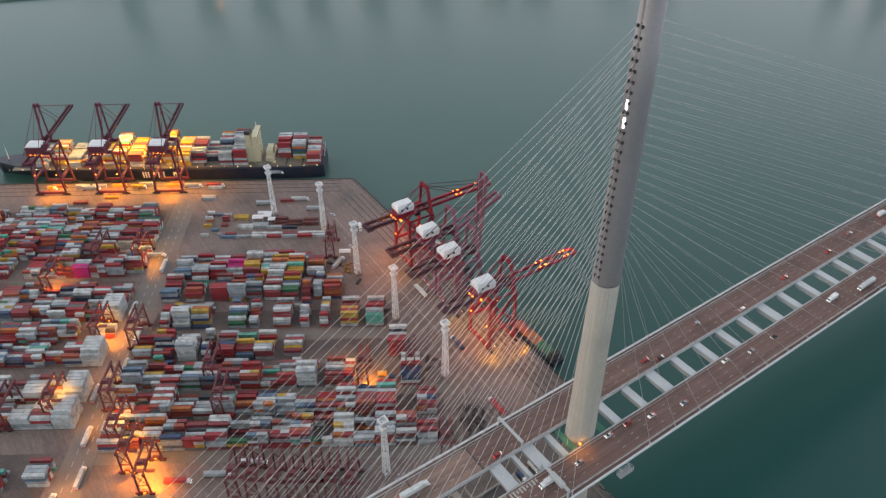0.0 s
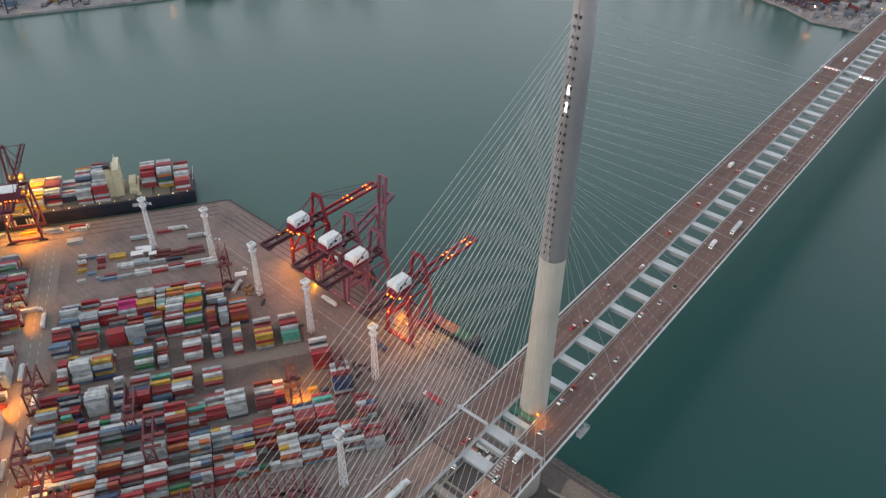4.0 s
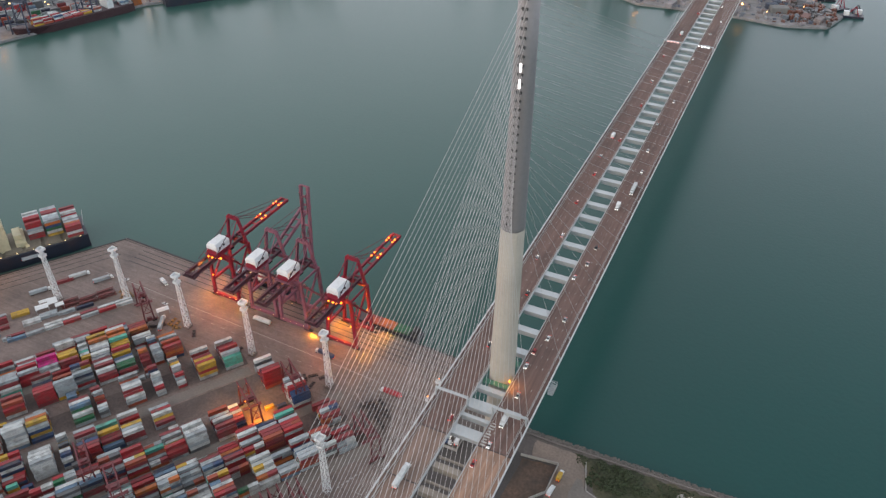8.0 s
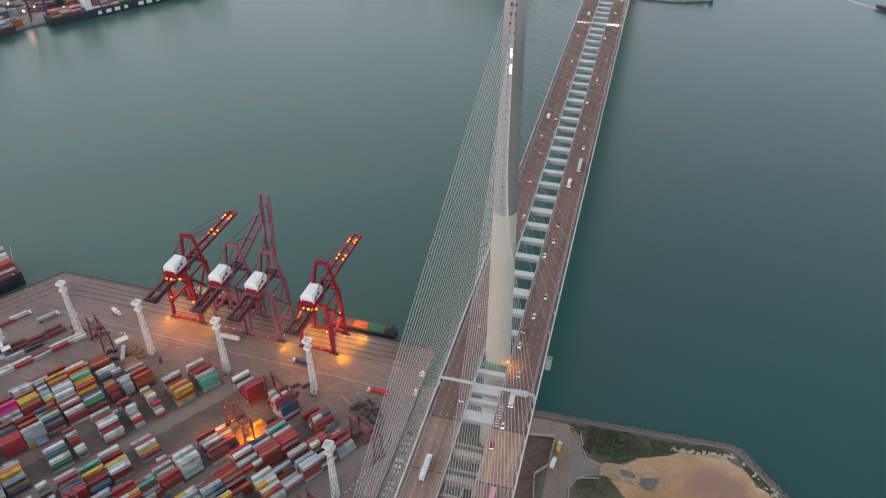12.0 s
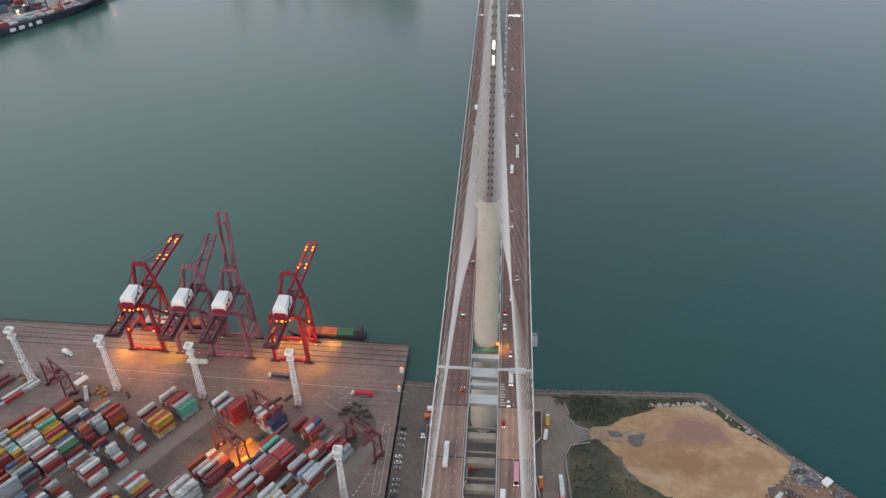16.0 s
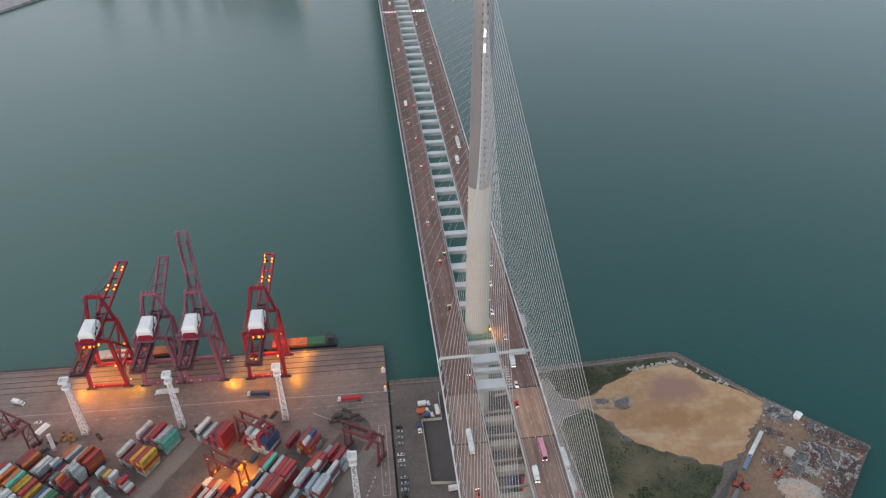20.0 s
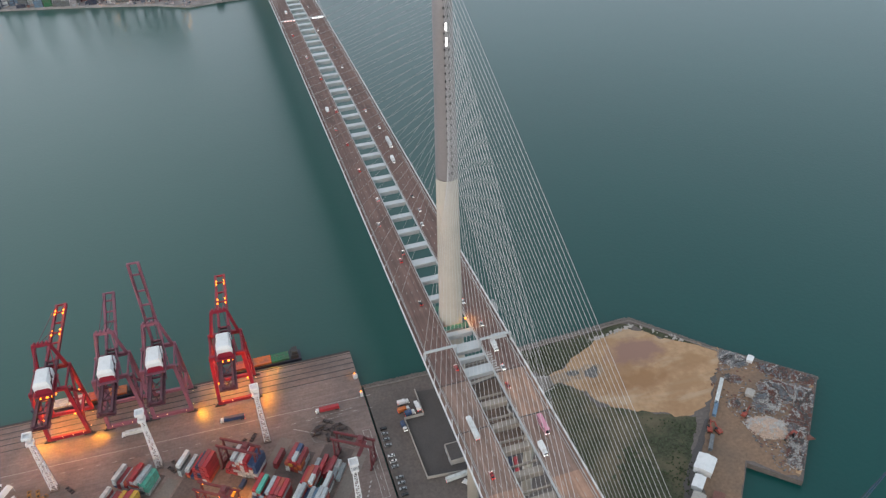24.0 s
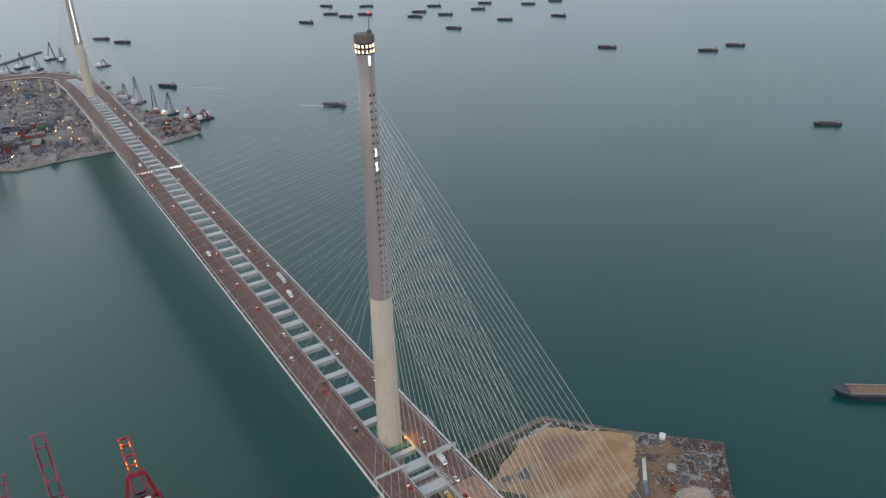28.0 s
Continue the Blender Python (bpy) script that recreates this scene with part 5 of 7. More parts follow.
for x, y, z, e in ((-136, -2, 45, 42000), (-183, -4, 40, 50000), (-160, -8, 34, 30000), (-235, 0, 42, 24000)):
    p = pose(*yard(-168, 381, 0), 0, 0, YARD) @ Vector((x, y, z))
    lamp(*p, e, (1.0, 0.52, 0.05), 1.2)


def coaster(m, length, cols, label):
    """Small feeder barge with one row of boxes and a wheelhouse at one end."""
    c = thing("feeder_barge", label, "barge", m, group="barges at the quay")
    part("hull", hull(length, 11.0, 3.0, M_HULL), None, c)
    wh = Shape()
    wh.box(-4.5, 0, 3.2, 5.5, 8.0, 3.6, bevel=0.2)
    wh.box(-4.0, 0, 6.8, 4.0, 6.0, 2.6, bevel=0.2)
    part("wheelhouse", wh, M_DARK, c)
    box_row = Shape()
    for i, col in enumerate(cols):
        for r in (-1, 0, 1):
            box_row.slot = NAMES.index(col) if rng.random() < 0.95 else pick()
            container_shape(box_row, -14.5 - 12.6 * i, r * 2.55, 3.3, 12.2)
    part("cargo", box_row.mesh("cargo", *M_BOX), None, c, "coloured containers on the barge", kind="stuff")


coaster(pose(-90, 75.0, 0, 0, 0, -1), 58, ("green", "orange", "rust"), "dark feeder barge carrying green and orange containers")
coaster(pose(-200, 79.5, 0, 0, 0, -1), 70, ("orange", "rust", "white", "grey"), "dark feeder barge with orange containers under the cranes")

# ---- headland ----
SHORE = [(-55.0, 28.5), (22.0, 26.2), (147.2, 30.0), (187.0, -16.5), (236.8, -65.5), (172.5, -131.5), (150.0, -109.5), (127.0, -135.5), (60.0, -215.0), (60.0, -900.0), (-55.0, -900.0)]
land = Shape()
land.prism(SHORE[::-1], -6.0, 4.0)
M_PATCH = paint("dusty_tarmac", (0.135, 0.112, 0.102), 0.9, vary=0.18, scale=0.05, fine=0.6, dirt=(0.075, 0.063, 0.058), dirty=0.6)
M_BUFF = paint("worn_buff_concrete", (0.26, 0.20, 0.165), 0.9, vary=0.15, scale=0.06, fine=0.7, dirt=(0.13, 0.105, 0.09), dirty=0.7)
thing("ground_headland", "dusty brown tarmac and soil of the headland", "ground", kind="structure", shape=land, material=M_PATCH)


def sand_material():
    m = paint("tan_sand", (0.41, 0.255, 0.145), 0.95, vary=0.14, scale=0.028, fine=0.3, dirt=(0.27, 0.145, 0.07), dirty=0.95, bump=0.3)
    n, l = m.node_tree.nodes, m.node_tree.links
    b = n["Principled BSDF"]
    src = b.inputs["Base Color"].links[0].from_socket
    co = next(x for x in n if x.type == "TEX_COORD")
    # wheel-smoothed streaks and pale crusts
    mp = n.new("ShaderNodeMapping")
    mp.inputs["Scale"].default_value, mp.inputs["Rotation"].default_value = (0.02, 0.11, 1.0), (0, 0, 0.25)
    l.new(co.outputs["Object"], mp.inputs["Vector"])
    t = n.new("ShaderNodeTexNoise")
    t.inputs["Scale"].default_value, t.inputs["Detail"].default_value, t.inputs["Distortion"].default_value = 1.0, 8, 0.8
    l.new(mp.outputs["Vector"], t.inputs["Vector"])
    mr = n.new("ShaderNodeMapRange")
    mr.inputs["From Min"].default_value, mr.inputs["From Max"].default_value = 0.48, 0.72
    mr.inputs["To Max"].default_value = 0.75
    l.new(t.outputs["Fac"], mr.inputs["Value"])
    mix = n.new("ShaderNodeMixRGB")
    mix.inputs["Color2"].default_value = (0.47, 0.35, 0.24, 1)
    l.new(mr.outputs["Result"], mix.inputs["Fac"])
    l.new(src, mix.inputs["Color1"])
    last = mix.outputs["Color"]
    # old spill stains: each a soft patch round its own centre, broken up by noise
    frag = n.new("ShaderNodeTexNoise")
    frag.inputs["Scale"].default_value, frag.inputs["Detail"].default_value = 0.09, 9
    l.new(co.outputs["Object"], frag.inputs["Vector"])
    for cx, cy, rx, ry, col, full in ((134, -3, 24, 12, (0.27, 0.155, 0.12), 0.95), (128, -29, 22, 10, (0.29, 0.155, 0.075), 0.9), (167, -24, 12, 8, (0.30, 0.17, 0.085), 0.8), (150, -40, 14, 6, (0.32, 0.185, 0.095), 0.7), (104, -14, 16, 6, (0.34, 0.20, 0.11), 0.6)):
        pm = n.new("ShaderNodeMapping")
        pm.inputs["Location"].default_value = (-cx / rx, -cy / ry, 0)
        pm.inputs["Scale"].default_value = (1 / rx, 1 / ry, 0)
        l.new(co.outputs["Object"], pm.inputs["Vector"])
        ln = n.new("ShaderNodeVectorMath")
        ln.operation = "LENGTH"
        l.new(pm.outputs["Vector"], ln.inputs[0])
        sm = n.new("ShaderNodeMath")
        sm.operation = "MULTIPLY_ADD"
        l.new(frag.outputs["Fac"], sm.inputs[0])
        sm.inputs[1].default_value = -1.9
        l.new(ln.outputs["Value"], sm.inputs[2])
        fr = n.new("ShaderNodeMapRange")
        fr.inputs["From Min"].default_value, fr.inputs["From Max"].default_value = 0.25, -0.35
        fr.inputs["To Max"].default_value = full
        l.new(sm.outputs["Value"], fr.inputs["Value"])
        mx = n.new("ShaderNodeMixRGB")
        mx.inputs["Color2"].default_value = (*col, 1)
        l.new(fr.outputs["Result"], mx.inputs["Fac"])
        l.new(last, mx.inputs["Color1"])
        last = mx.outputs["Color"]
    l.new(last, b.inputs["Base Color"])
    return m


M_SAND = sand_material()
M_PINKSAND = paint("reddish_sand", (0.29, 0.165, 0.125), 0.95, vary=0.2, scale=0.09, fine=0.4, dirty=0.3)
M_GRASS = paint("grass_ground", (0.046, 0.052, 0.027), 0.95, vary=0.45, scale=0.03, fine=0.6, dirt=(0.175, 0.135, 0.085), dirty=0.95, bump=0.4)
M_BLADE = paint("grass_clumps", (0.048, 0.062, 0.028), 0.9, vary=0.4, scale=0.1, fine=1.0)
M_ROCK = paint("grey_rubble", (0.165, 0.145, 0.13), 0.9, vary=0.3, scale=0.3, fine=2.0, bump=0.4)
M_REDSOIL = paint("reddish_brown_soil", (0.14, 0.088, 0.064), 0.95, vary=0.3, scale=0.09, fine=0.5, dirt=(0.06, 0.05, 0.045), dirty=0.9)
M_PALE = paint("pale_concrete", (0.38, 0.35, 0.32), 0.85, vary=0.12, scale=0.1, fine=1.5)
M_WALL = paint("grey_block_wall", (0.24, 0.23, 0.22), 0.9, vary=0.15)


def patch(name, label, cat, pts, z, mat, bump_h=0.0, cells=26, seed=1, edge=2.5):
    """Land cover with an uneven outline, slightly raised towards its middle."""
    n = len(pts)
    out, calm = [], []
    r = random.Random(seed)
    for i in range(n):
        a, b = Vector(pts[i]), Vector(pts[(i + 1) % n])
        k = max(2, int((b - a).length / 1.8))
        for j in range(k):
            p = a.lerp(b, j / k)
            calm.append(p)
            g = Vector((p.x * 0.13, p.y * 0.13, seed * 3.7))
            out.append(p + Vector((noise.noise(g), noise.noise(g + Vector((9, 5, 2))))) * edge * 1.1 + Vector((r.uniform(-0.3, 0.3), r.uniform(-0.3, 0.3))))
    c = sum(calm, Vector((0, 0))) / len(calm)
    s = Shape()
    rings = 9
    vs, fs = [], []
    m = len(out)
    for k in range(rings):
        f = 1 - k / rings - (0.03 if k else 0.0)
        for p in (out if k == 0 else calm):
            q = c + (p - c) * f
            h = bump_h * (1 - f) * (0.5 + noise.noise(Vector((q.x * 0.05, q.y * 0.05, seed)))) if k else 0.0
            vs.append((q.x, q.y, z + max(0.0, h) + 0.012 * k))
    vs.append((c.x, c.y, z + bump_h * 0.5))
    for k in range(rings - 1):
        fs += [(k * m + i, k * m + (i + 1) % m, k * m + m + (i + 1) % m, k * m + m + i) for i in range(m)]
    fs += [((rings - 1) * m + i, (rings - 1) * m + (i + 1) % m, rings * m) for i in range(m)]
    s.add(vs, fs)
    return thing(name, label, cat, kind="structure", shape=s, material=mat, smooth=True)


patch("ground_grass_north", "rough green grass strip behind the sea wall", "grass", [(44, 21.5), (57, 23.3), (100, 24.4), (142, 26.2), (146, 21), (118, 17.5), (101, 8), (89, 3), (73, -4), (62, -1), (55, 8), (53, 14)], 4.03, M_GRASS, 0.5, seed=3)
patch("ground_grass_south", "patchy green and brown grass beside the sand lot", "grass", [(53, -24), (60, -15), (70, -12), (82, -22), (87, -40), (120, -58), (142, -68), (118, -98), (100, -135), (54, -135)], 4.03, M_GRASS, 0.6, seed=4)
patch("ground_sand", "bare tan sand lot with reddish stains", "sand", [(69, -6), (84, 4), (97, 11), (112, 17.0), (137, 22.2), (152, 9.5), (172, -5), (190.5, -18.5), (178.5, -36), (165.5, -51), (153, -63), (138, -66.8), (116, -56), (96, -45), (84.5, -27), (74, -11)], 4.06, M_SAND, 1.6, seed=5, edge=3.4)
patch("ground_scrap_yard", "brown trampled soil of the scrap yard", "soil", [(190, -21), (234, -65), (172.5, -129), (150, -107), (128, -133), (104, -160), (119, -100), (150, -70), (163, -57)], 4.05, M_SOIL, 0.3, seed=7)
patch("ground_grass_east", "narrow strip of rough grass behind the sea wall", "grass", [(146, 24.5), (152, 18), (170, -1), (187, -18.5), (184, -18.5), (168, -5), (153, 9)], 4.05, M_GRASS, 0.2, seed=8, edge=1.0)
road_bits = Shape()
road_bits.prism([(36, -135), (52, -135), (50, -26), (54, -18), (67, -14), (67, -6), (57, -3), (54, 9), (50, 18), (37, 18)], 4.0, 4.02)
thing("road_headland", "worn buff concrete service road", "road", kind="structure", shape=road_bits, material=M_BUFF)
apron = Shape()
apron.prism([(71, -4.4), (57, -2.4), (53.5, 4.5), (50.5, 4.5), (49, -8), (51, -20), (54, -19), (58, -14.6), (69, -13.2)], 4.0, 4.036)
thing("road_junction", "pale concrete entrance apron of the sand lot", "road", kind="structure", shape=apron, material=M_LANE)
M_TARP = paint("dark_mud_and_sheeting", (0.115, 0.105, 0.10), 0.75, vary=0.45, scale=0.25, fine=1.1, dirt=(0.25, 0.19, 0.14), dirty=0.35)
M_DUST = paint("pale_dusty_track", (0.36, 0.25, 0.165), 0.95, vary=0.25, scale=0.12, fine=0.7, dirt=(0.17, 0.135, 0.11), dirty=0.8)
patch("ground_sand_track", "grey rutted lorry track leading on to the sand", "track", [(66, -7), (76, -5.5), (90, -5), (104, -5.5), (106, -10), (98, -14), (84, -13.5), (68, -12)], 4.62, M_DUST, 0.2, seed=51, edge=3.0)
for i, pts in enumerate(([(79, -6.8), (86.5, -5.6), (89, -8.6), (84, -11.4), (79, -9.6)], [(90.5, -8.6), (96, -7.4), (101.5, -5.6), (102.2, -8.4), (99, -10.4), (99.6, -13.6), (94, -14.4), (90, -12)])):
    tp = patch("tarpaulin", "dark muddy sheeting heaped on the sand", "tarpaulin", pts, 4.75, M_TARP, 0.5, seed=40 + i, edge=3.0)
    tagged(tp, group="tarpaulins")
    del tp["kind"]
kerb = Shape()
for pts in ([(67, -5), (58, -2), (55, 8), (52, 18)], [(67, -15), (55, -18), (51, -26), (53, -60), (55, -135)]):
    for p, q in zip(pts, pts[1:]):
        kerb.beam((*p, 4.12), (*q, 4.12), 0.6, 0.24)
thing("kerb", "pale concrete kerb along the service road", "kerb", kind="structure", shape=kerb, material=M_PALE)
pit = Shape()
pit.prism([(-35, -57), (-10.6, -60), (34, -58), (30, -21.5), (36.6, -14), (37, 8.3), (20, 6.4), (-22.8, 12.5), (-23.2, -9), (-36, -8.8)], 4.0, 4.025)
thing("ground_compound", "dark oily ground of the walled compound under the bridge", "ground", kind="structure", shape=pit, material=M_ASPHALT)
patch("ground_compound_soil", "reddish brown stained soil inside the fence", "soil", [(16, 4), (36, 7), (36, -13), (29, -21), (33, -56), (12, -56)], 4.032, M_REDSOIL, 0.05, seed=61, edge=0.6)
patch("ground_shore_verge", "pale dusty verge behind the sea wall", "soil", [(20, 21), (50, 21.5), (52, 13), (38, 9.5), (20, 8)], 4.034, M_BUFF, 0.05, seed=62, edge=1.6)
walls = Shape()
for pts in ([(-22.9, 13.2), (-23.3, -9.0), (-36.1, -8.8), (-35.3, -57.3), (-10.6, -60.2)], [(14, 5.6), (37.3, 8.7), (36.8, -14), (29.5, -22.4), (34.5, -58)]):
    for p, q in zip(pts, pts[1:]):
        walls.beam((*p, 5.1), (*q, 5.1), 0.45, 2.2)
thing("compound_wall", "grey concrete block wall round the compound", "wall", kind="structure", shape=walls, material=M_PALE)
shed = thing("flat_roofed_store", "low flat-roofed store with a pale parapet in the walled compound", "building", pose(-13.8, -46.0, 4.0, 0, 0, -1))
sb = Shape()
sb.box(0, 0, 0, 10.4, 13.4, 3.6)
part("wall", sb, M_PALE, shed)
sr = Shape()
sr.box(0, 0, 3.6, 9.8, 12.8, 0.2)
part("roof", sr, M_ASPHALT, shed)
for x, y, sx, sy in ((0, 6.5, 10.4, 0.4), (0, -6.5, 10.4, 0.4), (5.0, 0, 0.4, 12.6), (-5.0, 0, 0.4, 12.6)):
    sw = Shape()
    sw.box(x, y, 3.6, sx, sy, 0.7)
    part("parapet", sw, M_PALE, shed)
for k in range(2):
    dr = Shape()
    dr.box(-5.23, -3 + 6 * k, 0, 0.1, 3.0, 2.8)
    part("roller_door", dr, M_STEEL, shed)

# rubble revetment and sea wall
rock = Shape()
rr = random.Random(11)


def boulder(x, y, z, r):
    n = 6
    a0 = rr.uniform(0, 6)
    ring1 = [(x + r * rr.uniform(0.75, 1.1) * math.cos(a0 + i * math.pi / 3), y + r * rr.uniform(0.75, 1.1) * math.sin(a0 + i * math.pi / 3), z) for i in range(n)]
    ring2 = [(x + r * 0.6 * rr.uniform(0.7, 1.1) * math.cos(a0 + i * math.pi / 3), y + r * 0.6 * rr.uniform(0.7, 1.1) * math.sin(a0 + i * math.pi / 3), z + r * rr.uniform(0.6, 1.0)) for i in range(n)]
    rock.tube([ring1, ring2])


for a, b in zip(SHORE[:5], SHORE[1:5]):
    a, b = Vector(a), Vector(b)
    d = (b - a).normalized()
    nn = Vector((-d.y, d.x))
    L = (b - a).length
    for _ in range(int(L * 6)):
        t, o = rr.uniform(0, L), rr.uniform(-1.6, 4.8)
        p = a + d * t + nn * o
        boulder(p.x, p.y, 3.5 - max(0.0, o) * 0.8, rr.uniform(0.5, 1.25))
thing("rock_revetment", "grey rubble rock slope along the shore", "rocks", kind="stuff", shape=rock, material=M_ROCK)
wall = Shape()
pts = [(Vector(p) + o) for p, o in zip(SHORE[:5], (Vector((0, -2.5)), Vector((0, -2.5)), Vector((-1.2, -2.5)), Vector((-2, -1.5)), Vector((-2, 0))))]
for p, q in zip(pts, pts[1:]):
    wall.beam((p.x, p.y, 4.3), (q.x, q.y, 4.3), 0.8, 0.7)
thing("sea_wall", "low pale concrete sea wall", "wall", kind="structure", shape=wall, material=M_LANE)
debris = Shape()
for _ in range(70):
    t = rr.random()
    x, y = (108 + 38 * t, 17.5 + 4.5 * t) if rr.random() < 0.7 else (150 + 22 * t, 19 - 24 * t)
    debris.box(x + rr.uniform(-1.5, 1.5), y + rr.uniform(-1.2, 1.2), 4.1, rr.uniform(0.8, 2.8), rr.uniform(0.6, 1.6), rr.uniform(0.4, 1.1), rr.uniform(0, 180))
thing("broken_slabs", "broken pale concrete slabs at the edge of the sand", "rubble", kind="stuff", shape=debris, material=M_PALE)

# shrubs and tussocks
M_SHRUB = paint("dark_green_shrub", (0.03, 0.05, 0.018), 0.9, vary=0.45, scale=0.3, fine=2.0)
tuss = Shape()
for _ in range(5200):
    if rr.random() < 0.45:
        x, y = rr.uniform(46, 142), rr.uniform(-2, 23.5)
        if y < 4 + (x - 72) * 0.30 and x > 66 or (x <= 66 and y < 2) or (x < 57 and y < 15):
            continue
    else:
        x, y = rr.uniform(54.5, 138), rr.uniform(-134, -16)
        if y > -20 - max(0, x - 66) * 0.8 or y < -134 + max(0, (x - 100)) * 1.6:
            continue
    g = 0.5 + noise.noise(Vector((x * 0.06, y * 0.06, 2.0)))
    if rr.random() > g - 0.02:
        continue
    h, r = rr.uniform(0.25, 0.7) * (0.6 + g), rr.uniform(0.3, 0.75)
    a0 = rr.uniform(0, 6)
    z = 4.0 + 0.15
    base = [(x + r * math.cos(a0 + i * 1.256), y + r * math.sin(a0 + i * 1.256), z) for i in range(5)]
    tip = [(x + r * 0.5 * math.cos(a0 + 0.5 + i * 1.256) + rr.uniform(-.2, .2), y + r * 0.5 * math.sin(a0 + 0.5 + i * 1.256), z + h * rr.uniform(0.6, 1.2)) for i in range(5)]
    tuss.tube([base, tip])
for _ in range(260):
    if rr.random() < 0.55:
        x, y = rr.uniform(56, 108), rr.uniform(4, 22.5)
        if y < 5 + (x - 80) * 0.42:
            continue
    else:
        x, y = rr.gauss(85, 6), rr.gauss(-94, 7)
    for _ in range(5):
        px, py, r = x + rr.uniform(-1.2, 1.2), y + rr.uniform(-1.2, 1.2), rr.uniform(0.4, 0.9)
        a0 = rr.uniform(0, 6)
        tuss.tube([[(px + r * f * math.cos(a0 + i * 1.047), py + r * f * math.sin(a0 + i * 1.047), 4.1 + h * r * 1.7) for i in range(6)] for f, h in ((0.8, 0.0), (1.1, 0.45), (0.5, 0.95))])
thing("grass_tussocks", "rough green tussocks and weeds", "grass", kind="stuff", shape=tuss, material=M_BLADE)


# ---- scrap yard ----
SCRAP_SIZE = 0.38
M_SCRAP = [paint("scrap_" + n, c, 0.6, metal=mt, vary=0.3, scale=0.5, fine=3.0) for n, c, mt in (("grey", (0.21, 0.21, 0.22), 0.1), ("dark", (0.085, 0.078, 0.076), 0.1), ("rust", (0.17, 0.07, 0.05), 0.1), ("pale", (0.46, 0.44, 0.42), 0.0), ("timber", (0.53, 0.40, 0.32), 0.0), ("blue_grey", (0.16, 0.18, 0.205), 0.1))]


def on_land(x, y):
    """True inside the headland, a metre from its edge."""
    hit = False
    for (x0, y0), (x1, y1) in zip(SHORE, SHORE[1:] + SHORE[:1]):
        if (y0 > y) != (y1 > y) and x + 1.2 < (x1 - x0) * (y - y0) / (y1 - y0) + x0:
            hit = not hit
    return hit


def scrap_heap(cx, cy, rx, ry, h, mix, count, turn=0.0, size=1.0):
    s = Shape()
    c, sn = math.cos(radians(turn)), math.sin(radians(turn))
    for _ in range(int(count * 2.6)):
        a, f = rr.uniform(0, 2 * math.pi), math.sqrt(rr.random()) * rr.uniform(0.85, 1.18)
        px, py = rx * f * math.cos(a), ry * f * math.sin(a)
        x, y = cx + px * c - py * sn, cy + px * sn + py * c
        if not on_land(x, y):
            continue
        z = 4.0 + 0.7 * h * max(0.0, 1 - f * f) * rr.uniform(0.5, 1.0)
        q = 0.5 + 0.9 * noise.noise(Vector((x * 0.14, y * 0.14, 4.0)))
        s.slot = mix[int(max(0.0, min(0.99, q)) * len(mix))] if rr.random() < 0.75 else rr.choice(mix if mix[0] == 4 else (0, 1, 2, 3, 3, 5))
        p = Vector((x, y, z + 0.2))
        d = Vector((rr.uniform(-1, 1), rr.uniform(-1, 1), rr.uniform(-0.35, 0.35))).normalized()
        L = rr.uniform(0.7, 2.6) * size * (rr.choice((1, 1, 1, 1, 2.4)))
        wd = rr.uniform(0.2, 1.1) ** 1.6 * size * 1.2
        s.beam(tuple(p - d * L / 2), tuple(p + d * L / 2), wd, wd * rr.uniform(0.3, 0.7))
    # settled mass under the loose pieces
    s.slot = 2 if 2 in mix else mix[0]
    rings_ = []
    for f in (1.0, 0.75, 0.5, 0.25, 0.05):
        rings_.append([])
        for i in range(18):
            a = 2 * math.pi * i / 18
            px, py = rx * f * math.cos(a), ry * f * math.sin(a)
            bx, by, k = cx + px * c - py * sn, cy + px * sn + py * c, 1.0
            while k > 0.1 and not on_land(cx + (bx - cx) * k, cy + (by - cy) * k):
                k -= 0.08
            rings_[-1].append((cx + (bx - cx) * k, cy + (by - cy) * k, 4.03 + 0.42 * h * (1 - f * f)))
    s.tube(rings_)
    return s


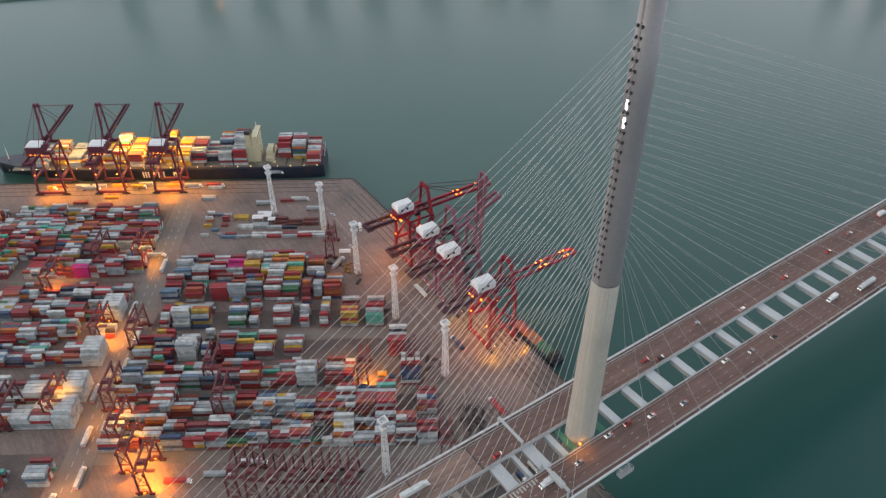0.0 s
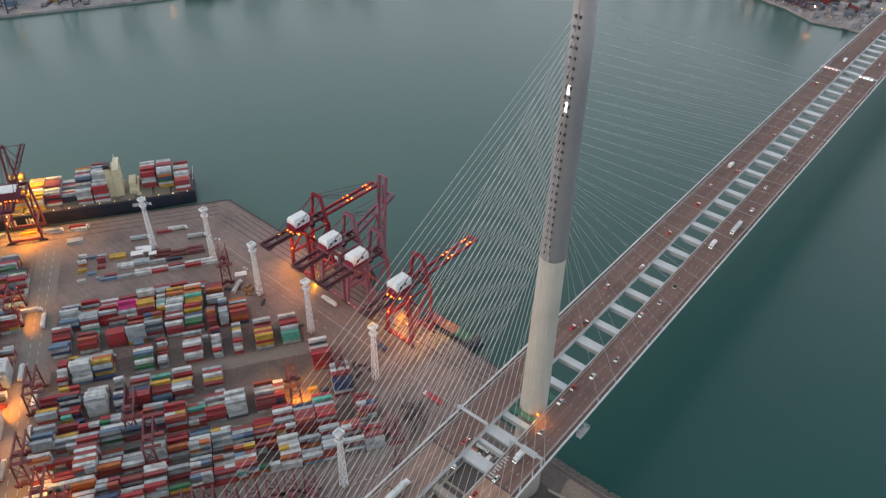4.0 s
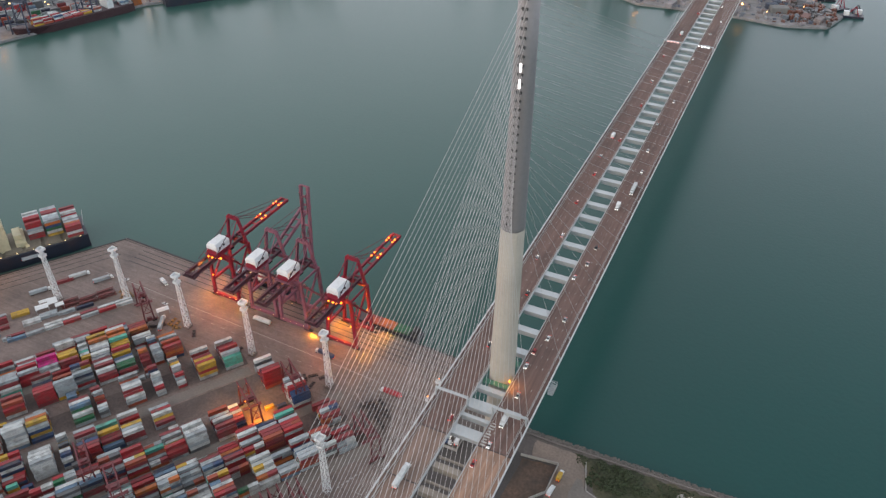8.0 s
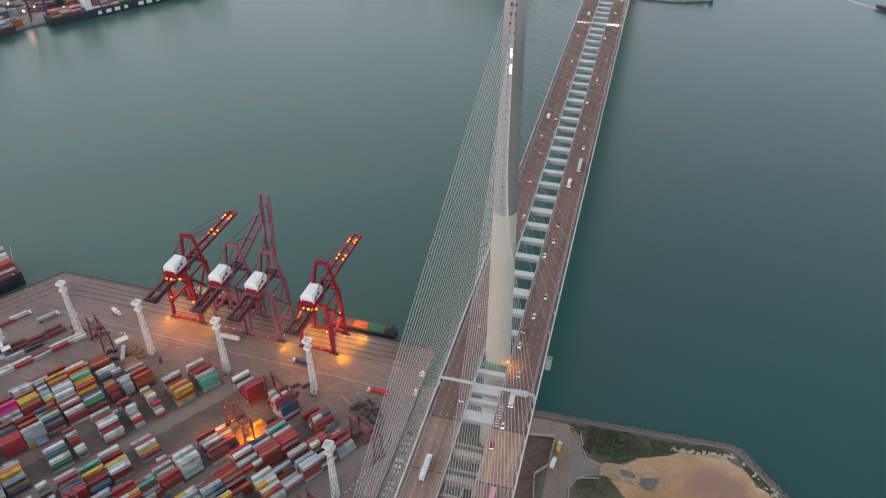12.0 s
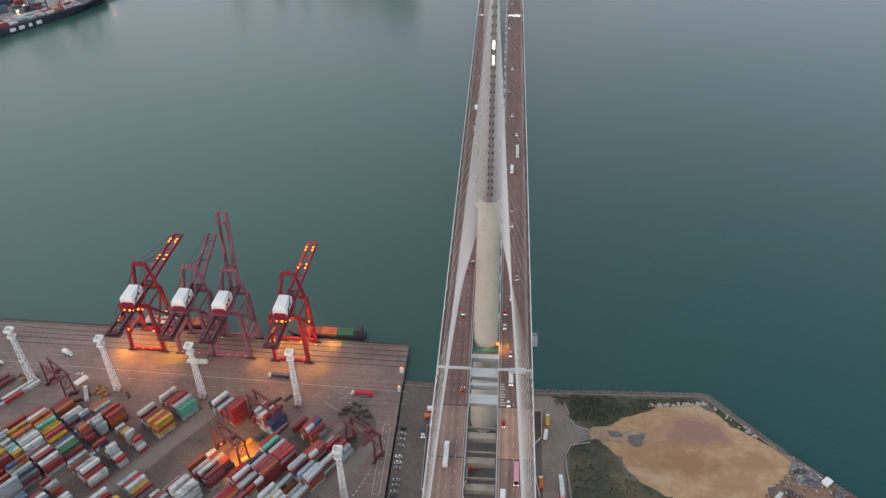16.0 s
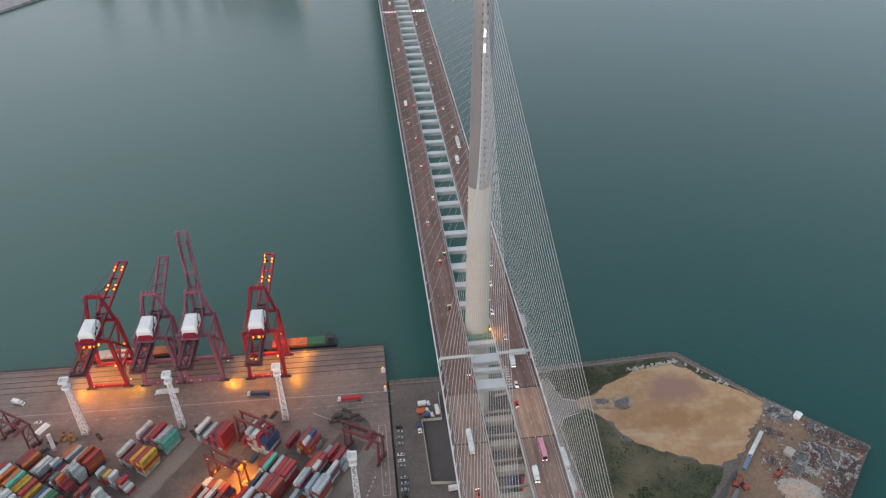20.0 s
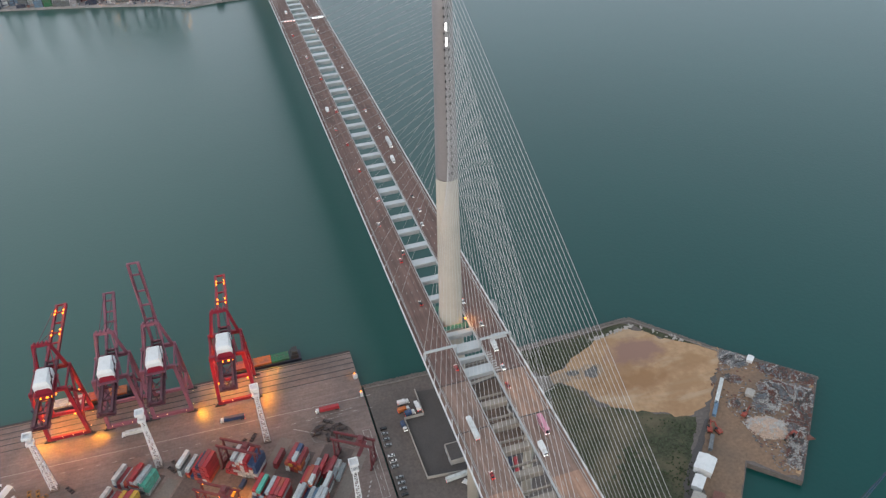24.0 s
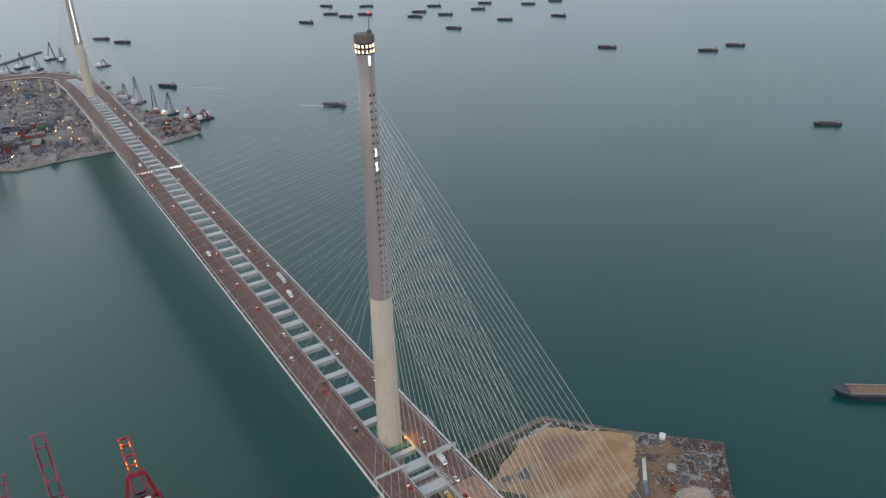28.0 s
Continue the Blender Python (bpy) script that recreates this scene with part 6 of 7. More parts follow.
for cx, cy, rx, ry, h, mix, count, turn, lab in (
        (194, -31, 9.5, 8, 2.6, (0, 3, 0, 1, 0, 5), 620, -45, "pale grey crushed metal heap"),
        (217, -53, 15, 7, 2.8, (2, 1, 2, 5, 1, 3, 2), 760, -38, "dark rusty scrap heap along the shore"),
        (229, -64, 7, 6, 2.2, (2, 1, 3), 320, -40, "rusty brown scrap heap at the point"),
        (205, -68, 14, 10, 3.8, (0, 5, 1, 3, 2, 0), 1100, -30, "blue-grey scrap metal heap"),
        (217, -78, 11, 9, 3.2, (0, 2, 5, 3, 1, 2, 1), 820, 45, "mixed grey scrap metal heap"),
        (190, -74, 10, 8, 3.2, (5, 0, 3, 1, 2), 700, 20, "blue-grey scrap heap"),
        (206, -92, 12, 9, 3.0, (0, 3, 2, 1, 2, 1), 820, 45, "grey and rusty scrap heap"),
        (179, -91, 12, 8, 4.6, (4, 4, 3, 4, 4), 1000, -30, "pale broken timber and scrap heap"),
        (193, -97, 9, 8, 3.0, (0, 1, 3, 2, 2), 560, 40, "grey and dark scrap heap"),
        (184, -113, 13, 7, 2.4, (0, 3, 1, 2), 700, 45, "grey sheet metal heap beside the quay"),
        (200, -108, 8, 6, 2.0, (1, 2, 0), 380, 45, "dark scrap heap by the quay edge"),
        (183, -48, 6, 4, 1.5, (1, 2, 0), 240, -45, "small heap of dark scrap"),
        (172, -67, 4, 3, 1.3, (1, 2, 0), 120, 45, "small heap of dark scrap")):
    thing("scrap_heap", lab + " on brown soil", "scrap heap", kind="stuff", shape=scrap_heap(cx, cy, rx, ry, h, mix, count, turn, SCRAP_SIZE if mix[0] != 4 else 0.8), material=M_SCRAP)


# dark dirt track and tan quay strip round the scrap yard
for nm, lab, pts, mt, sd in (("ground_track", "dark muddy track between grass and sheds", [(146, -72), (150, -70), (113, -112), (104, -126), (98, -122), (108, -108), (126, -90)], M_ASPHALT, 31), ("ground_quay_strip", "tan dusty strip along the quay edge", [(231.5, -65), (233.5, -66.5), (174.5, -127.2), (172.5, -124.6)], M_SAND, 32)):
    patch(nm, lab, "ground", pts, 4.075, mt, 0.1, seed=sd, edge=1.5 if mt is M_ASPHALT else 0.3)
litter = Shape()
for _ in range(2600):
    x, y = rr.uniform(165, 236), rr.uniform(-128, -24)
    if x + y > 168 or x - y < 214 or x - y > 300 or x + y < 45 or (172 < x < 206 and -60 < y < -40 and rr.random() < 0.8):
        continue
    litter.slot = rr.choice((0, 1, 2, 2, 5, 3, 1))
    p = Vector((x, y, 4.25))
    d = Vector((rr.uniform(-1, 1), rr.uniform(-1, 1), rr.uniform(-0.2, 0.2))).normalized() * rr.uniform(0.2, 1.1)
    litter.beam(tuple(p - d), tuple(p + d), rr.uniform(0.2, 0.8), rr.uniform(0.15, 0.5))
thing("scrap_litter", "scattered metal scraps over brown soil", "scrap", kind="stuff", shape=litter, material=M_SCRAP)


def hut(x, y, sx, sy, h, turn, wall_m, roof_m, label, z=4.0):
    c = thing("shed", label, "shed", pose(x, y, z, 0, 0, turn), group="sheds of the scrap yard")
    b = Shape()
    b.box(0, 0, 0, sx, sy, h)
    part("wall", b, wall_m, c)
    r = Shape()
    r.add([(-sx / 2 - 0.3, -sy / 2 - 0.3, h), (sx / 2 + 0.3, -sy / 2 - 0.3, h), (sx / 2 + 0.3, sy / 2 + 0.3, h), (-sx / 2 - 0.3, sy / 2 + 0.3, h), (-sx / 2 - 0.3, 0, h + sy * 0.12), (sx / 2 + 0.3, 0, h + sy * 0.12)],
          [(3, 2, 1, 0), (0, 1, 5, 4), (2, 3, 4, 5), (1, 2, 5), (3, 0, 4)])
    part("roof", r, roof_m, c)
    d = Shape()
    d.box(sx / 2 + 0.02, 0, 0, 0.1, min(3.0, sy * 0.4), h * 0.7)
    part("door", d, M_DARK, c)
    return c


hut(204.0, -37, 5, 3.8, 2.4, 40, M_WHITE, M_WHITE, "small white shed by the shore")
hut(184.6, -63.7, 5.5, 5, 2.6, 40, M_PALE, M_PALE, "small pale site office in the scrap yard")
hut(124, -104, 12, 10.5, 4.6, 42, M_WHITE, M_WHITE, "white metal-roofed workshop beside the scrap yard")
hut(113.5, -113.5, 9, 6, 3.6, 42, M_WHITE, M_WHITE, "low white shed beside the workshop")
hut(106, -124, 9, 7, 4.0, 42, M_WALL, M_PALE, "grey shed with a pale roof")
hut(116, -129, 14, 6, 3.0, 48, M_SCRAP[2], M_SCRAP[2], "rust-red storage shed beside the workshop")
for x, y, turn, col in ((171, -51, 47, "white"), (163, -59.5, 47, "white"), (156, -67.5, 48, "pale_blue"), (138, -90, 50, "dark_grey")):
    ob = new("storage_container", protos.get((12.2, NAMES.index(col))) or protos[(12.2, 0)])
    tagged(ob, "weathered steel storage container along the scrap yard fence", "shipping container", "storage containers").matrix_basis = pose(x, y, 4.06, 0, 0, turn)


M_DIGGER = paint("dull_red_machine_paint", (0.30, 0.055, 0.035), 0.6, vary=0.25, scale=0.5, dirty=0.4)


def excavator(x, y, turn):
    c = thing("excavator", "dull red tracked excavator working in the scrap yard", "excavator", pose(x, y, 4.1, 0, 0, turn), group="excavators")
    for s in (-1, 1):
        t = Shape()
        t.box(0, s * 1.3, 0, 4.6, 0.7, 1.0, bevel=0.25)
        part("track", t, M_TYRE, c)
    b = Shape()
    b.box(-0.6, 0, 1.1, 3.8, 2.9, 1.6, bevel=0.25)
    part("body", b, M_DIGGER, c)
    cab = Shape()
    cab.box(1.0, 0.9, 1.6, 1.7, 1.1, 1.9, bevel=0.2)
    part("cab", cab, M_GLASS, c)
    arm = Shape()
    arm.beam((1.3, -0.4, 2.0), (4.8, -0.4, 5.0), 0.6, 0.8)
    arm.beam((4.8, -0.4, 5.0), (7.4, -0.4, 2.0), 0.45, 0.6)
    part("arm", arm, M_DIGGER, c)
    g = Shape()
    g.box(7.5, -0.4, 0.7, 1.3, 1.3, 1.3, bevel=0.3)
    part("grab", g, M_DARK, c)


excavator(170.7, -77.6, 30)
excavator(147.3, -83.5, 100)
excavator(189, -101, 200)
excavator(143, -80.6, 60)

# floating derrick and barge off the scrap yard
M_ORANGE_PAINT = M_BOX[NAMES.index("orange")]
der = thing("floating_crane", "floating derrick with a dark blue lattice boom", "floating crane", pose(182.5, -158, 0, 0, 0, 15))
p0 = Shape()
p0.box(0, 0, -1.0, 26, 12, 3.0, bevel=0.3)
part("pontoon", p0, M_HULL, der)
p1 = Shape()
p1.box(-6, 0, 2.0, 6, 7, 5, bevel=0.3)
p1.box(-6, 0, 7.0, 4, 5, 2.5, bevel=0.2)
part("cabin", p1, M_WHITE, der)
p2 = Shape()
p2.box(3, 0, 2.0, 5, 5, 4.5, bevel=0.3)
part("slewing_house", p2, M_ORANGE_PAINT, der)
p3 = Shape()
for s_ in (-0.8, 0.8):
    p3.beam((4, s_, 5), (26, s_ * 0.4, 24), 0.4)
    p3.beam((4, s_, 6.5), (26, s_ * 0.4, 24.6), 0.3)
for k in range(10):
    f = k / 10
    p3.beam((4 + 22 * f, -0.8, 5 + 19 * f), (4 + 22 * (f + 0.1), 0.8, 5 + 19 * (f + 0.1)), 0.2)
part("boom", p3, M_BOX[NAMES.index("blue")], der)
p4 = Shape()
p4.rod((1, 0, 6), (0, 0, 15), 0.4, 8)
p4.rod((0, 0, 15), (26, 0, 24.5), 0.12, 5)
part("a_frame", p4, M_DARK, der)
bg = thing("cargo_barge", "long dark open cargo barge on the water", "barge", pose(409, -109, 0, 0, 0, -36))
part("hull", hull(62, 15, 4.0, M_HULL), None, bg)
hold = Shape()
hold.box(-30, 0, 4.9, 40, 11, 0.5)
part("hatch_cover", hold, M_SOIL, bg)
rimm = Shape()
for yy in (-6, 6):
    rimm.box(-30, yy, 4.9, 42, 0.6, 1.3)
part("coaming", rimm, M_WALL, bg)


for x, y, turn, col in ((12, -62, 70, "blue"), (15, -65, 72, "navy"), (18, -67, 75, "red"), (-6, -40, 20, "red")):
    ob = new("storage_container", protos.get((12.2, NAMES.index(col))) or protos[(12.2, 0)])
    tagged(ob, col + " steel storage container on the ground under the bridge", "shipping container", "storage containers").matrix_basis = pose(x, y, 4.03, 0, 0, turn)


# ---- vehicles ----
def wheels(c, xs, y, r):
    for x in xs:
        for s in (-1, 1):
            w = Shape()
            w.rod((x, s * y - 0.12, r), (x, s * y + 0.12, r), r, 10)
            part("wheel", w, M_TYRE, c)


def lamps(c, front, rear, y, z):
    for s in (-1, 1):
        h = Shape()
        t = Shape()
        h.box(front, s * y, z, 0.15, 0.5, 0.35)
        t.box(rear, s * y, z + 0.1, 0.12, 0.45, 0.3)
        part("headlamp", h, M_HEAD, c)
        part("tail_lamp", t, M_TAIL, c)


def car(color, label, lights=True):
    c = thing("car", label, "car", group="cars")
    b = Shape()
    sec = ((-2.2, 0.35, 0.85), (-2.1, 0.3, 1.0), (-1.3, 0.25, 1.05), (1.0, 0.25, 1.0), (2.0, 0.28, 0.85), (2.2, 0.35, 0.7))
    b.tube([[(x, -0.88, z0), (x, 0.88, z0), (x, 0.86, z1), (x, -0.86, z1)] for x, z0, z1 in sec])
    part("body", b, color, c)
    g = Shape()
    g.tube([[(x, -w, 0.98), (x, w, 0.98), (x, w * 0.86, z1), (x, -w * 0.86, z1)] for x, w, z1 in ((-1.9, 0.8, 1.0), (-1.2, 0.8, 1.48), (0.2, 0.8, 1.5), (1.1, 0.8, 1.0))])
    cabin = part("cabin", g, M_GLASS, c)
    r = Shape()
    r.box(-0.5, 0, 1.47, 1.5, 1.3, 0.06, bevel=0.02)
    part("roof", r, color, cabin)
    wheels(c, (-1.35, 1.4), 0.8, 0.33)
    if lights:
        lamps(c, 2.22, -2.22, 0.6, 0.6)
    return c


def lorry(body_mat, label, length=8.0, cab_mat=None, name="lorry"):
    c = thing(name, label, name, group="lorries")
    cab = Shape()
    cab.tube([[(x, -1.15, 0.6), (x, 1.15, 0.6), (x, 1.1, z), (x, -1.1, z)] for x, z in ((length / 2 - 2.1, 2.9), (length / 2 - 0.5, 2.9), (length / 2, 1.9))])
    cb = part("cab", cab, cab_mat or M_WHITE, c)
    ws = Shape()
    ws.box(length / 2 - 0.16, 0, 1.75, 0.3, 2.0, 0.7)
    part("windscreen", ws, M_GLASS, cb)
    ch = Shape()
    ch.box(-0.2, 0, 0.7, length - 0.6, 0.9, 0.35)
    part("chassis", ch, M_DARK, c)
    cargo_box = Shape()
    cargo_box.box(-1.25, 0, 1.1, length - 2.7, 2.45, 2.6, bevel=0.06)
    part("cargo_box", cargo_box, body_mat, c)
    wheels(c, (-length / 2 + 1.0, -length / 2 + 2.3, length / 2 - 1.3), 1.05, 0.5)
    lamps(c, length / 2 + 0.05, -length / 2 + 0.05, 0.85, 0.9)
    return c


def bus(mat, label):
    c = thing("bus", label, "bus", group="buses")
    b = Shape()
    b.box(0, 0, 0.4, 11.5, 2.5, 3.9, bevel=0.18)
    body = part("body", b, mat, c)
    w = Shape()
    for z in (1.5, 3.1):
        for s in (-1, 1):
            w.box(0, s * 1.26, z, 10.2, 0.06, 0.8)
    w.box(5.76, 0, 1.4, 0.08, 2.1, 2.4)
    part("window", w, M_GLASS, body)
    wheels(c, (-3.6, 3.8), 1.1, 0.5)
    lamps(c, 5.8, -5.78, 0.9, 0.8)
    return c


def articulated(box_col, label):
    c = lorry(M_BOX[box_col], label, 15.5, name="container_lorry")
    return c


C_WHITE = paint("car_white", (0.7, 0.7, 0.7), 0.3, vary=0.05)
C_SILVER = paint("car_silver", (0.38, 0.39, 0.40), 0.3, metal=0.5, vary=0.05)
C_RED = paint("car_red", (0.36, 0.02, 0.02), 0.3, vary=0.05)
C_BLACK = paint("car_black", (0.02, 0.02, 0.022), 0.3, vary=0.05)
C_PINK = paint("bus_pink", (0.6, 0.25, 0.33), 0.4, vary=0.05)
protos_v = {
    "w": car(C_WHITE, "white car with its lamps on"), "s": car(C_SILVER, "silver car with its lamps on"), "r": car(C_RED, "red taxi with its lamps on"), "k": car(C_BLACK, "black car with its lamps on"),
    "L": lorry(M_WHITE, "white box lorry with lamps on"), "O": lorry(M_ORANGE_PAINT, "orange box lorry with white cab"), "Y": lorry(M_BOX[NAMES.index("yellow")], "yellow box lorry with white cab"), "D": lorry(M_BOX[NAMES.index("blue")], "small blue box lorry with white cab", 7.0), "B": bus(C_PINK, "pink double-deck bus with lamps on"),
    "A": articulated(NAMES.index("white"), "articulated lorry carrying a white container"), "R": articulated(NAMES.index("red"), "articulated lorry carrying a red container"), "U": articulated(NAMES.index("blue"), "articulated lorry carrying a blue container"), "G": articulated(NAMES.index("grey"), "articulated lorry with a grey trailer"),
    "p": car(C_WHITE, "white car parked on the tarmac", False), "q": car(C_BLACK, "black car parked on the tarmac", False), "t": car(C_SILVER, "silver car parked on the tarmac", False)}
used = set()


def put_vehicle(key, x, y, z, turn):
    m = pose(x, y, z, 0, 0, turn)
    if key in used:
        copy_thing(protos_v[key], m)
    else:
        used.add(key)
        protos_v[key].matrix_basis = m


for key, x, y in (("s", 18.4, 56), ("k", 14.6, 136), ("L", 14.6, 192), ("A", 19.0, 221), ("w", 14.6, 288), ("w", 10.9, 9), ("s", 14.6, -14), ("w", 14.6, 36), ("r", 11.0, 22), ("L", 14.8, -35), ("r", 11.0, -66), ("B", 17.6, -98), ("L", 11.2, -112), ("w", 11.0, 98), ("s", 14.6, 116),
                  ("w", 18.4, 252), ("s", 11.0, 340), ("w", 14.6, 392), ("k", 18.4, 447), ("w", 11.0, 505), ("s", 14.6, 590), ("w", 18.4, 640), ("w", 11.0, 700), ("L", 14.6, 760), ("w", 18.4, 820), ("w", 14.6, 866), ("s", 11.0, 905), ("w", 13.6, -52)):
    put_vehicle(key, x, y, deck_z(y) + 0.06, -90)
for key, x, y in (("A", -17.4, -88), ("r", -14.6, 186), ("r", -11.0, 296), ("s", -18.2, 108), ("L", -18.2, 300), ("r", -14.6, 62), ("k", -11.0, 70), ("r", -11.4, -44), ("w", -11.0, 140), ("r", -14.6, 232), ("s", -18.2, 262), ("r", -11.0, 372), ("w", -14.6, 430), ("r", -18.2, 500), ("L", -14.6, 575), ("r", -11.0, 660), ("s", -14.6, 740), ("k", -14.6, 16), ("r", -18.2, -118), ("w", -11.0, 800)):
    put_vehicle(key, x, y, deck_z(y) + 0.06, 90)
for key, x, y, turn in (("L", -33.4, 4.4, 3), ("O", -34.6, -1.6, 5), ("L", -25.4, -1.4, 94), ("D", -38.4, -15.2, -84), ("D", -31.5, -5.6, 4), ("A", -18.0, -62.8, 4), ("L", -13.5, -69.5, 130), ("Y", 41.0, 0.6, 86), ("L", 39.4, -12, 82), ("O", 35.5, -48, 92), ("A", 47.5, -50, 92), ("A", 47.2, -67, 92), ("R", 41, -84, 90), ("A", 30, -102, 90)):
    put_vehicle(key, x, y, 4.03, turn)
r2 = random.Random(5)
for k in range(13):
    y = -12 - 4.3 * k + r2.uniform(-0.6, 0.6)
    if k not in (4, 8):
        put_vehicle(r2.choice("ptqqt"), -51.3 + r2.uniform(-0.4, 0.4), y, 4.02, r2.choice((0, 180)) + r2.uniform(-5, 5))
for key, x, y, turn in (("A", -203, 36.5, 178), ("R", -82, 14.5, 178), ("U", -142, 27.0, 176), ("p", -330, 30, 40), ("p", -282, 21, 10), ("G", -268, 2, 120), ("G", -420, 18, 57), ("L", -300, 40, -20)):
    put_vehicle(key, x, y, 5.02, turn)
for u, w, key in ((-285, 60, "A"), (-279, 118, "G"), (-290, 176, "A"), (-281, 226, "A"), (-290, 12, "G"), (-200, 30, "G"), (-180, 38, "A"), (-222, 26, "R"), (-284, 341.5, "G"), (-264, 341.5, "R"), (-215, 311.6, "G"), (-185, 317, "A"), (-170, 302, "G"), (-410, 341, "Y"), (-375, 340, "G"), (-330, 341, "Y"), (-279, 30, "G"), (-291, 95, "G"), (-279, 148, "A"), (-291, 240, "A")):
    x, y, z = yard(u, w, 5.02)
    put_vehicle(key, x, y, z, YARD + (90 if w < 230 and u < -270 else 0))

# ---- bridge fittings ----
plat = Shape()
for z in (-4.6, -3.4, -1.8):
    for x in (27.6, 30.4):
        plat.beam((x, -1.2, DECK_Z + z), (x, 7.2, DECK_Z + z), 0.22)
    for y in (-1.2, 1.6, 4.4, 7.2):
        plat.beam((27.6, y, DECK_Z + z), (30.4, y, DECK_Z + z), 0.22)
for y in (-1.2, 1.6, 4.4, 7.2):
    for x in (27.6, 30.4):
        plat.beam((x, y, DECK_Z - 4.7), (x, y, DECK_Z - 1.7), 0.22)
plat.box(29.0, 3.0, DECK_Z - 4.7, 2.6, 8.2, 0.15)
for y in (0.2, 5.8):
    plat.beam((27.0, y, DECK_Z - 1.0), (29.4, y, DECK_Z - 1.8), 0.5)
part("inspection_cradle", plat, M_RAIL, bridge, "grey steel lattice inspection cradle hung from the deck edge")
M_NET = paint("green_netting", (0.05, 0.16, 0.11), 0.9)
for y, w in ((-9.6, 3.6), (10.0, 4.0)):
    net = Shape()
    net.box(0, y, DECK_Z - 1.2, 15.0, w, 0.25)
    part("net", net, M_NET, bridge, "green netting beside the pylon")
lite = Shape()
lite.box(6.9, -6.6, DECK_Z + 0.6, 0.9, 0.9, 0.9)
part("pylon_lamp", lite, M_ORANGE, bridge, "orange floodlight at the pylon foot")
lamp(9.4, -9.5, DECK_Z + 4.5, 1100, (1.0, 0.42, 0.05))
lamp(0.0, -9.6, DECK_Z + 0.6, 60, (1.0, 0.6, 0.2))
stripes = Shape()
for i in range(9):
    stripes.box(10.3, -37.5 - 1.9 * i, DECK_Z + 0.06, 3.0 if i % 3 else 1.4, 1.0, 0.012)
part("road_lettering", stripes, M_LINE, bridge, "white painted lettering bars on the road")

# ---- far shore ----
# far concrete kept paler: distance haze is put into its colour
M_FARLAND = paint("far_quay_hazed_concrete", (0.30, 0.28, 0.28), 0.9, vary=0.2, scale=0.02, fine=0.1, dirty=0.5)
coast = [(-1300, -700), (-1120, -220), (-1000, 80), (-862, 335), (-795, 548), (-690, 690), (-610, 812), (-520, 930), (-420, 985), (-330, 962), (-232, 932), (-175, 912), (-128, 884), (-86, 890), (5, 893), (85, 883), (140, 903), (158, 960), (120, 1010), (92, 1090), (84, 1200), (62, 1290), (50, 1420), (20, 1500), (-120, 1560), (-420, 1640), (-1100, 1760), (-2200, 1500), (-2200, -700)]
far = Shape()
far.prism(coast[::-1], -4.0, 3.5)
thing("ground_far_shore", "distant grey container terminal on the far shore", "ground", kind="structure", shape=far, material=M_FARLAND)
rf = random.Random(21)
far_boxes = Shape()
FAR_WEIGHTS = [30, 8, 18, 2, 4, 1, 3, 5, 0.5, 0.5, 0.5, 14, 0, 26]


def inside(x, y):
    n, hit = len(coast), False
    for i in range(n):
        (x0, y0), (x1, y1) = coast[i], coast[(i + 1) % n]
        if (y0 > y) != (y1 > y) and x < (x1 - x0) * (y - y0) / (y1 - y0) + x0:
            hit = not hit
    return hit


for ang, ox, oy, nu, nv in ((63.0, -905, 260, 46, 9), (52.0, -745, 640, 20, 7), (-8.0, -380, 930, 30, 9), (-12.0, -150, 930, 9, 6)):
    ca, sa = math.cos(radians(ang)), math.sin(radians(ang))
    for iv in range(nv):
        for iu in range(nu):
            if rf.random() < 0.2:
                continue
            col = rf.choices(range(len(NAMES)), FAR_WEIGHTS)[0]
            for row in range(5):
                u, v = (iu - nu / 2) * 13.5, 34 + iv * 24 + row * 2.7
                x, y = ox + u * ca - v * sa, oy + u * sa + v * ca
                if not inside(x, y) or (abs(x) < 34 and y > 840) or rf.random() < 0.15:
                    continue
                far_boxes.slot = col if rf.random() < 0.4 else rf.choices(range(len(NAMES)), FAR_WEIGHTS)[0]
                far_boxes.box(x, y, 3.5, 12.2, 2.45, CH * rf.randint(1, 4), ang, bevel=0.12)
thing("far_container_stacks", "distant coloured container stacks on the far terminal", "containers", kind="stuff", shape=far_boxes, material=M_BOX)
# sheds, plant and parked lorries crowd the land behind the far quay
# roof and wall colours lightened to carry the haze of the distance
M_HAZE = [paint("far_" + n, c, 0.85, vary=0.2, scale=0.05, fine=0.4) for n, c in (("slate", (0.21, 0.22, 0.25)), ("pale_roof", (0.46, 0.46, 0.47)), ("brown", (0.27, 0.22, 0.21)), ("mauve", (0.31, 0.28, 0.29)), ("navy", (0.10, 0.115, 0.155)), ("rust", (0.22, 0.12, 0.105)))]
clutter = Shape()
for _ in range(5200):
    x, y = rf.uniform(-520, 130), rf.uniform(885, 1600)
    if not inside(x, y) or (abs(x) < 15 and abs(y - 978) < 20):
        continue
    clutter.slot = rf.choices(range(6), (6, 2, 4, 6, 4, 1 if x < 60 else 9))[0]
    big = rf.random() < 0.05
    clutter.box(x, y, 3.5, rf.uniform(10, 22) if big else rf.uniform(2.5, 8), rf.uniform(7, 13) if big else rf.uniform(2, 4), rf.uniform(4, 9) if big else rf.uniform(1.2, 4.5), rf.choice((20, -12, 78, 110)) + rf.uniform(-8, 8), bevel=0.4)
thing("far_port_clutter", "distant sheds, plant and parked lorries on the far shore", "buildings", kind="stuff", shape=clutter, material=M_HAZE)
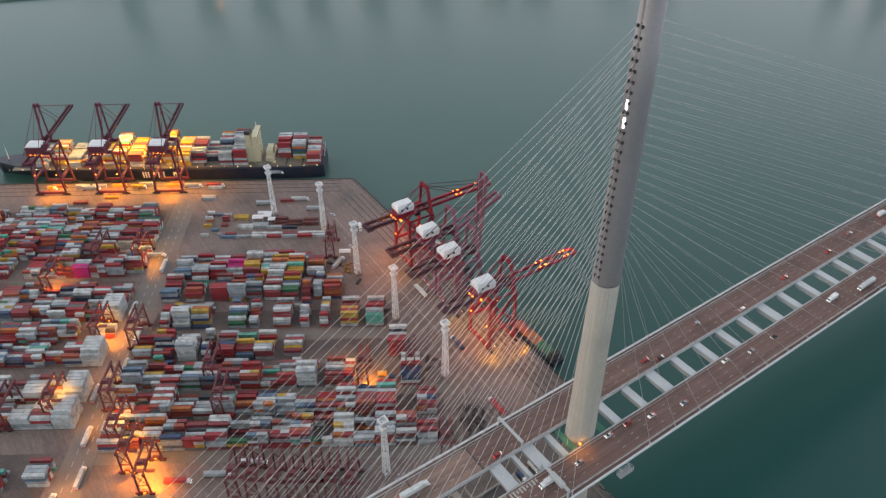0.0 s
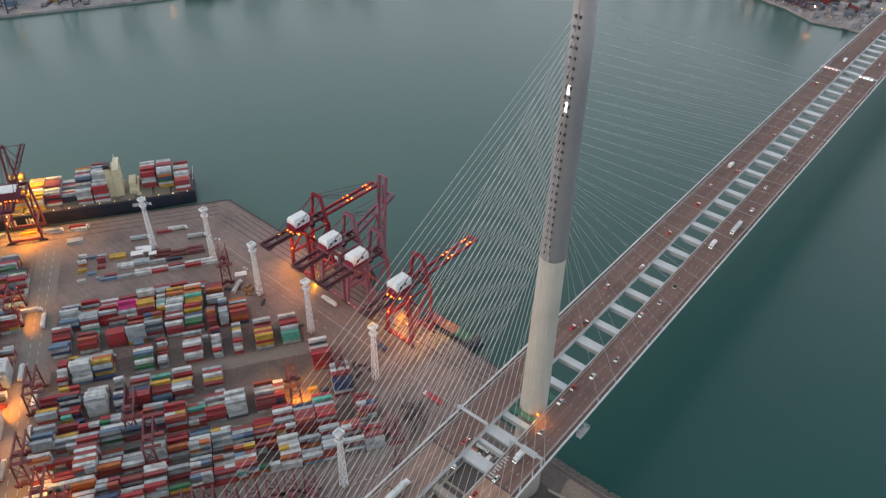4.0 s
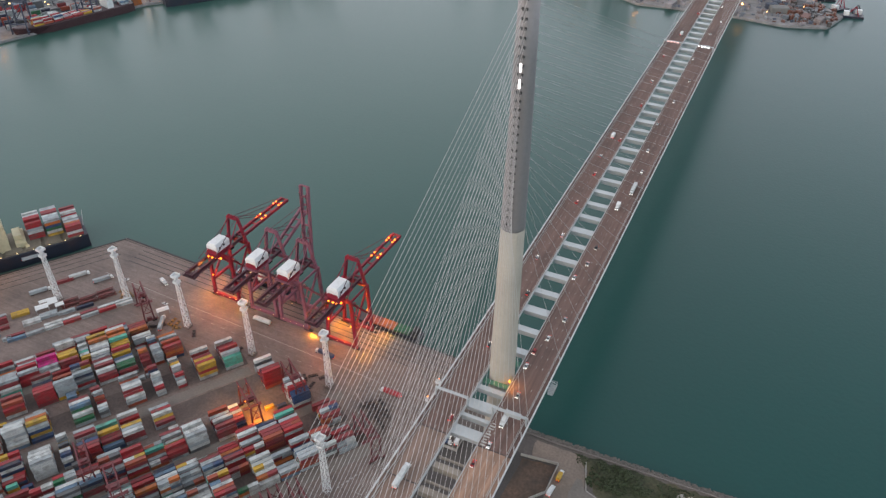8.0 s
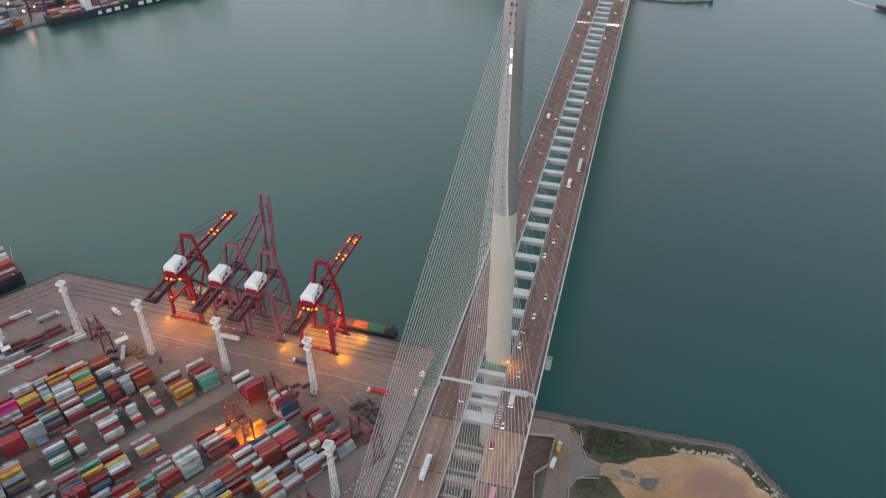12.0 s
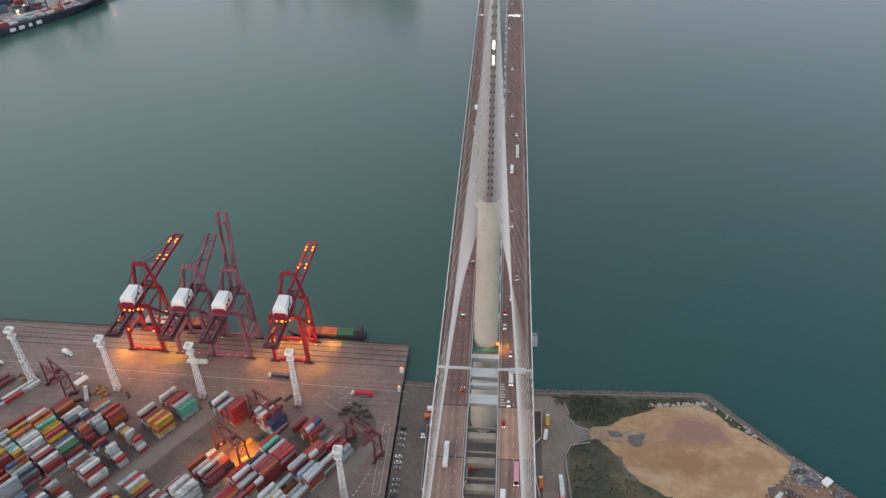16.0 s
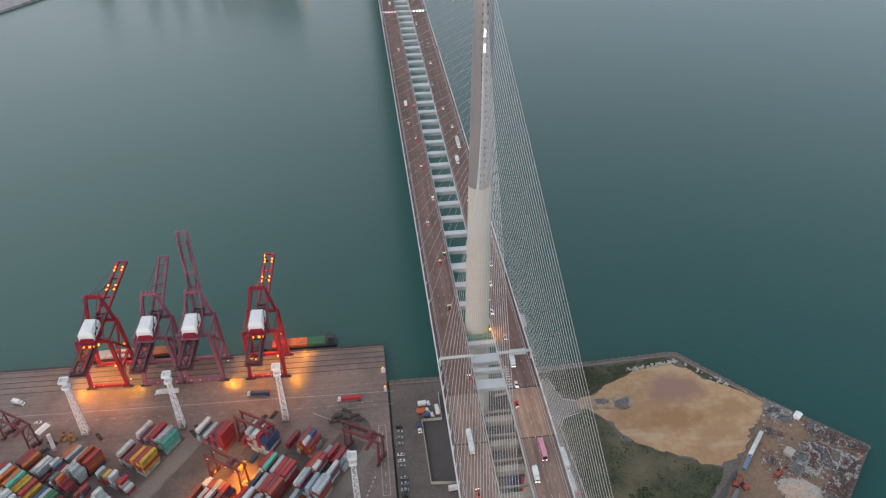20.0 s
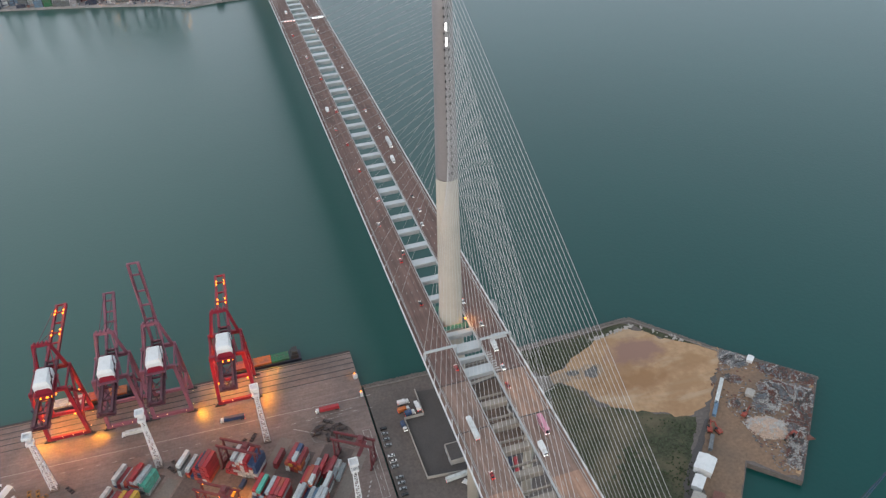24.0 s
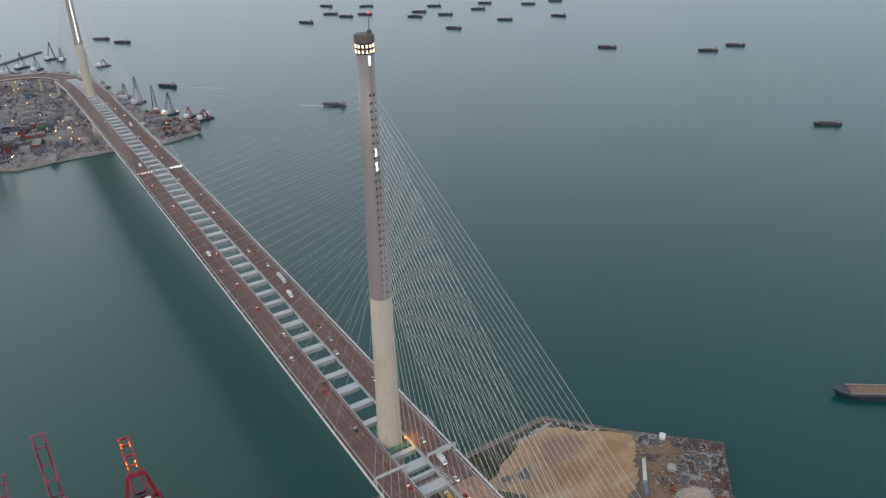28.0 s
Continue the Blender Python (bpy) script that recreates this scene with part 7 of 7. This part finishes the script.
for pts, w in (([(-170, 1275), (-95, 1258), (-45, 1185), (-60, 1050), (-76, 905)], 9.0), ([(-500, 1060), (-300, 1030), (-170, 1020), (-85, 1000)], 8.0), ([(-12, 895), (-14, 1000), (-10, 1200), (-20, 1330)], 10.0), ([(-40, 1400), (-20, 1330), (40, 1290), (60, 1180)], 9.0)):
    rd = Shape()
    for p, q in zip(pts, pts[1:]):
        rd.beam((*p, 3.6), (*q, 3.6), w, 0.14)
    thing("road_far_shore", "distant pale dusty road on the far shore", "road", kind="structure", shape=rd, material=M_LANE)
for p, q in (((-420, 1815), (-74, 1774)), ((-150, 1607), (10, 1764))):
    bw = Shape()
    bw.beam((*p, 0.5), (*q, 0.5), 9.0, 4.0)
    thing("breakwater", "distant dark rubble breakwater", "breakwater", group="breakwaters", shape=bw, material=M_ROCK)
# blue-grey lifted a little, with haze painted into the tone
M_BLUECRANE = paint("far_crane_hazed_blue_grey", (0.05, 0.06, 0.095), 0.6, vary=0.15)


def far_crane(mat, label):
    c = thing("far_quay_crane", label, "quay crane", group="cranes on the far shore")
    bars_ = [("leg", (x, y, 0), (x * 0.9, y, 42), 1.6, 1.6) for x in (-9, 9) for y in (0, 22)]
    for x in (-9, 9):
        bars_ += [("side_beam", (x, 0, 14), (x, 22, 14), 1.4, 1.4), ("side_brace", (x, 0, 14), (x, 22, 40), 0.9, 0.9)]
    for y in (0, 22):
        bars_ += [("portal_beam", (-9, y, 40), (9, y, 40), 1.6, 1.6), ("sill_beam", (-9, y, 3), (9, y, 3), 1.4, 1.4)]
    for x in (-3, 3):
        bars_ += [("main_girder", (x, -18, 43), (x, 26, 43), 1.2, 2.0), ("boom", (x, 26, 43), (x, 38, 86), 1.1, 1.7), ("a_frame_leg", (x * 2, 22, 43), (x, 21, 64), 1.1, 1.1), ("backstay", (x, 21, 64), (x, -16, 44), 0.5, 0.5)]
    bars_.append(("boom_end", (-3, 38, 86), (3, 38, 86), 0.9, 0.9))
    for nm, p, q, w, hh in bars_:
        f = Shape()
        f.beam(p, q, w, hh)
        part(nm, f, mat, c)
    h = Shape()
    h.box(0, -4, 45, 11, 13, 7, bevel=0.5)
    part("machinery_house", h, M_PALE, c)
    for x in (-4, 4):
        l = Shape()
        l.box(x, 6, 40.5, 1.6, 1.6, 1.0)
        part("floodlight", l, M_WARM, c)
    return c


fc1 = far_crane(M_BLUECRANE, "distant blue-grey quay crane with its boom raised")
fc2 = far_crane(M_CRANE_DIM, "distant red quay crane with its boom raised")
spots1 = [(-203, 962, 188), (-190, 956, 188), (-177, 950, 188), (-150, 938, 188), (-222, 966, 190), (-245, 972, 195), (-1030, 60, -63), (-985, 160, -63), (-945, 232, -63), (-905, 300, -63), (-868, 380, -66), (-838, 468, -66), (-690, 728, -56), (-650, 788, -56), (-470, 1015, 180), (-395, 1012, 185), (-350, 1002, 190)]
spots2 = [(-164, 944, 188), (-800, 566, -52), (-762, 618, -52), (-300, 990, 195), (-268, 980, 195)]
for proto, spots in ((fc1, spots1), (fc2, spots2)):
    for i, (x, y, t) in enumerate(spots):
        m = pose(x, y, 3.5, 0, 0, t)
        if i:
            copy_thing(proto, m)
        else:
            proto.matrix_basis = m
M_FARLAMP = glow("far_terminal_lamp_glow", (1.0, 0.55, 0.2), 4.5)
fl, posts = Shape(), Shape()
for _ in range(330):
    while True:
        x, y = rf.uniform(-1050, 130), rf.uniform(60, 1480)
        if inside(x, y) and abs(x) > 32:
            break
    lh = rf.uniform(9, 22)
    fl.box(x, y, lh, 1.3, 1.3, 1.0)
    posts.rod((x, y, 3.5), (x, y, lh), 0.2, 5)
thing("far_lamp_posts", "thin grey lamp posts on the far terminal", "lamp posts", kind="stuff", shape=posts, material=M_STEEL)
thing("far_lamps", "many small warm lamps of the far terminal", "lamps", kind="stuff", shape=fl, material=M_FARLAMP)
M_SODIUM = glow("far_sodium_glow", (1.0, 0.30, 0.045), 130.0)
for x, y in ((-868, 352), (-800, 556), (-694, 702), (-612, 822), (-425, 990), (-236, 938), (-132, 892), (-960, 175), (20, 900), (110, 1000)):
    q = thing("far_quay_lamp", "tall orange lamp on the far quay edge", "lamp", pose(x, y, 3.5), group="orange lamps on the far quay")
    f = Shape()
    f.rod((0, 0, 0), (0, 0, 16), 0.3, 6, 0.18)
    part("post", f, M_STEEL, q)
    f = Shape()
    f.box(0, 0, 16, 1.6, 1.6, 0.8, bevel=0.2)
    part("lamp_head", f, M_SODIUM, q, "glowing orange lamp head")
M_REDHULL = paint("dark_red_hull", (0.06, 0.025, 0.03), 0.5, vary=0.2)
for x, y, turn, L, lab, hm in ((-774, 566, 236, 290, "distant dark container ship with pale letter shapes on its hull", M_HULL), (-808, 532, 72 - 0, 170, "distant dark red container ship alongside the far quay", M_REDHULL)):
    m = pose(x, y, 0, 0, 0, turn)
    c = thing("far_container_ship", lab, "container ship", m)
    part("hull", hull(L, 32, 10, hm), None, c)
    hs = Shape()
    hs.box(-L * 0.2, 0, 10, 9, 24, 22, bevel=0.4)
    part("deckhouse", hs, M_WHITE, c)
    cg = Shape()
    for k in range(int(L * 0.85 / 14)):
        xx = -12 - 14 * k
        if abs(xx + L * 0.2) < 10:
            continue
        cargo(cg, xx, 13, 11.2, rf.randint(1, 4), 9)
    part("cargo", cg.mesh("cargo", *M_BOX), None, c, "coloured deck containers", kind="stuff")
    bars2 = Shape()
    for k in range(8 if L > 200 else 0):
        for s in (-1, 1):
            bars2.box(-70 - 13 * k - (10 if k > 3 else 0), s * 16.08, 3.0, 8.0 if k % 3 else 5.0, 0.14, 5.0)
    if L > 200:
        part("hull_lettering", bars2, M_WHITE, c, "plain white bars on the hull", kind="stuff")
# approach viaduct that bends inland behind the far tower
VIA_Z = deck_z(1200) - 1.5
via = thing("approach_viaduct", "distant elevated approach road bending inland behind the bridge", "viaduct")
bend = [(0, 1200), (-4, 1240), (-16, 1285), (-40, 1330), (-84, 1362), (-160, 1385), (-300, 1400), (-480, 1410)]
for i, (p, q) in enumerate(zip(bend, bend[1:])):
    v = Shape()
    z0, z1 = VIA_Z - 4.0 * i, VIA_Z - 4.0 * (i + 1)
    v.beam((*p, z0), (*q, z1), 38.0, 2.4)
    part("deck_section", v, M_DECK, via, "red-brown road deck")
    v = Shape()
    v.rod((*q, 0), (*q, z1), 3.0, 10)
    part("pier", v, M_CONC, via)
    for side in (-1, 1):
        v = Shape()
        d = (Vector(q) - Vector(p)).normalized()
        o = Vector((-d.y, d.x)) * 18.6 * side
        v.beam((p[0] + o.x, p[1] + o.y, z0 + 2.0), (q[0] + o.x, q[1] + o.y, z1 + 2.0), 0.6, 1.0)
        part("parapet", v, M_RAIL, via)
# sheds, silo and derricks on the far point
for x, y, sx, sy, h, t in ((-60, 985, 40, 22, 9, 10), (70, 940, 26, 16, 8, 20), (-150, 1010, 60, 26, 11, 5), (60, 1010, 30, 20, 10, -15), (-260, 1050, 70, 30, 14, 0), (-420, 1080, 80, 36, 18, 8), (-520, 1180, 60, 40, 30, 0), (-700, 1050, 70, 40, 22, 40)):
    b = Shape()
    b.box(0, 0, 0, sx, sy, h, bevel=0.6)
    thing("far_shed", "distant grey warehouse on the far shore", "warehouse", pose(x, y, 3.5, 0, 0, t), group="far warehouses", shape=b, material=M_WALL)
tipm = Shape()
for _ in range(160):
    tipm.slot = rf.choice((0, 1, 2, 2, 5))
    x, y = rf.uniform(70, 150), rf.uniform(905, 995)
    if inside(x, y):
        tipm.box(x, y, 3.5, rf.uniform(3, 9), rf.uniform(2, 6), rf.uniform(1.5, 7), rf.uniform(0, 180), bevel=0.3)
thing("far_scrap_heaps", "distant rusty heaps and plant on the far point", "scrap heap", kind="stuff", shape=tipm, material=M_SCRAP)


def derrick(x, y, t, h, mat, label):
    c = thing("derrick_barge", label, "derrick barge", pose(x, y, 0, 0, 0, t), group="derrick barges at the far point")
    p = Shape()
    p.box(0, 0, -1, 30, 13, 4.0, bevel=0.4)
    part("pontoon", p, M_HULL, c)
    s = Shape()
    for k in (-1, 1):
        s.beam((8, 4 * k, 3), (2, 0.8 * k, h), 0.9)
        s.beam((-8, 3 * k, 3), (2, 0.8 * k, h), 0.7)
    for k in range(6):
        f = k / 6
        s.beam((8 - 6 * f, 4 - 3.2 * f, 3 + (h - 3) * f), (8 - 6 * f, -4 + 3.2 * f, 3 + (h - 3) * f), 0.4)
    part("boom", s, mat, c)
    q = Shape()
    q.box(-9, 0, 3, 7, 8, 6, bevel=0.3)
    part("cabin", q, M_WHITE, c)


for x, y, t, h, mt in ((128, 1040, 20, 40, M_BLUECRANE), (112, 1075, 80, 48, M_BLUECRANE), (150, 1000, 50, 20, M_CRANE), (170, 975, 10, 16, M_CRANE), (176, 995, 100, 12, M_DARK), (98, 1150, 30, 50, M_BLUECRANE), (86, 1198, 60, 30, M_BLUECRANE), (79, 990, 20, 30, M_BLUECRANE), (105, 1509, 10, 16, M_DARK), (-48, 1605, 30, 34, M_BLUECRANE), (20, 1658, 10, 40, M_BLUECRANE), (38, 1630, 70, 30, M_BLUECRANE), (-82, 1561, 20, 24, M_BLUECRANE), (-23, 1560, 50, 30, M_BLUECRANE), (65, 1300, 40, 16, M_DARK)):
    derrick(x, y, t, h, mt, "distant derrick barge moored at the far point")


# ---- boats on the open water ----
def boat(L, label, wake=False):
    c = thing("cargo_boat", label, "boat", group="anchored boats")
    part("hull", hull(L, L * 0.2, 3.2, M_HULL), None, c)
    w = Shape()
    w.box(-L * 0.12, 0, 4.2, L * 0.12, L * 0.14, 4.0, bevel=0.3)
    w.rod((-L * 0.12, 0, 8), (-L * 0.12, 0, 14), 0.25, 6)
    part("wheelhouse", w, M_WALL, c)
    h = Shape()
    h.box(-L * 0.55, 0, 4.2, L * 0.5, L * 0.13, 1.4, bevel=0.2)
    part("hatch_cover", h, M_REDHULL, c)
    return c


first_boat = boat(44.0, "small dark cargo boat at anchor on the harbour")
BOATS = [(1092, 978), (1248, 820), (1338, 818), (973, 349), (1121, 1411), (188, 1224), (821, 1933), (778, 1802), (792, 1732), (661, 1715), (926, 1860), (853, 1730), (1002, 1670), (949, 1606), (1088, 1727), (939, 1392), (1036, 1581), (1163, 1600), (1238, 1672), (1334, 1578), (1431, 1567), (1268, 1359), (178, 1823), (213, 1742), (404, 903), (-950, 205), (-915, 250)]
rb = random.Random(3)
for i, (x, y) in enumerate(BOATS):
    m = pose(*((x + 30, y - 18) if x > 600 else (x, y)), 0, 0, 0, -40 + rb.uniform(-14, 14))
    if i:
        copy_thing(first_boat, m)
    else:
        first_boat.matrix_basis = m


# foam trails of the two moving boats
M_FOAM = paint("churned_foam", (0.40, 0.45, 0.45), 0.7, vary=0.4, scale=0.1, fine=0.4)
for x, y, turn, L in ((188, 1224, -40, 120), (404, 903, 140, 90)):
    fo = Shape()
    c_, s_ = math.cos(radians(turn)), math.sin(radians(turn))
    pts = []
    for k in range(13):
        f = k / 12
        wob = rb.uniform(0.7, 1.2)
        pts.append((f, (1.6 + 5.0 * f) * wob * (1 - f ** 3)))
    ring = [(L * f, w) for f, w in pts] + [(L * f, -w) for f, w in pts[::-1]]
    fo.add([(x + a * c_ - b * s_, y + a * s_ + b * c_, 0.05) for a, b in ring], [(k, k + 1, 24 - k, 25 - k) for k in range(12)])
    thing("boat_wake", "pale foam trail behind a moving boat", "wake", group="boat wakes", shape=fo, material=M_FOAM)
